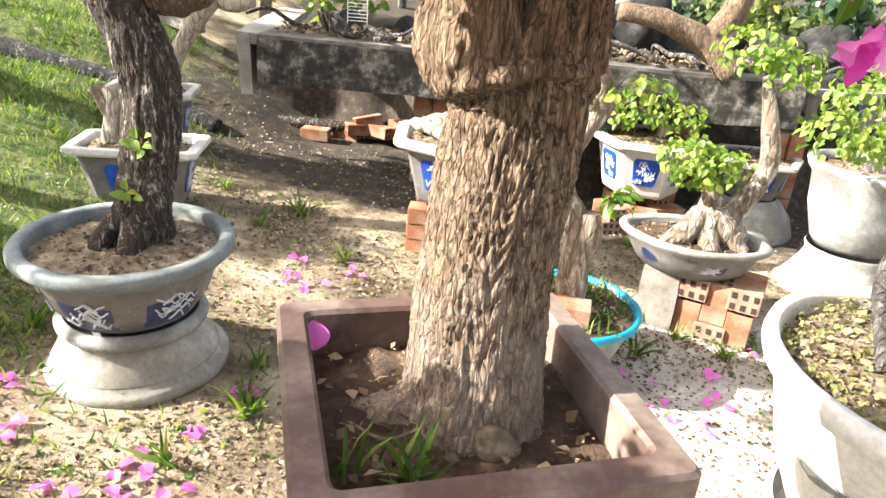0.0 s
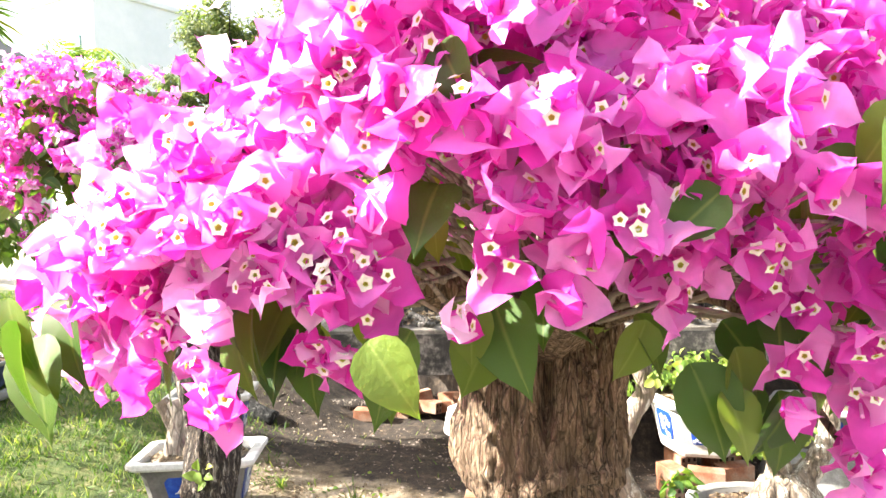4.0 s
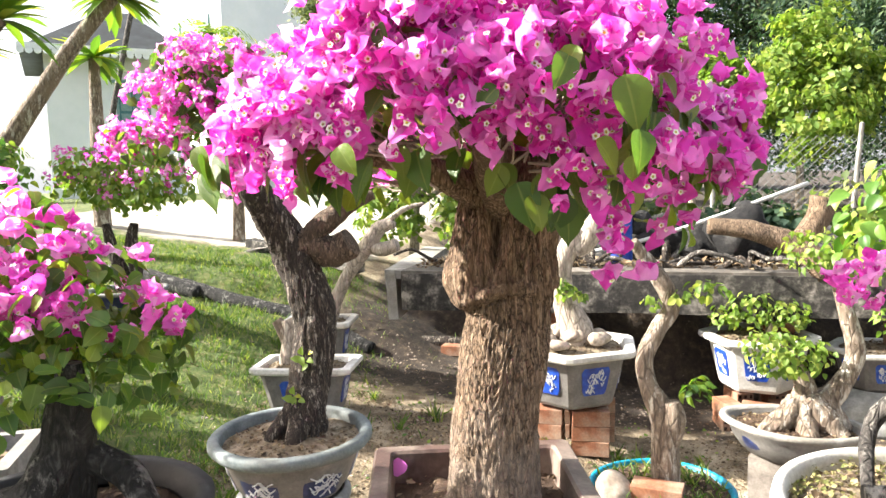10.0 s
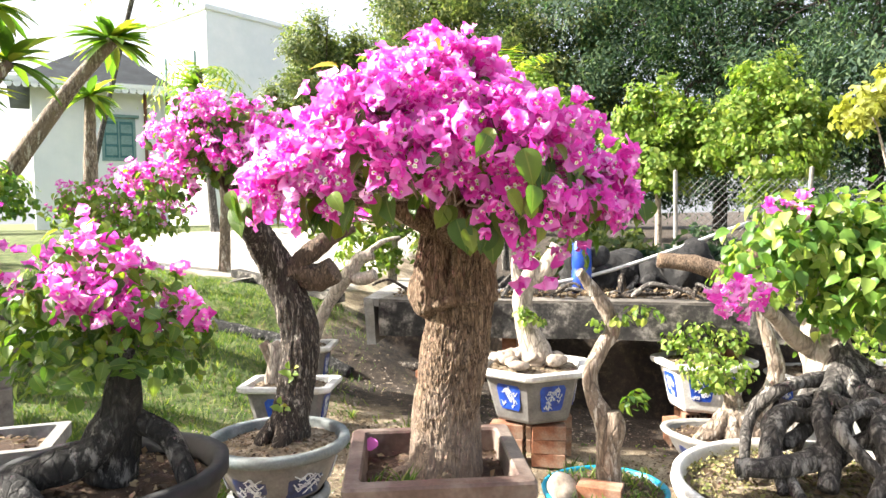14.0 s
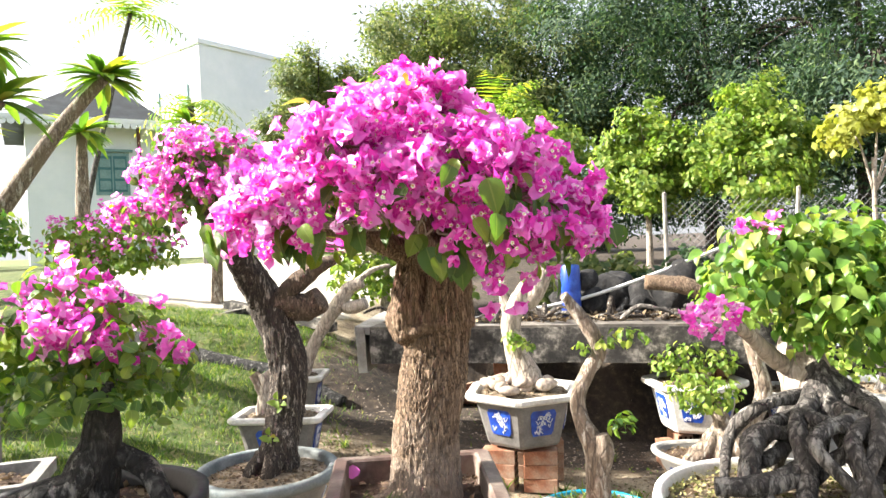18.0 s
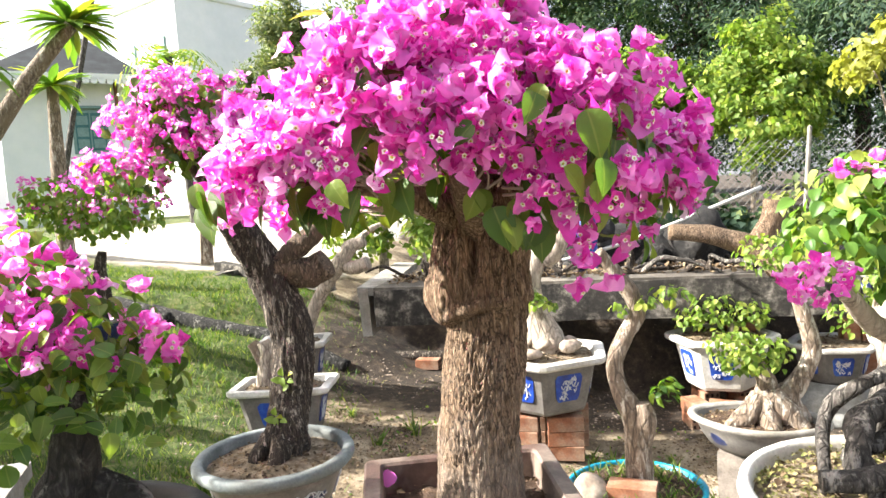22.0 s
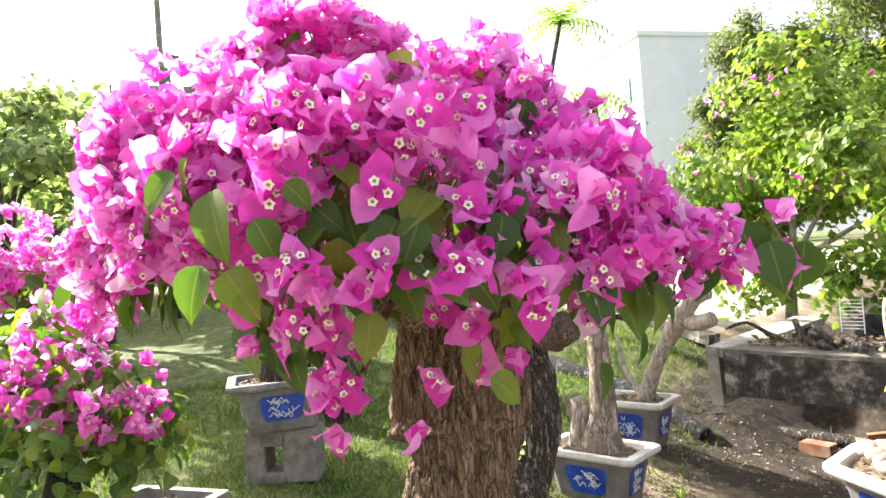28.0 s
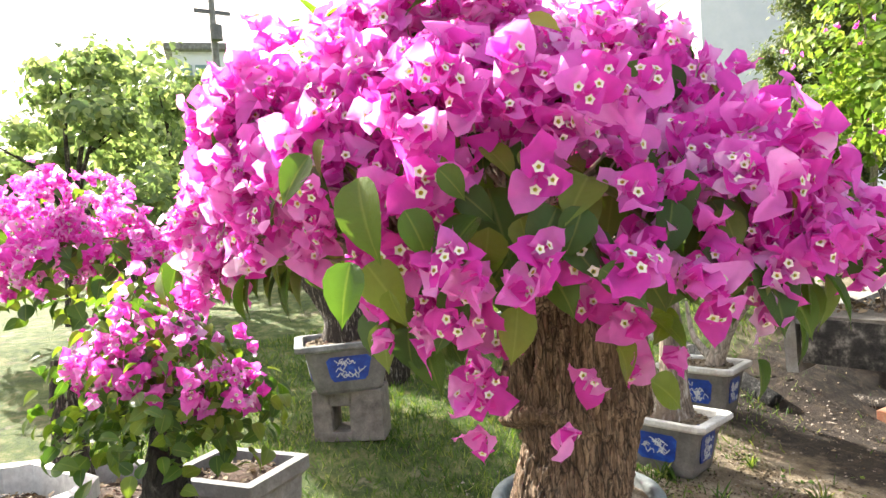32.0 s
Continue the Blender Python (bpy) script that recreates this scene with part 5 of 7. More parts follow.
limbs("trunk", [[(0.0, 0, 0.06, 0.06), (0.03, 0.02, 0.17, 0.045), (-0.02, 0.03, 0.28, 0.03), (-0.06, 0.04, 0.38, 0.02)], [(0.08, 0.02, 0.06, 0.055), (0.18, 0.04, 0.18, 0.045), (0.24, 0.06, 0.32, 0.04), (0.2, 0.06, 0.5, 0.032), (0.14, 0.06, 0.68, 0.02)]], BARK_MIX, otree, 26, 16, 0.18, 8)
bush(otree, (PX + 0.02, PY, 0.27), [(PX - 0.1, PY, 0.63, 0.13), (PX + 0.02, PY - 0.03, 0.60, 0.13), (PX - 0.05, PY, 0.55, 0.12)], 0, 420, (0.025, 0.045), (1, 1), 31, LEAF_BRIGHT)
bush(otree, (PX + 0.02, PY, 0.27), [(PX + 0.1, PY + 0.1, 1.05, 0.16), (PX + 0.25, PY + 0.05, 1.0, 0.14), (PX + 0.45, PY - 0.05, 0.78, 0.16), (PX + 0.6, PY - 0.1, 0.76, 0.14)], 0, 560, (0.025, 0.045), (1, 1), 32, LEAF_BRIGHT)

# white pot with blue panels on bricks
BX, BY = 1.3, 4.02
panel_pot("bonsai_pot", (BX, BY, 0.08), 0.62, 0.33, POT_WHITE, POT_WHITE, BLUE, "hexagonal white-rimmed pot with bright blue fretwork panels", 20, 6)
bz = gz(BX, BY)
for k, (dx, dy, a) in enumerate(((-0.2, -0.16, 10), (-0.02, -0.2, 65), (0.16, -0.12, 95), (-0.1, 0.1, 5), (0.14, 0.12, 0))):
    loose_brick(pose(BX + dx, BY + dy, bz + 0.04, 0, 0, a), "hollow orange brick lying under a white pot")
    loose_brick(pose(BX + dx * 0.95, BY + dy * 0.95, bz + 0.121, 0, 0, a + 12), "hollow orange brick stacked under a white pot")
btree = thing("bonsai_tree", (BX + 0.05, BY, 0.38), "small leafy bush in a white pot", "tree")
limbs("trunk", [[(0, 0, -0.02, 0.03), (0.02, 0, 0.1, 0.025), (-0.04, 0, 0.22, 0.015)], [(0, 0, 0, 0.025), (0.1, 0, 0.15, 0.015)]], BARK_PALE, btree)
bush(btree, (BX + 0.05, BY, 0.38), [(BX - 0.08, BY - 0.1, 0.58, 0.16), (BX + 0.15, BY - 0.1, 0.56, 0.14), (BX - 0.2, BY - 0.05, 0.53, 0.12)], 0, 380, (0.03, 0.05), (1, 1), 33, LEAF_BRIGHT)

# rock-filled pot
QX, QY = 0.22, 3.22
panel_pot("bonsai_pot", (QX, QY, 0.2), 0.66, 0.31, POT_SLATE, POT_WHITE, BLUE, "six-sided slate pot with white rim, blue panels and stones", 2, 6, soil=POTSAND)
qz = gz(QX, QY)
for k, (dx, dy, a) in enumerate(((-0.14, -0.12, 80), (0.1, -0.12, 90), (-0.12, 0.12, 88), (0.12, 0.1, 95))):
    for lv in range(3):
        loose_brick(pose(QX + dx, QY + dy, qz + 0.042 + 0.0812 * lv, 0, 0, a + 4 * lv), "hollow orange brick stacked under the stone-filled pot")
rg = np.random.default_rng(4)
for k in range(26):
    a, r = rg.uniform(0, 6.28), 0.22 * math.sqrt(rg.uniform(0.02, 1))
    s = rg.uniform(0.028, 0.05)
    bm = bmesh.new()
    bmesh.ops.create_icosphere(bm, subdivisions=2, radius=s)
    for v in bm.verts:
        v.co *= 1 + 0.3 * noise.noise(Vector(v.co) * 20 + Vector((k, 0, 0)))
        v.co.z *= 0.7
        v.co.x *= 1.45
    st = part("stone", bm, STONE, None, "", True)
    st.matrix_basis = pose(QX + r * math.cos(a), QY + r * math.sin(a), 0.535 + 0.035 * (1 - r / 0.22), rg.uniform(0, 60), 0, rg.uniform(0, 360))
    tagged(st, "pale rounded stone piled in a slate pot", "stone", "stones in the pot")
qtree = thing("bonsai_tree", (QX, QY, 0.5), "pale thick-trunked bonsai rising from piled stones", "tree")
limbs("trunk", [[(0.02, 0.02, 0.0, 0.12), (0.0, 0.02, 0.12, 0.09), (-0.04, 0.02, 0.24, 0.065), (-0.06, 0.02, 0.38, 0.06), (-0.02, 0.02, 0.52, 0.06), (0.05, 0.03, 0.62, 0.05)], [(0.02, 0.02, 0.5, 0.05), (0.1, 0.03, 0.6, 0.06), (0.16, 0.03, 0.72, 0.05)], [(-0.05, 0.02, 0.42, 0.045), (-0.1, 0.03, 0.55, 0.03), (-0.1, 0.03, 0.66, 0.02)]], BARK_PALE, qtree, 26, 16, 0.14, 2)
bush(qtree, (QX, QY, 0.5), [(QX - 0.02, QY - 0.08, 0.80, 0.06), (QX + 0.03, QY - 0.09, 0.78, 0.05), (QX - 0.05, QY - 0.07, 0.84, 0.04)], 0, 60, (0.03, 0.05), (1, 1), 35, LEAF_BRIGHT)

# turquoise basin with weeds, and the twisted pale tree in it
YX, YY = 0.64, 2.3
yz = gz(YX, YY) - 0.01
basin = thing("plastic_basin", (YX, YY, yz), "old basin with bright turquoise plastic rim, full of soil", "basin")
part("body", lathe([(0.17, 0), (0.18, 0.01), (0.23, 0.13), (0.265, 0.245)], 40), POT_GREY, basin, "mud-stained lower wall", True)
part("rim", lathe([(0.262, 0.222), (0.288, 0.24), (0.29, 0.262), (0.276, 0.268), (0.268, 0.26), (0.262, 0.225)], 48, wob=0.02), CYAN, basin, "bright turquoise rim", True)
soil_disc(0.266, 0.245, basin, POTSOIL, seed=8)
bw = np.random.default_rng(19)
ba, bq = bw.uniform(0, 6.28, 420), 0.25 * np.sqrt(bw.uniform(0, 1, 420))
scatter("weed", BLADE_T, np.stack([bq * np.cos(ba), bq * np.sin(ba), np.full(420, 0.25)], 1), np.stack([bw.normal(size=420), bw.normal(size=420), np.full(420, 0.3)], 1), bw.uniform(0.03, 0.085, 420), bw.normal(size=420) * 0.5 + math.pi, GRASS, basin, "thin weeds in the basin")
ytop = yz + 0.24
ytree = thing("bonsai_tree", (YX, YY, ytop), "twisted pale-barked bonsai with few leaves", "tree")
yl = lambda x, y, z, r: (x - YX, y - YY, z - ytop, r)
limbs("trunk", [[yl(0.66, 2.3, ytop - 0.03, 0.06), yl(0.645, 2.3, 0.42, 0.05), yl(0.59, 2.32, 0.55, 0.038), yl(0.575, 2.34, 0.66, 0.036), yl(0.63, 2.36, 0.78, 0.035), yl(0.68, 2.36, 0.86, 0.034), yl(0.66, 2.35, 0.95, 0.036), yl(0.60, 2.34, 1.04, 0.032), yl(0.56, 2.32, 1.1, 0.026), yl(0.53, 2.3, 1.14, 0.024)],
                [yl(0.66, 2.3, 0.3, 0.05), yl(0.69, 2.28, 0.42, 0.045), yl(0.68, 2.28, 0.5, 0.03)]], BARK_MIX, ytree, 40, 14, 0.16, 6)
bush(ytree, (YX, YY, ytop), [(0.72, 2.33, 0.92, 0.05), (0.8, 2.33, 0.95, 0.06), (0.86, 2.34, 0.94, 0.05), (0.6, 2.33, 0.9, 0.04)], 0, 70, (0.025, 0.045), (1, 1), 36, LEAF_BRIGHT)
bush(ytree, (YX, YY, ytop), [(0.76, 2.28, 0.55, 0.06), (0.8, 2.28, 0.58, 0.05)], 0, 40, (0.03, 0.055), (1, 1), 37, LEAF)
loose_brick(pose(YX - 0.02, YY - 0.12, ytop + 0.045, 0, 0, 80), "weathered hollow brick lying in the turquoise basin")
bm = bmesh.new()
bmesh.ops.create_icosphere(bm, subdivisions=3, radius=0.075)
for v in bm.verts:
    v.co *= 1 + 0.35 * noise.noise(Vector(v.co) * 11)
rock = part("rock", bm, STONE, None, "", True)
rock.matrix_basis = pose(YX - 0.19, YY - 0.12, ytop + 0.05)
tagged(rock, "whitish knobbly rock in the turquoise basin", "rock")

# white pot with mossy soil and tangled-root bougainvillea
WX, WY = 1.2, 1.09
wz = gz(WX, WY) - 0.02
wst = thing("pot_stand", (WX, WY, wz), "tall round whitewashed cement stand", "stand", "pot stands")
part("base", lathe([(0.325, 0.0), (0.338, 0.01), (0.338, 0.045), (0.325, 0.06), (0.305, 0.085)], 48, wob=0.01), POT_WHITE, wst, "", True)
part("neck", lathe([(0.305, 0.08), (0.28, 0.12), (0.26, 0.18), (0.245, 0.25), (0.24, 0.31), (0.248, 0.36), (0.258, 0.395)], 48, wob=0.01), POT_WHITE, wst, "", True)
part("collar", lathe([(0.255, 0.385), (0.275, 0.4), (0.284, 0.415), (0.284, 0.435), (0.27, 0.45)], 48, wob=0.01), POT_WHITE, wst, "", True)
wpot = thing("bonsai_pot", (WX, WY, wz + 0.45), "large round whitewashed pot with grey band and mossy soil", "pot", "bonsai pots")
hw = 0.668 - wz - 0.45
part("body", lathe([(0.23, 0.0), (0.25, 0.02), (0.30, hw * 0.35), (0.335, hw * 0.72), (0.345, hw * 0.84)], 56, wob=0.006), POT_WHITE, wpot, "whitewashed belly with faded scrolls", True)
part("rim", lathe([(0.335, hw * 0.82), (0.372, hw * 0.88), (0.38, hw * 0.94), (0.375, hw), (0.352, hw), (0.345, hw * 0.95), (0.335, hw * 0.8)], 56, wob=0.006), POT_WHITE, wpot, "thick white rim", True)
soil_disc(0.345, hw * 0.9, wpot, POTSAND, seed=12)
mo = np.random.default_rng(3)
a, r = mo.uniform(0, 6.28, 2600), 0.34 * np.sqrt(mo.uniform(0, 1, 2600))
scatter("moss", SMALL_T, np.stack([r * np.cos(a), r * np.sin(a), np.full(2600, hw * 0.92) + mo.uniform(0, 0.02, 2600)], 1), mo.normal(size=(2600, 3)) * 0.6 + [0, 0, 1], mo.uniform(0.008, 0.018, 2600), mo.uniform(0, 6, 2600), MOSS, wpot, "dry green moss")
scroll(wpot, 0.318, hw * 0.55, radians(-120), 0.3, 0.06, RELIEF, slope=0.3, seed=9)
scroll(wpot, 0.318, hw * 0.5, radians(-150), 0.3, 0.06, POT_GREY, slope=0.3, seed=10)
rt = thing("bougainvillea_tree", (1.3, 1.36, 0.66), "bougainvillea with tangled grey roots and green crown", "tree", "bougainvillea trees")
rl = lambda x, y, z, r: (x - 1.3, y - 1.36, z - 0.66, r)
limbs("root", [
    [rl(1.06, 1.06, 0.70, 0.022), rl(1.09, 1.1, 0.78, 0.026), rl(1.13, 1.16, 0.83, 0.025), rl(1.22, 1.2, 0.82, 0.025), rl(1.3, 1.28, 0.86, 0.027), rl(1.34, 1.36, 0.93, 0.030)],
    [rl(0.98, 1.02, 0.72, 0.026), rl(1.08, 1.02, 0.725, 0.030), rl(1.18, 1.06, 0.74, 0.033), rl(1.26, 1.14, 0.78, 0.033), rl(1.32, 1.26, 0.86, 0.033)],
    [rl(1.2, 1.0, 0.68, 0.026), rl(1.22, 1.06, 0.76, 0.026), rl(1.22, 1.14, 0.86, 0.025), rl(1.28, 1.24, 0.9, 0.027), rl(1.32, 1.34, 0.94, 0.030)],
    [rl(1.36, 1.0, 0.66, 0.030), rl(1.36, 1.08, 0.76, 0.030), rl(1.34, 1.18, 0.84, 0.031), rl(1.32, 1.3, 0.95, 0.033)],
    [rl(1.5, 1.1, 0.68, 0.030), rl(1.44, 1.16, 0.8, 0.031), rl(1.38, 1.26, 0.88, 0.033), rl(1.33, 1.36, 0.98, 0.037)],
    [rl(1.5, 1.3, 0.7, 0.033), rl(1.44, 1.34, 0.84, 0.037), rl(1.36, 1.4, 0.95, 0.041)],
    [rl(1.2, 1.4, 0.66, 0.037), rl(1.26, 1.4, 0.8, 0.041), rl(1.3, 1.4, 0.95, 0.044)],
    [rl(1.56, 1.0, 0.8, 0.022), rl(1.46, 1.06, 0.82, 0.022), rl(1.34, 1.1, 0.8, 0.022), rl(1.24, 1.1, 0.72, 0.022)]], BARK_GREY, rt, 30, 14, 0.2, 12)
rk = np.random.default_rng(15)
for k in range(14):
    a = rk.uniform(-2.9, 0.2)
    x0, y0 = 1.28 + 0.3 * math.cos(a), 1.2 + 0.26 * math.sin(a)
    h = rk.uniform(0.74, 0.9)
    a2, a3 = a + rk.uniform(-0.7, 0.7), a + rk.uniform(-1.2, 1.2)
    limb("root", [rl(x0, y0, 0.665, 0.014), rl(1.3 + 0.24 * math.cos(a2), 1.22 + 0.2 * math.sin(a2), h - 0.05, 0.02), rl(1.3 + 0.15 * math.cos(a3), 1.26 + 0.13 * math.sin(a3), h + rk.uniform(-0.04, 0.05), 0.02), rl(1.33, 1.36, rk.uniform(0.84, 0.98), 0.024)], BARK_GREY, rt, 24, 10, 0.25, 0, 20 + k)
limb("trunk", [rl(1.33, 1.4, 0.9, 0.09), rl(1.31, 1.42, 0.98, 0.075), rl(1.31, 1.44, 1.06, 0.06), rl(1.34, 1.46, 1.16, 0.045), rl(1.36, 1.48, 1.26, 0.03)], BARK_PALE, rt, 30, 20, 0.15, 0.02, 7)
limbs("branch", [[rl(1.3, 1.42, 0.95, 0.03), rl(1.2, 1.34, 1.02, 0.028), rl(1.12, 1.24, 1.1, 0.022), rl(1.06, 1.14, 1.14, 0.012)], [rl(1.34, 1.46, 1.12, 0.03), rl(1.5, 1.5, 1.25, 0.02), rl(1.62, 1.5, 1.3, 0.01)]], BARK_PALE, rt, 16, 9, 0.14, 4)
bush(rt, (1.3, 1.36, 0.66), [(1.3, 1.42, 1.30, 0.19), (1.46, 1.45, 1.32, 0.2), (1.12, 1.3, 1.26, 0.15), (1.22, 1.36, 1.34, 0.16), (1.62, 1.45, 1.26, 0.2), (1.4, 1.3, 1.2, 0.18), (1.55, 1.3, 1.15, 0.2), (1.3, 1.3, 1.12, 0.1)], 0, 2300, (0.034, 0.058), (1, 1), 41, LEAF_FRESH, 0.85)
rf = np.random.default_rng(6)
fp = np.array([1.0, 1.1, 1.16]) + unit_dirs(rf, 26) * [0.07, 0.05, 0.055]
joined_flowers("blossom", np.vstack([fp, np.array([1.18, 1.3, 1.43]) + unit_dirs(rf, 8) * [0.05, 0.03, 0.03]]) - [1.3, 1.36, 0.66], unit_dirs(rf, 34), rf.uniform(0.8, 1.05, 34), rt, 3, "hanging spray of magenta bracts")

# low bougainvillea in a dark pot with knotted roots
LX, LY = -0.42, 0.36
lz = gz(LX, LY) - 0.01
lst = thing("pot_stand", (LX, LY, lz), "grey cement pedestal under a dark pot", "stand", "pot stands")
part("shaft", lathe([(0.2, 0), (0.2, 0.04), (0.14, 0.1), (0.13, 0.5), (0.19, 0.62), (0.19, 0.65)], 32), POT_GREY, lst, "", True)
lpot = thing("bonsai_pot", (LX, LY, lz + 0.65), "dark cement pot with rough black rim", "pot", "bonsai pots")
part("body", lathe([(0.15, 0), (0.2, 0.06), (0.235, 0.2), (0.25, 0.215), (0.25, 0.24), (0.22, 0.24), (0.21, 0.2)], 40, wob=0.03), POT_DARK, lpot, "", True)
ltop = lz + 0.65 + 0.2
soil_disc(0.215, 0.19, lpot, POTSOIL, seed=4)
lt = thing("bougainvillea_tree", (LX, LY, ltop), "low bougainvillea with knotted dark roots and magenta bracts", "tree", "bougainvillea trees")
lo = lambda x, y, z, r: (x, y, z, r)
limbs("root", [[lo(-0.2, -0.08, 0.02, 0.028), lo(-0.08, -0.12, 0.06, 0.036), lo(0.02, -0.06, 0.1, 0.036), lo(0.03, 0, 0.18, 0.032)], [lo(0.2, 0.0, 0.0, 0.020), lo(0.14, 0.02, 0.1, 0.024), lo(0.06, 0.02, 0.14, 0.028)], [lo(-0.16, 0.1, 0.0, 0.024), lo(-0.08, 0.06, 0.08, 0.032), lo(0.02, 0.02, 0.18, 0.032)], [lo(0.02, -0.2, 0.0, 0.024), lo(-0.08, -0.17, 0.05, 0.028), lo(-0.2, -0.14, 0.02, 0.024)]], BARK_BLACK, lt, 22, 12, 0.2, 5)
limb("trunk", [lo(0.0, 0, 0.02, 0.06), lo(0.02, 0, 0.1, 0.05), lo(0.04, 0, 0.2, 0.04), lo(0.05, 0, 0.3, 0.02)], BARK_BLACK, lt, 20, 14, 0.16, 0.02, 3)
bush(lt, (LX, LY, ltop), [(LX - 0.03, LY, 1.32, 0.12), (LX - 0.14, LY - 0.02, 1.22, 0.14), (LX + 0.08, LY + 0.02, 1.21, 0.13), (LX - 0.04, LY - 0.08, 1.2, 0.14), (LX - 0.03, LY + 0.1, 1.22, 0.13), (LX + 0.06, LY + 0.15, 1.14, 0.11)], 115, 480, (0.026, 0.044), (0.75, 0.95), 51, None, 0.85)
rg = np.random.default_rng(52)
n = 330
a, u = rg.uniform(0, 6.28, n), np.sqrt(rg.uniform(0, 1, n))
scatter("foliage", LEAF_T, np.stack([0.22 * u * np.cos(a) - 0.02, 0.23 * u * np.sin(a) + 0.02, 1.15 - ltop - 0.03 * u + 0.035 * rg.normal(size=n)], 1), np.stack([np.cos(a) * u, np.sin(a) * u, np.full(n, 0.8)], 1) + rg.normal(size=(n, 3)) * 0.45, rg.uniform(0.026, 0.048, n), rg.uniform(-3.1, 3.1, n), LEAF, lt, "dark green leaves below the bracts")

# ---- slab, boards and debris ----
slab = thing("concrete_slab", (0.5, 4.1, 0.65), "long mould-blackened concrete beam on brick piers", "slab")
bm = rough_box(3.1, 0.4, 0.25, 14, 0.012, 3)
bmesh.ops.translate(bm, vec=(0.05, 0.06, 0), verts=bm.verts)
part("beam", bm, CONCRETE, slab)
bm = rough_box(3.1, 0.5, 0.03, 14, 0.01, 7)
bmesh.ops.translate(bm, vec=(0.05, 0.12, 0.13), verts=bm.verts)
part("top_crust", bm, CRUST, slab, "dusty weathered top")
for px_ in (-0.55, 0.9, 1.6):
    for lv in range(3):
        for ky in (0, 1):
            loose_brick(pose(0.5 + px_ + 0.11 * ky, 4.16, gz(0.5 + px_, 4.2) + 0.105 + 0.2 * lv, 90, 0, 4 * lv), "orange hollow brick standing under the concrete beam")
bm = rough_box(0.2, 1.7, 0.06, 8, 0.006, 1)
beam = part("concrete_beam", bm, CONCRETE_PALE, None)
beam.matrix_basis = pose(-1.12, 4.85, 0.765, 0, 3, 6)
tagged(beam, "dusty concrete beam running back from the slab", "beam")
bm = rough_box(0.07, 0.3, 0.34, 4, 0.006, 6)
post = part("concrete_post", bm, CONCRETE_PALE, None)
post.matrix_basis = pose(-1.09, 4.14, 0.62, 0, -3, 4)
tagged(post, "tapered grey concrete post at the slab's end", "post")
for x0, x1, r in ((-1.4, -3.1, 0.07), (-2.9, -4.7, 0.08)):
    edge_log = thing("log", (x0, 4.4, gz(x0, 4.4)), "long dark rotting log along the low terrace edge", "log", "edging logs")
    limb("trunk", [(0, 0.0, 0.02, r * 0.8), ((x1 - x0) * 0.35, 0.05, gz(x0 * 0.65 + x1 * 0.35, 4.45) - gz(x0, 4.4) + 0.01, r), ((x1 - x0) * 0.7, 0.03, gz(x0 * 0.3 + x1 * 0.7, 4.43) - gz(x0, 4.4), r), (x1 - x0, 0.06, gz(x1, 4.46) - gz(x0, 4.4), r * 0.8)], BARK_BLACK, edge_log, 40, 16, 0.14)
log = thing("log", (-0.9, 4.85, gz(-0.9, 4.85) + 0.04), "fallen dry branch lying on the soil", "log", "", 8)
limb("trunk", [(-1.3, 0.0, 0.0, 0.03), (-0.5, 0.05, 0.02, 0.045), (0.2, 0, 0.02, 0.045), (0.9, 0.04, 0.03, 0.035)], BARK_DARK, log, 24, 9, 0.12)
loose_brick(pose(-0.83, 4.75, gz(-0.83, 4.75) + 0.045, 0, 0, 86), "dusty brick lying on the dry ground")
rg = np.random.default_rng(17)
for k in range(9):
    loose_brick(pose(-0.35 + rg.uniform(-0.3, 0.35), 4.85 + rg.uniform(-0.1, 0.15), gz(-0.4, 4.85) + 0.04 + 0.05 * (k % 3), rg.uniform(-12, 12), rg.uniform(-8, 8), rg.uniform(60, 120)), "broken dusty brick in a heap by the slab")
for k in range(46):
    x = rg.uniform(-0.8, 2.8)
    s = rg.uniform(0.07, 0.24 if x > 0.3 else 0.13)
    bm = bmesh.new()
    bmesh.ops.create_icosphere(bm, subdivisions=3, radius=s)
    for v in bm.verts:
        v.co *= 1 + 0.5 * noise.noise(Vector(v.co) * 7 + Vector((k, 0, 0)))
    ob = part("rock", bm, STONE_DARK, None, "", True)
    y = rg.uniform(4.5, 5.5) if x > 0.3 else rg.uniform(5.3, 6.0)
    ob.matrix_basis = pose(x, y, max(gz(x, y), 0.72 if y < 4.6 else 0) + s * 0.45 + (0.16 * (k % 3) if x > 0.3 else 0), rg.uniform(0, 50), 0, rg.uniform(0, 360))
    tagged(ob, "dark weathered rock on the raised bed", "rock", "dark rocks")
for k in range(30):
    x, y = rg.uniform(-0.9, 2.4), rg.uniform(4.1, 4.42)
    ob = thing("dead_root", (x, y, 0.8), "twisted grey dead root on the slab", "root", "dead roots")
    pts = [(0, 0, 0, 0.02)]
    a = rg.uniform(0, 6.28)
    for q in range(4):
        a += rg.uniform(-0.9, 0.9)
        pts.append((pts[-1][0] + 0.14 * math.cos(a), pts[-1][1] + 0.07 * math.sin(a), abs(rg.normal() * 0.06), 0.018 - 0.003 * q))
    limb("root", pts, BARK_GREY if k % 2 else BARK_DARK, ob, 16, 7, 0.2, 0, k)
sd = np.random.default_rng(63)
n_ = 2600
sx_, sy_ = sd.uniform(-0.95, 2.0, n_), sd.uniform(4.12, 4.5, n_)
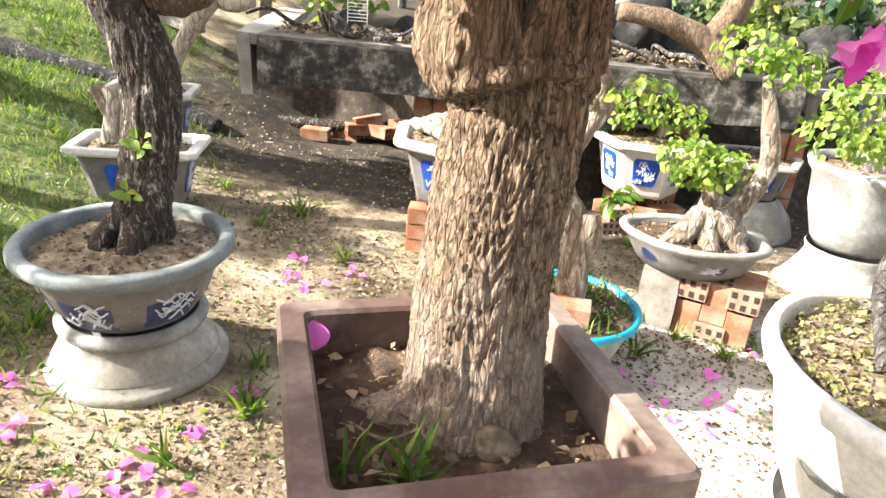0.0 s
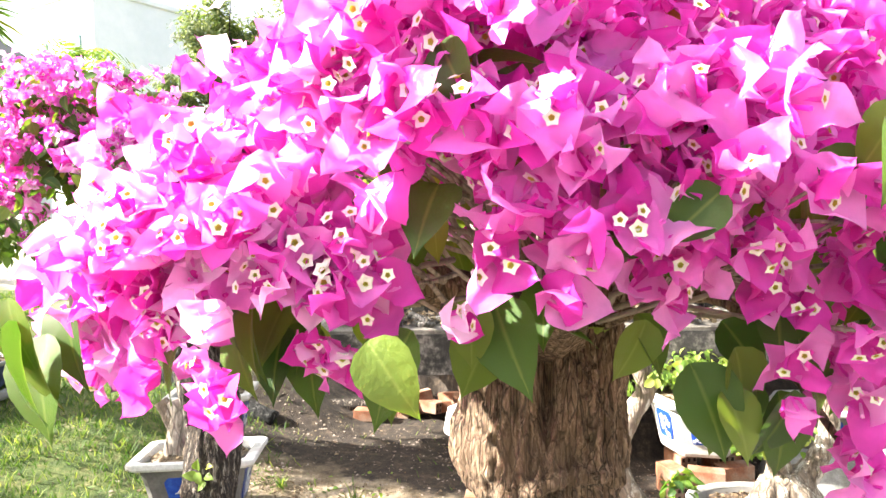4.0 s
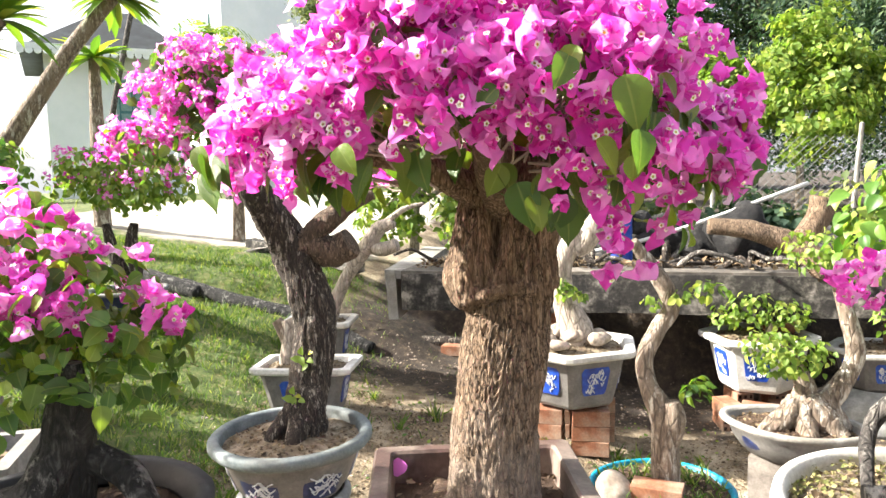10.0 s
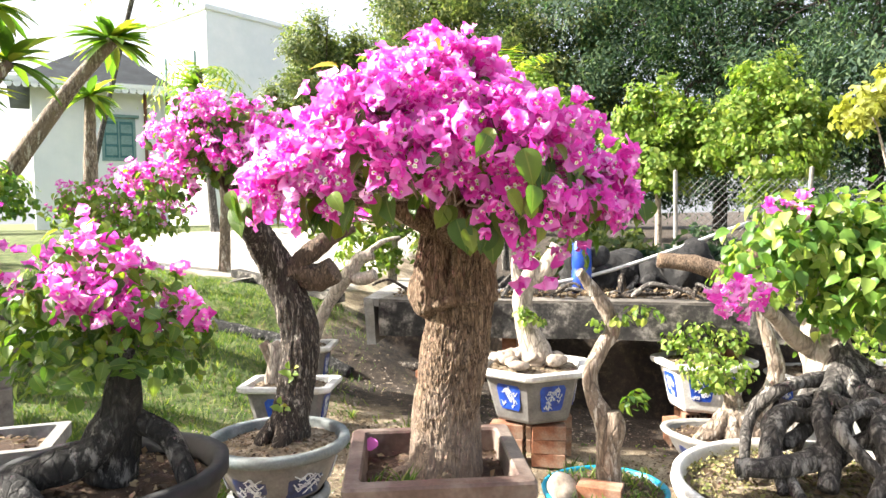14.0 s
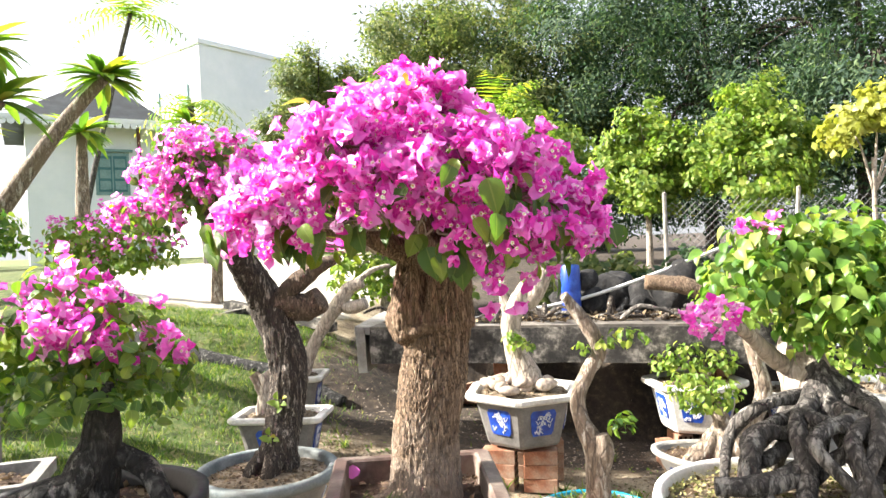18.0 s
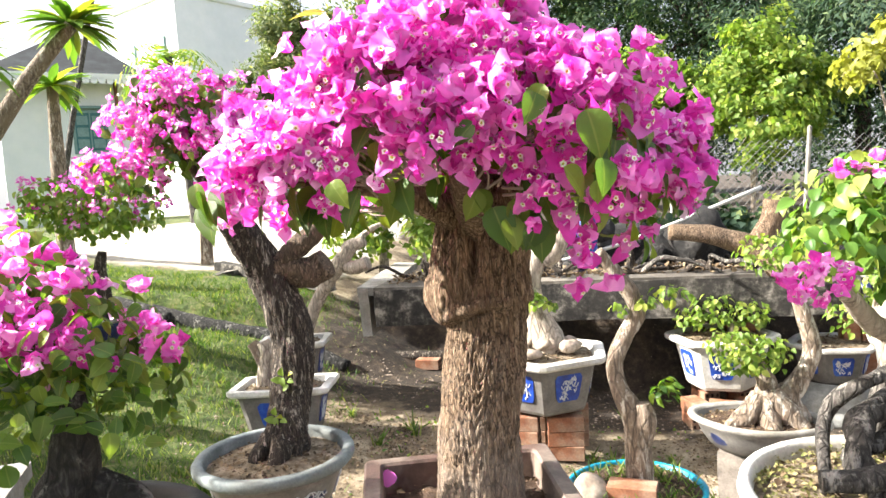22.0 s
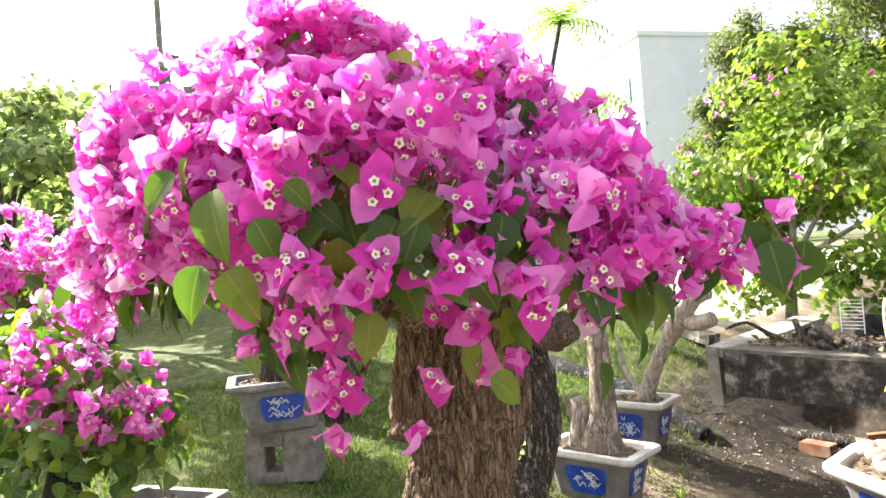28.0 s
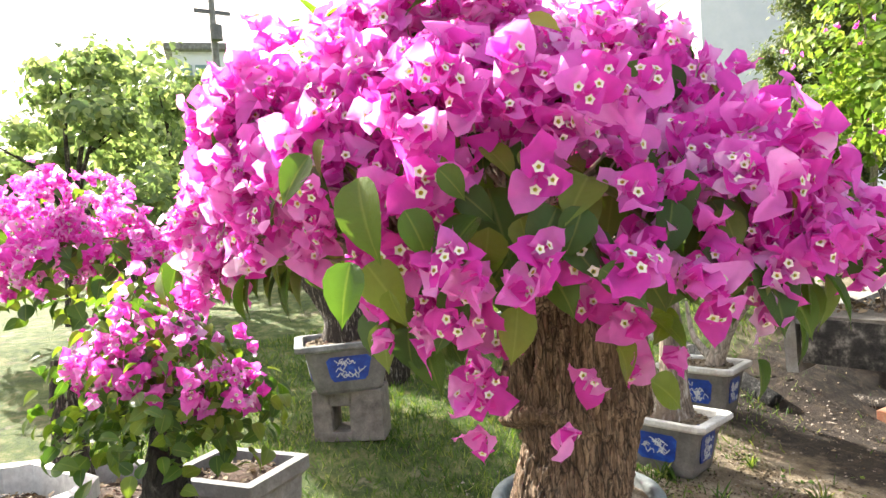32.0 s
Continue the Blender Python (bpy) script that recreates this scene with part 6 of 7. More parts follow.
deb = scatter("debris", SMALL_T, np.stack([sx_, sy_, 0.805 + 0.03 * sd.random(n_) ** 2], 1), sd.normal(size=(n_, 3)) * 0.5 + [0, 0, 1], 0.01 + 0.05 * sd.random(n_) ** 3, sd.uniform(0, 6.28, n_), STRAW, None, "brown dry leaves and bark bits on the slab")
deb["category"] = "litter"
pp = thing("plastic_pipe", (0, 0, 0), "long pale plastic pipe lying over the debris", "pipe")
limb("pipe", [(-0.35, 4.3, 0.8, 0.014), (0.6, 4.4, 0.95, 0.014), (1.7, 4.6, 1.32, 0.014)], PIPE, pp, 12, 8, 0.0)
br = thing("driftwood_branch", (0, 0, 0), "thick brown cut branch resting across the slab", "branch")
limbs("branch", [[(1.0, 4.0, 1.08, 0.05), (1.25, 4.0, 1.05, 0.06), (1.5, 4.02, 0.95, 0.075), (1.68, 3.98, 0.8, 0.08)], [(1.5, 4.02, 0.95, 0.06), (1.62, 4.05, 1.1, 0.07), (1.66, 4.06, 1.24, 0.075)]], BARK, br, 20, 12, 0.15, 2)
bl = thing("blue_post", (0.48, 4.4, 0.78), "faded blue plastic drum behind the slab", "drum")
part("drum", lathe([(0.07, 0), (0.075, 0.02), (0.075, 0.2), (0.07, 0.21), (0.075, 0.23), (0.072, 0.4), (0.06, 0.42)], 24), BLUE, bl, "", True)
sg = thing("wire_rack", (-0.55, 4.7, 0.82), "small white wire rack among the debris", "rack")
bm = bmesh.new()
for k in range(9):
    box(bm, 0.13, 0.004, 0.004, pose(0, 0, 0.02 + 0.022 * k))
for k in (-1, 1):
    box(bm, 0.005, 0.005, 0.22, pose(0.065 * k, 0, 0.1))
part("frame", bm, PIPE, sg)

# ---- pots at the eastern side ----
UX, UY = 2.22, 3.3
uz = gz(UX, UY) - 0.01
ust = thing("pot_stand", (UX, UY, uz), "squat pale cement stand in the sun", "stand", "pot stands")
part("base", lathe([(0.295, 0), (0.31, 0.01), (0.31, 0.035), (0.285, 0.05)], 40), CONCRETE_PALE, ust, "", True)
part("neck", lathe([(0.29, 0.045), (0.25, 0.09), (0.215, 0.15), (0.2, 0.2), (0.212, 0.235), (0.205, 0.242)], 40), CONCRETE_PALE, ust, "", True)
urn = thing("bonsai_pot", (UX, UY, uz + 0.24), "grey cement urn with everted rim on a stand", "pot", "bonsai pots")
part("body", lathe([(0.17, 0), (0.2, 0.04), (0.25, 0.2), (0.27, 0.36), (0.3, 0.4), (0.31, 0.43), (0.27, 0.44), (0.25, 0.4)], 40), POT_GREY, urn, "", True)
soil_disc(0.25, 0.39, urn, POTSAND, seed=6)
utree = thing("bonsai_tree", (UX, UY, uz + 0.62), "small bonsai with grey roots in a cement urn", "tree")
limbs("trunk", [[(0, 0, 0, 0.07), (0.02, 0, 0.12, 0.05), (-0.05, 0, 0.3, 0.035), (0.02, 0, 0.45, 0.02)]], BARK_GREY, utree)
bush(utree, (UX, UY, uz + 0.62), [(UX - 0.15, UY, uz + 1.0, 0.2), (UX + 0.1, UY, uz + 1.1, 0.2), (UX + 0.3, UY, uz + 1.0, 0.18)], 40, 700, (0.03, 0.05), (0.6, 0.8), 61, LEAF_BRIGHT)
VX, VY = 1.98, 4.1
vz = gz(VX, VY) - 0.01
vst = thing("pot_stand", (VX, VY, vz), "low dome-shaped cement stand", "stand", "pot stands")
part("dome", lathe([(0.3, 0), (0.31, 0.03), (0.3, 0.06), (0.27, 0.14), (0.2, 0.22), (0.17, 0.24)], 40), POT_GREY, vst, "", True)
panel_pot("bonsai_pot", (VX, VY, vz + 0.24), 0.5, 0.24, POT_SLATE, POT_WHITE, BLUE, "white pot with blue panels on a domed stand", 30, 6)

panel_pot("bonsai_pot", (2.62, 4.62, gz(2.62, 4.62) - 0.01), 0.7, 0.3, POT_SLATE, POT_GREY, BLUE_DARK, "long slate planter with dark blue panels on the terrace", 8, 4, ratio=0.5)

# ---- western side ----
KX, KY = -2.45, 1.82
kz = gz(KX, KY) - 0.01
blk = thing("cement_block_pier", (KX, KY, kz), "rough grey cement block pier with square hole", "block", "", 48)
blk.matrix_basis = blk.matrix_basis @ Matrix.Diagonal((0.85, 1, 0.95, 1))
bm = bmesh.new()
for sx, sz, px_, pz_ in ((0.13, 0.3, -0.16, 0.15), (0.22, 0.3, 0.13, 0.15), (0.17, 0.09, -0.04, 0.255), (0.17, 0.06, -0.04, 0.03)):
    box(bm, sx, 0.2, sz, pose(px_, 0, pz_), 0.006)
part("block", bm, BLOCK, blk)
panel_pot("bonsai_pot", (KX, KY, kz + 0.284), 0.56, 0.28, POT_SLATE, POT_GREY, BLUE, "rectangular pot with cobalt blue panels on a block", 66, 4, ratio=0.8)
kt = thing("bonsai_tree", (KX, KY, kz + 0.545), "stout dark-trunked bonsai on a cement block", "tree")
limb("trunk", [(0, 0, -0.02, 0.13), (0, 0, 0.15, 0.12), (-0.1, -0.06, 0.36, 0.12), (-0.28, -0.16, 0.6, 0.12), (-0.42, -0.22, 0.8, 0.07)], BARK_DARK, kt, 30, 16, 0.16, 0.02, 3)
limbs("branch", [[(-0.2, -0.11, 0.5, 0.06), (-0.24, -0.12, 0.72, 0.05), (-0.3, -0.12, 0.95, 0.02)], [(-0.4, -0.2, 0.75, 0.05), (-0.55, -0.3, 0.95, 0.025)]], BARK_DARK, kt, 14, 9, 0.16)
bush(kt, (KX, KY, kz + 0.545), [(KX - 0.5, KY - 0.25, 1.78, 0.26), (KX - 0.32, KY - 0.16, 1.80, 0.18), (KX - 0.4, KY - 0.32, 1.74, 0.22), (KX - 0.66, KY - 0.34, 1.72, 0.22)], 24, 1100, (0.035, 0.06), (0.7, 0.9), 71, LEAF, 0.6)

CX2, CY2 = -3.02, 3.7
cs = thing('pot_stand', (CX2, CY2, gz(CX2, CY2) - 0.01), 'low grey cement disc under a dark pot', 'stand', 'pot stands')
part('disc', lathe([(0.24, 0), (0.24, 0.04), (0.2, 0.05)], 32), POT_GREY, cs, '', True)
cz2 = gz(CX2, CY2) + 0.035
cp = thing("bonsai_pot", (CX2, CY2, cz2), "shallow round dark blue pot standing on the grass", "pot", "bonsai pots")
part("body", lathe([(0.16, 0), (0.18, 0.02), (0.24, 0.12), (0.27, 0.16), (0.275, 0.18), (0.25, 0.18), (0.23, 0.14)], 40), BLUE_DARK, cp, "", True)
part("rim", lathe([(0.262, 0.155), (0.285, 0.172), (0.285, 0.188), (0.25, 0.188), (0.24, 0.17)], 40), POT_GREY, cp, "", True)
soil_disc(0.24, 0.155, cp, POTSOIL, seed=9)
ct = thing("bougainvillea_tree", (CX2, CY2, cz2 + 0.16), "bougainvillea with twin dark trunks and pink-tipped crown", "tree", "bougainvillea trees")
limbs("trunk", [[(0, 0, 0, 0.06), (-0.03, 0, 0.15, 0.05), (-0.1, 0, 0.3, 0.045), (-0.14, 0, 0.5, 0.03)], [(0.05, 0, 0, 0.05), (0.09, 0, 0.15, 0.045), (0.06, 0, 0.32, 0.05), (0.1, 0, 0.5, 0.03)]], BARK_DARK, ct, 18, 10, 0.16)
bush(ct, (CX2, CY2, cz2 + 0.16), [(CX2 + 0.2, CY2 - 0.1, cz2 + 0.9, 0.26), (CX2 - 0.1, CY2, cz2 + 0.95, 0.26), (CX2 + 0.5, CY2 - 0.2, cz2 + 0.95, 0.28), (CX2 - 0.4, CY2, cz2 + 0.98, 0.2), (CX2 - 0.2, CY2 - 0.1, cz2 + 1.1, 0.2), (CX2 + 0.25, CY2 - 0.2, cz2 + 1.12, 0.24)], 240, 1100, (0.04, 0.07), (0.6, 0.8), 72, LEAF_BRIGHT)
GX, GY = -1.25, 0.3
gzz = gz(GX, GY) - 0.01
gp = thing("bonsai_pot", (GX, GY, gzz), "tall pale grey cement pot in shade", "pot", "bonsai pots")
part("body", lathe([(0.16, 0), (0.2, 0.1), (0.24, 0.6), (0.27, 0.68), (0.27, 0.72), (0.23, 0.72), (0.22, 0.66)], 40), POT_GREY, gp, "", True)
soil_disc(0.225, 0.66, gp, POTSOIL, seed=1)
gt = thing("bougainvillea_tree", (GX, GY, gzz + 0.66), "shaded bougainvillea with dense purple-magenta crown", "tree", "bougainvillea trees")
limb("trunk", [(0, 0, 0, 0.06), (0.02, 0, 0.2, 0.05), (0, 0, 0.45, 0.03)], BARK_DARK, gt, 16, 10, 0.15)
bush(gt, (GX, GY, gzz + 0.66), [(GX, GY, 1.5, 0.28), (GX - 0.2, GY, 1.42, 0.26), (GX + 0.15, GY + 0.1, 1.4, 0.24)], 420, 260, (0.04, 0.07), (0.8, 1.0), 73)
HX, HY = -0.9, 0.12
hp = thing("bonsai_pot", (HX, HY, gz(HX, HY)), "whitewashed rectangular cement planter beside a bougainvillea", "pot", "bonsai pots", 20)
part("body", square_lathe([(0.15, 0), (0.16, 0.5), (0.185, 0.84), (0.21, 0.87), (0.21, 0.91), (0.17, 0.91), (0.16, 0.84)], 0.01, 0.7, 0.3), POT_WHITE, hp)
soil_disc(0.14, 0.85, hp, POTSOIL, 1, 0.7, 3)
JX, JY = -1.12, 0.73
jp = thing("bonsai_pot", (JX, JY, gz(JX, JY)), "pale rectangular pot with brown soil and fallen petals", "pot", "bonsai pots", 30)
part("body", square_lathe([(0.12, 0), (0.13, 0.3), (0.16, 0.66), (0.18, 0.68), (0.18, 0.72), (0.145, 0.72), (0.14, 0.67)], 0.01, 0.8), POT_GREY, jp)
soil_disc(0.15, 0.685, jp, POTSOIL, 1, 0.8, 3)


# ---- house ----
HC, HT = Vector((-13.2, 18.0, 0)), 44.0
house = thing("house", (HC.x, HC.y, gz(HC.x, HC.y) - 0.05), "white plastered house with grey sheet roof and scalloped eave", "house", "", HT)
hb = bmesh.new()
box(hb, 3.65, 4.0, 4.25, pose(-1.2, 2.0, 2.12))
part("wall", hb, WALL_WHITE, house)
hb = bmesh.new()
vs = [hb.verts.new(p) for p in ((-3.6, -0.75, 4.2), (1.0, -0.75, 4.2), (1.0, 4.75, 4.2), (-3.6, 4.75, 4.2), (-1.3, 1.9, 5.9), (-0.5, 1.9, 5.9))]
for f in ((0, 1, 5, 4), (1, 2, 5), (2, 3, 4, 5), (3, 0, 4), (3, 2, 1, 0)):
    hb.faces.new([vs[i] for i in f])
part("roof", hb, ROOF, house)
hb = bmesh.new()
for k in range(23):
    bmesh.ops.create_cone(hb, cap_ends=True, segments=8, radius1=0.1, radius2=0.1, depth=0.04, matrix=pose(-3.55 + 0.21 * k, -0.78, 4.12, 90, 0, 0))
box(hb, 4.65, 0.04, 0.16, pose(-1.3, -0.78, 4.24))
part("eave_trim", hb, WALL_WHITE, house, "scalloped white eave board")
win = part("window", box(bmesh.new(), 0.95, 0.06, 1.3, pose(-0.75, -0.01, 2.75)), TEAL_FRAME, house, "pale teal window frame")
for sx in (-0.21, 0.21):
    part("shutter", box(bmesh.new(), 0.38, 0.05, 1.1, pose(-0.75 + sx, -0.03, 2.75)), SHUTTER, win)
    for k in range(3):
        part("pane", box(bmesh.new(), 0.3, 0.05, 0.26, pose(-0.75 + sx, -0.04, 2.4 + 0.34 * k)), TEAL_FRAME, win)
part("sill", box(bmesh.new(), 1.15, 0.16, 0.08, pose(-0.75, -0.05, 3.46)), TEAL_FRAME, win)
part("downpipe", lathe([(0.05, 0), (0.05, 4.2)], 10), RUST, house).matrix_basis = pose(0.02, -0.07, 0)

house2 = thing("house", (-28.5, 9.6, gz(-28.5, 9.6)), "distant two-storey house half hidden by trees", "house", "", 72)
part("wall", box(bmesh.new(), 2.6, 3, 7.8, pose(0, 0, 3.9)), WALL_WHITE, house2)
part("roof", box(bmesh.new(), 3.2, 3.6, 0.3, pose(0, 0, 7.8), 0.05), POT_GREY, house2)
for k in range(3):
    part("window", box(bmesh.new(), 0.42, 0.1, 1.4, pose(-0.8 + 0.55 * k, -1.53, 6.4)), TEAL_FRAME, house2)
pole = thing("utility_pole", (-21.7, 7.7, gz(-21.7, 7.7) - 0.05), "grey utility pole with crossarm and wires", "pole")
part("post", lathe([(0.14, 0), (0.09, 10.5), (0.0, 10.52)], 10), POT_GREY, pole)
part("crossarm", box(bmesh.new(), 0.1, 1.2, 0.12, pose(0, 0, 7.6)), STEEL, pole)
part("transformer", lathe([(0.0, 6.6), (0.2, 6.62), (0.2, 7.1), (0.0, 7.15)], 12), STEEL, pole).matrix_basis = pose(0.25, 0, 0)
far_wall = thing("building", (-17.5, 30, 1.1), "pale distant building behind the trees", "building", "", -25)
part("wall", box(bmesh.new(), 5, 5, 9.6, pose(0, 0, 4.8)), WALL_WHITE, far_wall)
part("parapet", box(bmesh.new(), 5.2, 5.2, 0.25, pose(0, 0, 9.7), 0.04), WALL_WHITE, far_wall)
for k in range(2):
    part("window", box(bmesh.new(), 0.8, 0.1, 1.1, pose(-1.2 + 2.4 * k, -2.53, 7.4)), TEAL_FRAME, far_wall)


# ---- trees ----
def tree(name, at, label, trunk, crowns, mat, bark, leaves, leaf, seed, template=None, group="background trees", trunk_r=0.1, shell=0.35, hang=0.0):
    """A tapered trunk with limbs to each mass of its crown."""
    rg = np.random.default_rng(seed)
    t = thing(name, at, label, "tree", group)
    top = Vector(trunk)
    limb("trunk", [(0, 0, -0.1, trunk_r), (top.x * 0.3 + 0.1 * trunk_r, top.y * 0.3, top.z * 0.35, trunk_r * 0.85), (top.x * 0.6, top.y * 0.6, top.z * 0.7, trunk_r * 0.7), (*top, trunk_r * 0.5)], bark, t, 20, 10, 0.1)
    many = []
    for c in crowns:
        mid = top.lerp(Vector(c[:3]), 0.5) + Vector((0, 0, 0.1 * c[3]))
        many.append([(*(top * 0.75), trunk_r * 0.5), (*mid, trunk_r * 0.28), (*c[:3], trunk_r * 0.1)])
        for q in range(2):
            d = Vector(unit_dirs(rg, 1)[0]) * c[3] * 0.8
            many.append([(*mid, trunk_r * 0.2), (*(Vector(c[:3]) + d * 0.5), trunk_r * 0.1), (*(Vector(c[:3]) + d), trunk_r * 0.04)])
    limbs("branch", many, bark, t, 8, 6, 0.1, seed)
    w = np.array([c[3] ** 2.2 for c in crowns])
    k = rg.choice(len(crowns), leaves, p=w / w.sum())
    # leaves gather in clumps, so that gaps stay open between them
    clumps = 26
    cd = unit_dirs(rg, len(crowns) * clumps).reshape(len(crowns), clumps, 3) * rg.uniform(shell, 1.0, (len(crowns), clumps, 1))
    j = rg.integers(clumps, size=leaves)
    C = np.array([c[:3] for c in crowns])[k]
    R = np.array([c[3] for c in crowns])[k][:, None]
    p = C + R * (cd[k, j] + rg.normal(size=(leaves, 3)) * 0.125) * [1, 1, 0.85]
    p[:, 2] -= hang * rg.uniform(0, 1, leaves)
    nrm = cd[k, j] * 1.1 + rg.normal(size=(leaves, 3)) * 0.42 + [0, 0, 0.4]
    scatter("crown", template or QUAD_T, p, nrm, rg.uniform(*leaf, leaves), rg.uniform(-1.5, 1.5, leaves), mat, t, "")
    return t


def on_ground(x, y):
    return (x, y, gz(x, y) - 0.02)


# tall dark trees along the far side
for k, (x, y, h, r) in enumerate(((-8.6, 21.5, 7.2, 1.9), (-5.6, 22.5, 9.4, 2.6), (-2.6, 24, 10.0, 3.2), (0.8, 24, 11, 3.6), (4.2, 22, 12, 3.8), (8.2, 21, 12, 3.8), (12.2, 20.5, 8.0, 3.0), (16, 20, 5.2, 2.4))):
    tree("tall_tree", on_ground(x, y), "tall dark feathery evergreen tree in the distance", (0, 0, h * 0.5),
         [(0, 0, h * 0.8, r), (r * 0.7, 0, h * 0.55, r * 0.9), (-r * 0.7, 0.4, h * 0.55, r * 0.85), (0.3, -r * 0.4, h * 0.35, r * 0.8), (r * 0.4, -0.5, h * 0.2, r * 0.7), (-r * 0.5, -0.5, h * 0.2, r * 0.6)],
         LEAF_FAR if k > 2 else LEAF_OLIVE, BARK_DARK, 46000, (0.1, 0.26), 100 + k, NEEDLE_T, "tall dark trees", 0.22, 0.3, 0.3)
# bright green garden trees
for k, (x, y, h, r) in enumerate(((2.9, 10.2, 2.7, 1.0), (1.5, 10.6, 2.6, 0.8), (-0.6, 12.5, 3.0, 1.1), (-3.0, 13, 3.0, 1.2))):
    tree("garden_tree", on_ground(x, y), "bright yellow-green garden tree with open crown", (0, 0, h * 0.5),
         [(0, 0, h * 0.85, r * 0.8), (r * 0.6, 0, h * 0.65, r * 0.75), (-r * 0.6, 0, h * 0.62, r * 0.7), (0, -r * 0.4, h * 0.5, r * 0.75)],
         LEAF_BRIGHT, BARK_PALE, 9500, (0.06, 0.125), 120 + k, SMALL_T, "bright garden trees", 0.06)
tree("garden_tree", on_ground(3.75, 7.7), "slender tree with flat golden-yellow crown", (0, 0, 1.6), [(0.1, 0, 2.15, 0.42), (0.5, 0, 2.3, 0.42), (-0.3, 0, 1.95, 0.32), (0.8, 0.2, 2.1, 0.4)], LEAF_GOLD, BARK_PALE, 2600, (0.06, 0.13), 130, SMALL_T, "bright garden trees", 0.035)
# frangipani-like trees to the north-west
ft = tree("garden_tree", on_ground(-1.65, 6.3), "slender garden tree with yellow-green leaves and few pink bracts", (0.1, 0, 1.0), [(0.2, 0, 1.75, 0.75), (0.8, -0.2, 1.5, 0.7), (-0.5, 0.1, 1.6, 0.7), (1.3, 0, 1.1, 0.55), (0.2, 0, 2.4, 0.6), (-0.6, 0, 1.1, 0.45), (0.7, -0.3, 0.75, 0.5), (-0.1, -0.2, 0.7, 0.45)], LEAF_BRIGHT, BARK_PALE, 7500, (0.06, 0.11), 133, SMALL_T, "bright garden trees", 0.06)
fr_ = np.random.default_rng(9)
joined_flowers("blossom", np.array([0.2, -0.3, 1.9]) + unit_dirs(fr_, 30) * [0.9, 0.5, 0.5], unit_dirs(fr_, 30), fr_.uniform(0.9, 1.2, 30), ft, 4)
for k, (x, y) in enumerate(((-7.6, 2.2), (-6.8, 1.0), (-9.4, 3.6))):
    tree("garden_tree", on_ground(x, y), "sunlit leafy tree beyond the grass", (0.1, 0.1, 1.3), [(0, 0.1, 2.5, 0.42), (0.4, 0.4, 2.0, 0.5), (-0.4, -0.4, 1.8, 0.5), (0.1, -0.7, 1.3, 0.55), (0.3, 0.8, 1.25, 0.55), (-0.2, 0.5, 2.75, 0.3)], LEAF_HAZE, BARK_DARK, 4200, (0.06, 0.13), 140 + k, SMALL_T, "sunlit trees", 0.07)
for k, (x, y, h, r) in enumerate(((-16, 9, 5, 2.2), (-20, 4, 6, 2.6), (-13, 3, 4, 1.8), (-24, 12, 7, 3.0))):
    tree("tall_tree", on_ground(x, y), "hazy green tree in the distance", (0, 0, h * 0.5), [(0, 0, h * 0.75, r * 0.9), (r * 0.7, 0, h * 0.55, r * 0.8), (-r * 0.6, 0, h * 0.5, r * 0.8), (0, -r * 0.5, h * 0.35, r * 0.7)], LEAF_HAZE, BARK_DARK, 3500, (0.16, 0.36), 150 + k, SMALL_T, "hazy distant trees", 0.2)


def palm(at, lean, h, fronds, length, seed, label, r=0.12, droop=1.0):
    rg = np.random.default_rng(seed)
    t = thing("palm_tree", at, label, "palm", "palm trees")
    top = Vector((lean[0], lean[1], h))
    limb("trunk", [(0, 0, -0.05, r), (lean[0] * 0.35, lean[1] * 0.3, h * 0.35, r * 0.8), (lean[0] * 0.7, lean[1] * 0.7, h * 0.72, r * 0.72), (*top, r * 0.65)], BARK_GREY, t, 24, 10, 0.08)
    for k in range(fronds):
        a, e = 2.4 * k, rg.uniform(0.0, 0.9)
        pts, nrm = [], []
        V, Fc = [], []
        prev = None
        for q in range(13):
            s = q / 12
            reach = length * s
            p = top + Vector((math.cos(a) * reach * math.cos(e * (1 - s)), math.sin(a) * reach * math.cos(e * (1 - s)), length * (0.75 * e * s + 0.25 * s) - droop * length * 0.85 * s * s))
            side = Vector((-math.sin(a), math.cos(a), 0))
            if prev is not None:
                for sd in (-1, 1):
                    w = length * 0.26 * math.sin(math.pi * (0.12 + 0.86 * s))
                    d = (p - prev).normalized()
                    tip = prev + side * sd * w + d * w * 0.7 - Vector((0, 0, w * 0.35))
                    o = len(V)
                    V += [tuple(prev), tuple(prev + d * length * 0.045), tuple(tip)]
                    Fc.append((o, o + 1, o + 2))
            prev = p
        tagged(raw("frond", V, Fc, PALM, t), kind="stuff")
    return t


STRAP_T = blade_template((0.035, 0.1, 0.115, 0.085, 0.03, 0.0), (0, 0.22, 0.5, 0.75, 0.92, 1.0), 0.3, 0.4)


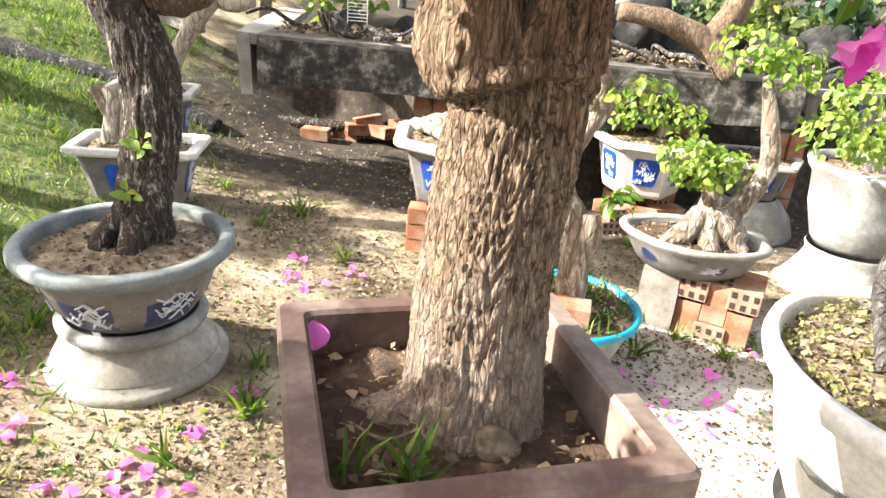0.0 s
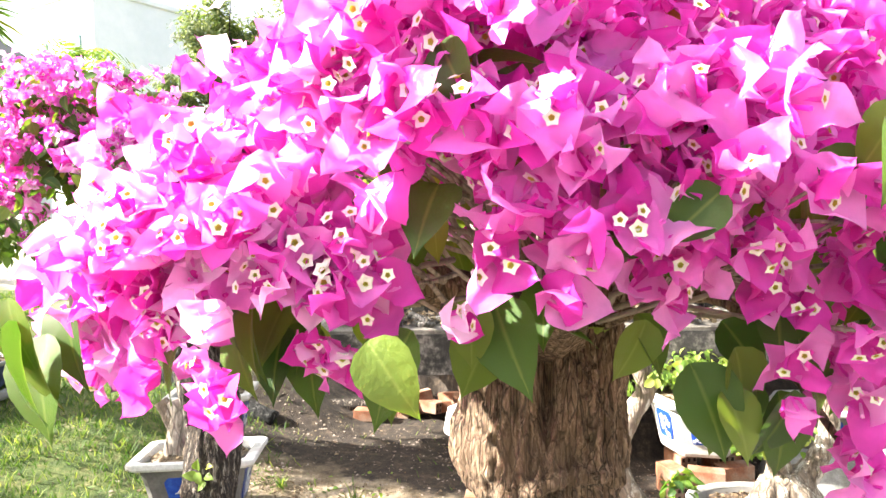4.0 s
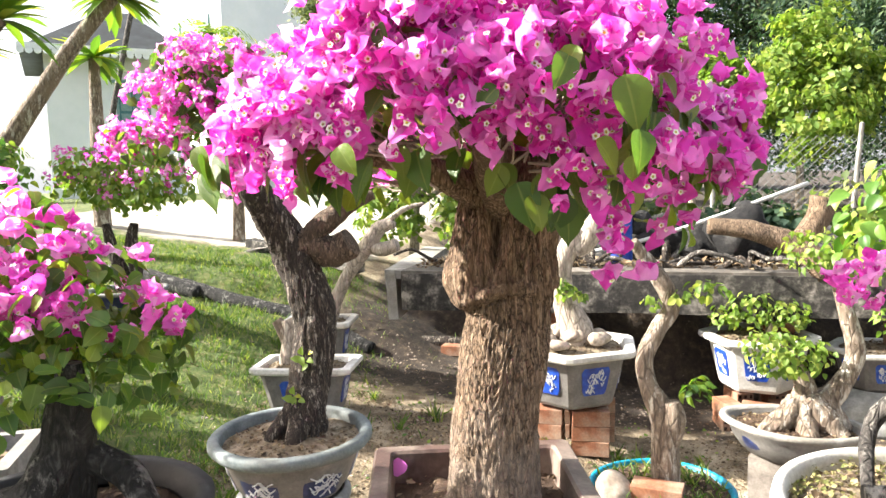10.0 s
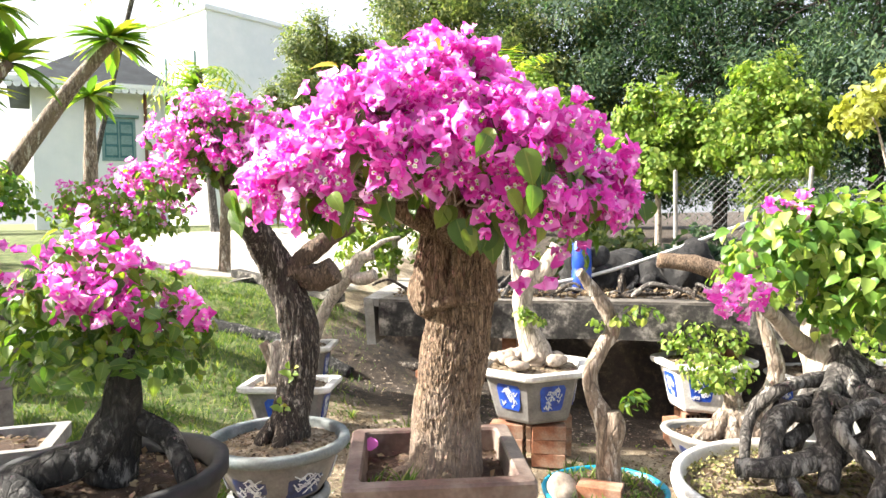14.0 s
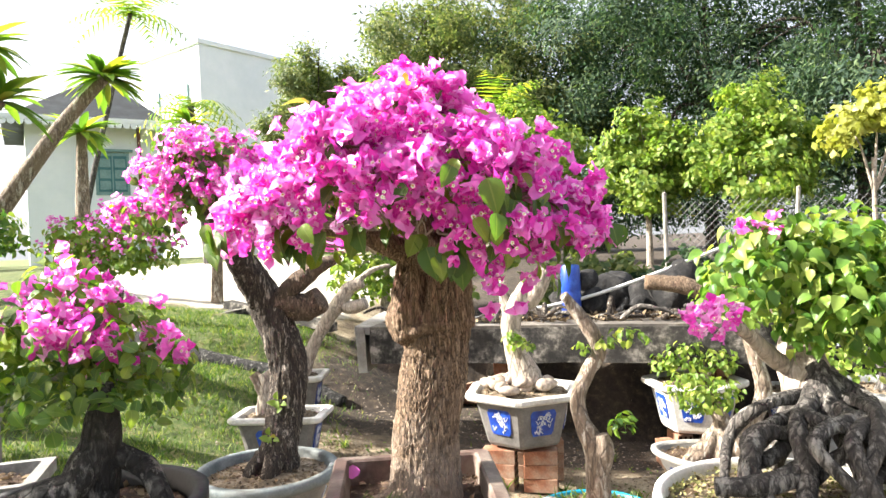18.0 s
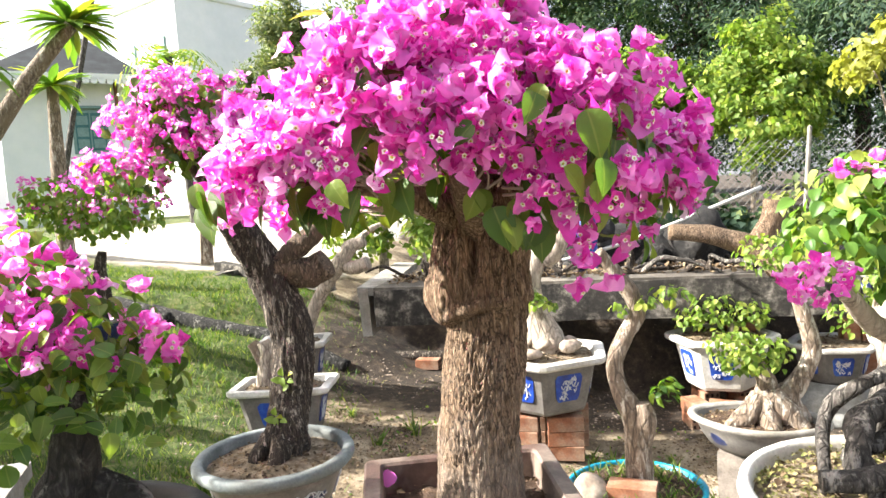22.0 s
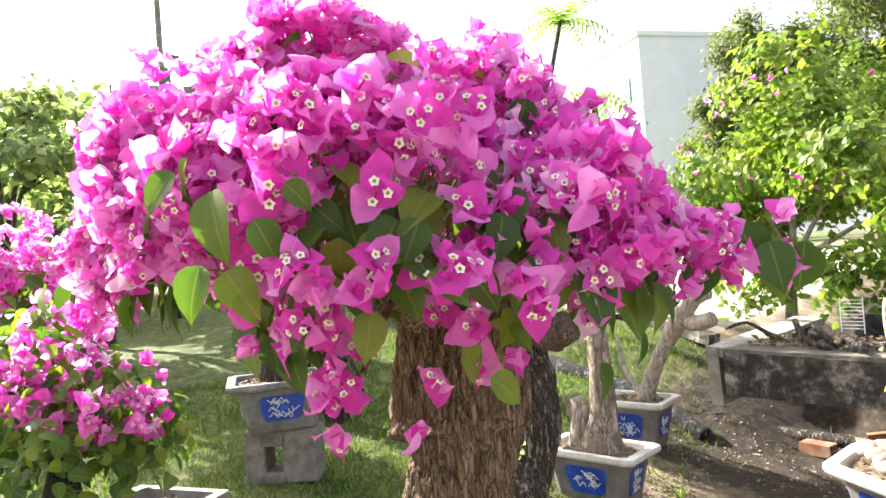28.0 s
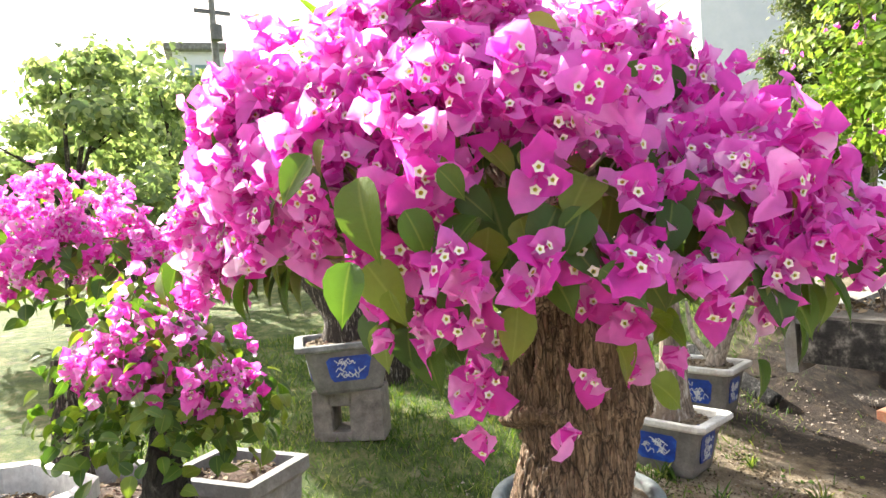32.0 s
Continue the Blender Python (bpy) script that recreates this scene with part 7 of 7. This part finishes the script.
def strap_tree(at, heads, r, label, seed, length=0.45, count=46, droop=0.0):
    """A leaning bare trunk that ends in one or more rosettes of long strap leaves."""
    rg = np.random.default_rng(seed)
    t = thing("screw_palm", at, label, "palm", "palm trees")
    many = []
    for k, h in enumerate(heads):
        h = Vector(h)
        fork = heads[0]
        mid = Vector((fork[0] * 0.45, fork[1] * 0.45, fork[2] * 0.5))
        many.append([(0, 0, -0.05, r), (mid.x * 0.55, mid.y * 0.55, mid.z * 0.6, r * 0.85), (*mid, r * 0.8), (*(mid.lerp(h, 0.55) + Vector((0, 0, 0.05))), r * 0.65), (*h, r * 0.55)])
    limbs("trunk", many, BARK_MIX, t, 20, 9, 0.1, seed)
    P, N, S = [], [], []
    for h in heads:
        d = unit_dirs(rg, count)
        d[:, 2] = np.abs(d[:, 2]) * 0.9 - 0.25 - droop
        for q in d:
            v = Vector(q).normalized()
            side = v.cross(Vector((0, 0, 1))).normalized()
            P.append(h)
            N.append(side.cross(v)[:])
        S += list(rg.uniform(0.7, 1.1, count) * length)
    V, Fc = [], []
    tv, tf = STRAP_T
    for p, n, s in zip(P, N, S):
        n = Vector(n).normalized()
        flip = rg.uniform(0, 6.28)
        out = (Matrix.Rotation(flip, 3, 'Z') @ Vector((1, 0, rg.uniform(-0.35 - droop, 1.1 - droop)))).normalized()
        sd = out.cross(Vector((0, 0, 1))).normalized()
        nn = sd.cross(out)
        M = np.array([sd[:], out[:], nn[:]]).T
        o = len(V)
        V += ((tv * s) @ M.T + np.array(p)).tolist()
        Fc += [tuple(int(i) + o for i in f) for f in tf]
    ob = raw("crown", V, Fc, PALM, t, "rosettes of long strap leaves", True)
    ob["kind"] = "stuff"
    return t


def head(x, y, z, at):
    return (x - at[0], y - at[1], z - at[2])


g0 = on_ground(-5.5, 4.3)
strap_tree(g0, [head(-4.1, 5.1, 3.2, g0), head(-5.0, 4.6, 2.6, g0)][:1], 0.11, "leaning screw palm with a big tuft of bright strap leaves", 1, 0.46, 56)
g0 = on_ground(-5.15, 5.95)
strap_tree(g0, [head(-5.1, 5.95, 2.85, g0)], 0.1, "upright young screw palm with yellow-green tuft", 2, 0.42, 44)
palm(on_ground(-5.4, 9.0), (-0.2, 0), 2.55, 16, 1.0, 3, "arching palm with drooping yellow fronds", 0.08, 1.5)
palm(on_ground(-0.56, 7.7), (0, 0), 2.4, 14, 0.75, 4, "young palm with fine upright fronds", 0.05, 0.6)
palm(on_ground(-12.4, 14.2), (1.2, 1.0), 6.6, 16, 1.7, 5, "tall coconut palm in the distance", 0.09)
g0 = on_ground(-4.45, 3.4)
strap_tree(g0, [head(-4.42, 3.39, 2.95, g0), head(-4.62, 3.11, 3.05, g0), head(-4.15, 3.72, 3.15, g0), head(-4.07, 3.82, 2.72, g0), head(-4.55, 3.2, 2.55, g0), head(-4.3, 3.55, 2.45, g0), head(-4.68, 3.0, 3.3, g0)], 0.085, "branching tree with rosettes of strap leaves", 7, 0.44, 26)
g0 = on_ground(-3.6, 6.2)
strap_tree(g0, [head(-3.5, 6.2, 2.5, g0), head(-3.8, 6.1, 2.9, g0)], 0.07, "slender branching tree with rosettes of strap leaves", 8, 0.36, 30)
g0 = on_ground(-3.25, 2.6)
topiary = thing("topiary_bush", g0, "rounded bright green bush on a short trunk", "bush")
limbs("trunk", [[(0, 0, -0.05, 0.12), (0.02, 0, 0.4, 0.1), (0, 0, 1.0, 0.07), (0, 0, 1.3, 0.04)], [(0.02, 0, 0.2, 0.03), (0.25, 0, 0.5, 0.02), (0.45, 0, 0.2, 0.015)], [(0.0, 0, 0.8, 0.03), (-0.2, 0, 0.6, 0.02), (-0.35, 0, 0.3, 0.015)]], BARK_DARK, topiary, 14, 9, 0.16)
zt = 1.62
bush(topiary, g0, [(g0[0], g0[1], zt + 0.06, 0.3), (g0[0] + 0.17, g0[1] + 0.1, zt - 0.04, 0.24), (g0[0] - 0.17, g0[1] - 0.1, zt - 0.06, 0.24)], 0, 1300, (0.035, 0.06), (1, 1), 91, LEAF_FRESH)
for k, (x, y, h) in enumerate(((0.6, 7.0, 1.0), (1.6, 6.6, 0.9), (2.6, 6.6, 1.0), (3.6, 7.0, 1.1), (4.8, 7.2, 1.0), (6.2, 7.6, 1.1))):
    tree("shrub", on_ground(x, y), "dark olive shrub behind the debris heap", (0, 0, h * 0.4), [(0, 0, h * 0.55, 0.4), (0.4, 0, h * 0.4, 0.38), (-0.4, 0, h * 0.35, 0.38)], LEAF_FAR if k % 2 else LEAF_OLIVE, BARK_DARK, 1300, (0.05, 0.12), 170 + k, SMALL_T, "dark shrubs", 0.04)
# ---- fence ----
fence = thing("chain_link_fence", (0, 0, 0), "chain-link fence on slender pale posts", "fence")
fx0, fx1, fy = 1.6, 9.6, 8.9
for k in range(6):
    x = fx0 + (fx1 - fx0) * k / 5
    part("post", lathe([(0.03, 0), (0.028, 1.25), (0.0, 1.27)], 10), CONCRETE_PALE, fence).matrix_basis = pose(x, fy, gz(x, fy) - 0.02, 0, 4 * (k % 2), 0)
V, Fc = [], []
z0 = gz(4, fy)
for sgn in (-1, 1):
    x = fx0 - 1.2
    while x < fx1:
        a, b = max(fx0, min(fx1, x)), max(fx0, min(fx1, x + 1.1))
        if b > a:
            za, zb = z0 + (a - x if sgn > 0 else 1.1 - (a - x)), z0 + (b - x if sgn > 0 else 1.1 - (b - x))
            o = len(V)
            for (p, zz) in ((a, za), (b, zb)):
                V += [(p, fy - 0.003, zz - 0.003), (p, fy + 0.003, zz - 0.003), (p, fy, zz + 0.004)]
            Fc += [(o, o + 1, o + 4, o + 3), (o + 1, o + 2, o + 5, o + 4), (o + 2, o, o + 3, o + 5)]
        x += 0.1
raw("mesh", V, Fc, STEEL, fence)

frm = thing("timber_frame", (-2.6, 5.7, gz(-2.6, 5.7)), "grey timber boards lying on the pale sand", "boards", "", 20)
part("board", rough_box(1.5, 0.12, 0.09, 4, 0.005, 1), CONCRETE, frm).matrix_basis = pose(0, 0, 0.05, 0, 8, -38)
part("board", rough_box(1.0, 0.2, 0.05, 4, 0.005, 2), CONCRETE, frm).matrix_basis = pose(-0.25, 0.35, 0.12, 0, -8, 22)

# ---- grass, litter and fallen petals ----
rg = np.random.default_rng(77)


def sown(n, x0, x1, y0, y1, dense):
    out = []
    while len(out) < n:
        x, y = rg.uniform(x0, x1), rg.uniform(y0, y1)
        if rg.random() < dense(x, y) * (0.35 + 1.3 * max(0, noise.noise((x * 2.2, y * 2.2, 4)) + 0.25)):
            out.append((x, y, gz(x, y)))
    return np.array(out)


g = sown(42000, -4.8, 0.3, 0.6, 5.6, lambda x, y: turf_at(x, y) * 1.7 + 0.015)
n = rg.normal(size=g.shape) * 0.5 + [0, 0, 0.15]
tips = rg.uniform(0.02, 0.065, len(g))
scatter("grass", BLADE_T, g, np.stack([rg.normal(size=len(g)), rg.normal(size=len(g)), np.full(len(g), 0.25)], 1), tips, rg.normal(size=len(g)) * 0.4 + math.pi, GRASS, None, "uneven sunlit green lawn grass")
bpy.data.objects["grass"]["category"] = "grass"
g = np.vstack([sown(9000, -3.0, 2.6, 0.6, 6.0, lambda x, y: 0.35), sown(30000, -1.6, 1.9, 0.6, 3.6, lambda x, y: 0.45)])
lit = scatter("litter", SMALL_T, g + [0, 0, 0.004], rg.normal(size=g.shape) * 0.35 + [0, 0, 1], 0.005 + 0.022 * rg.random(len(g)) ** 2, rg.uniform(0, 6.28, len(g)), STRAW, None, "dry fallen leaves and straw on the soil")
lit["category"] = "litter"
PEB_T = (np.array([(0, 0, 0.35), (0.5, 0, 0), (0.1, 0.45, 0), (-0.45, 0.2, 0), (-0.3, -0.4, 0), (0.3, -0.4, 0.02)]), np.array([(0, 1, 2), (0, 2, 3), (0, 3, 4), (0, 4, 5), (0, 5, 1)]))
g = sown(5000, -1.8, 2.4, 0.8, 4.6, lambda x, y: 0.4)
peb = scatter("gravel", PEB_T, g, rg.normal(size=g.shape) * 0.15 + [0, 0, 1], 0.006 + 0.02 * rg.random(len(g)) ** 3, rg.uniform(0, 6.28, len(g)), STONE, None, "small pale pebbles scattered on the soil")
peb["category"] = "gravel"
g = sown(500, -1.4, 1.6, 1.0, 3.8, lambda x, y: 0.3)
wd = scatter("weeds", LEAF_T, g + [0, 0, 0.006], rg.normal(size=g.shape) * 0.5 + [0, 0, 0.8], rg.uniform(0.015, 0.035, len(g)), rg.uniform(0, 6.28, len(g)), LEAF, None, "small green weeds in the soil")
wd["category"] = "weeds"
g = np.repeat(sown(60, -1.4, 1.6, 1.0, 4.0, lambda x, y: 0.3), 14, axis=0) + np.concatenate([rg.normal(size=(840, 2)) * 0.015, np.zeros((840, 1))], 1)
tf_ = scatter("grass_tufts", BLADE_T, g, np.stack([rg.normal(size=840), rg.normal(size=840), np.full(840, 0.3)], 1), rg.uniform(0.05, 0.13, 840), rg.normal(size=840) * 0.4 + math.pi, GRASS, None, "thin grass tufts in the soil")
tf_["category"] = "grass"
pet_me = bpy.data.meshes.new("fallen_bract")
pet_me.from_pydata((BRACT_T[0] * 0.045).tolist(), [], BRACT_T[1].tolist())
pet_me.materials.append(BRACT)
spots = [(-0.4, 1.75), (-0.45, 1.55), (-0.6, 1.35), (-0.5, 1.3), (-0.55, 1.42), (-0.95, 1.45), (-1.1, 1.5), (-1.05, 1.62), (-0.68, 1.22), (-0.42, 2.6), (-0.5, 2.75), (-0.35, 2.55), (0.85, 2.2), (0.9, 2.15), (0.95, 2.25), (1.2, 2.15), (1.3, 2.3), (1.5, 2.5), (1.0, 2.05), (1.15, 1.95), (-0.8, 1.2), (-0.2, 2.7)]
for x, y in spots:
    for q in range(3):
        px_, py_ = x + rg.normal() * 0.035, y + rg.normal() * 0.035
        ob = new("fallen_bract", pet_me)
        ob.matrix_basis = pose(px_, py_, gz(px_, py_) + 0.012, rg.uniform(-25, 25), rg.uniform(-25, 25), rg.uniform(0, 360))
        tagged(ob, "fallen magenta bract lying on the soil", "petal", "fallen bracts")
ob = new("fallen_bract", pet_me)
ob.matrix_basis = pose(0.03, 0.79, 0.785, 40, 10, 30) @ Matrix.Diagonal((1.2, 1.2, 1.2, 1))
tagged(ob, "fallen magenta bract lying on the pot soil", "petal", "fallen bracts")
bm = bmesh.new()
bmesh.ops.create_icosphere(bm, subdivisions=3, radius=0.024)
for v in bm.verts:
    v.co *= 1 + 0.5 * noise.noise(Vector(v.co) * 30)
    v.co.x *= 1.35
    v.co.y *= 0.7
st = part("stone", bm, POTSAND, None, "", True)
st.matrix_basis = pose(0.275, 0.64, 0.775, 0, 20, 10)
tagged(st, "pale brown stone against the trunk foot", "stone")
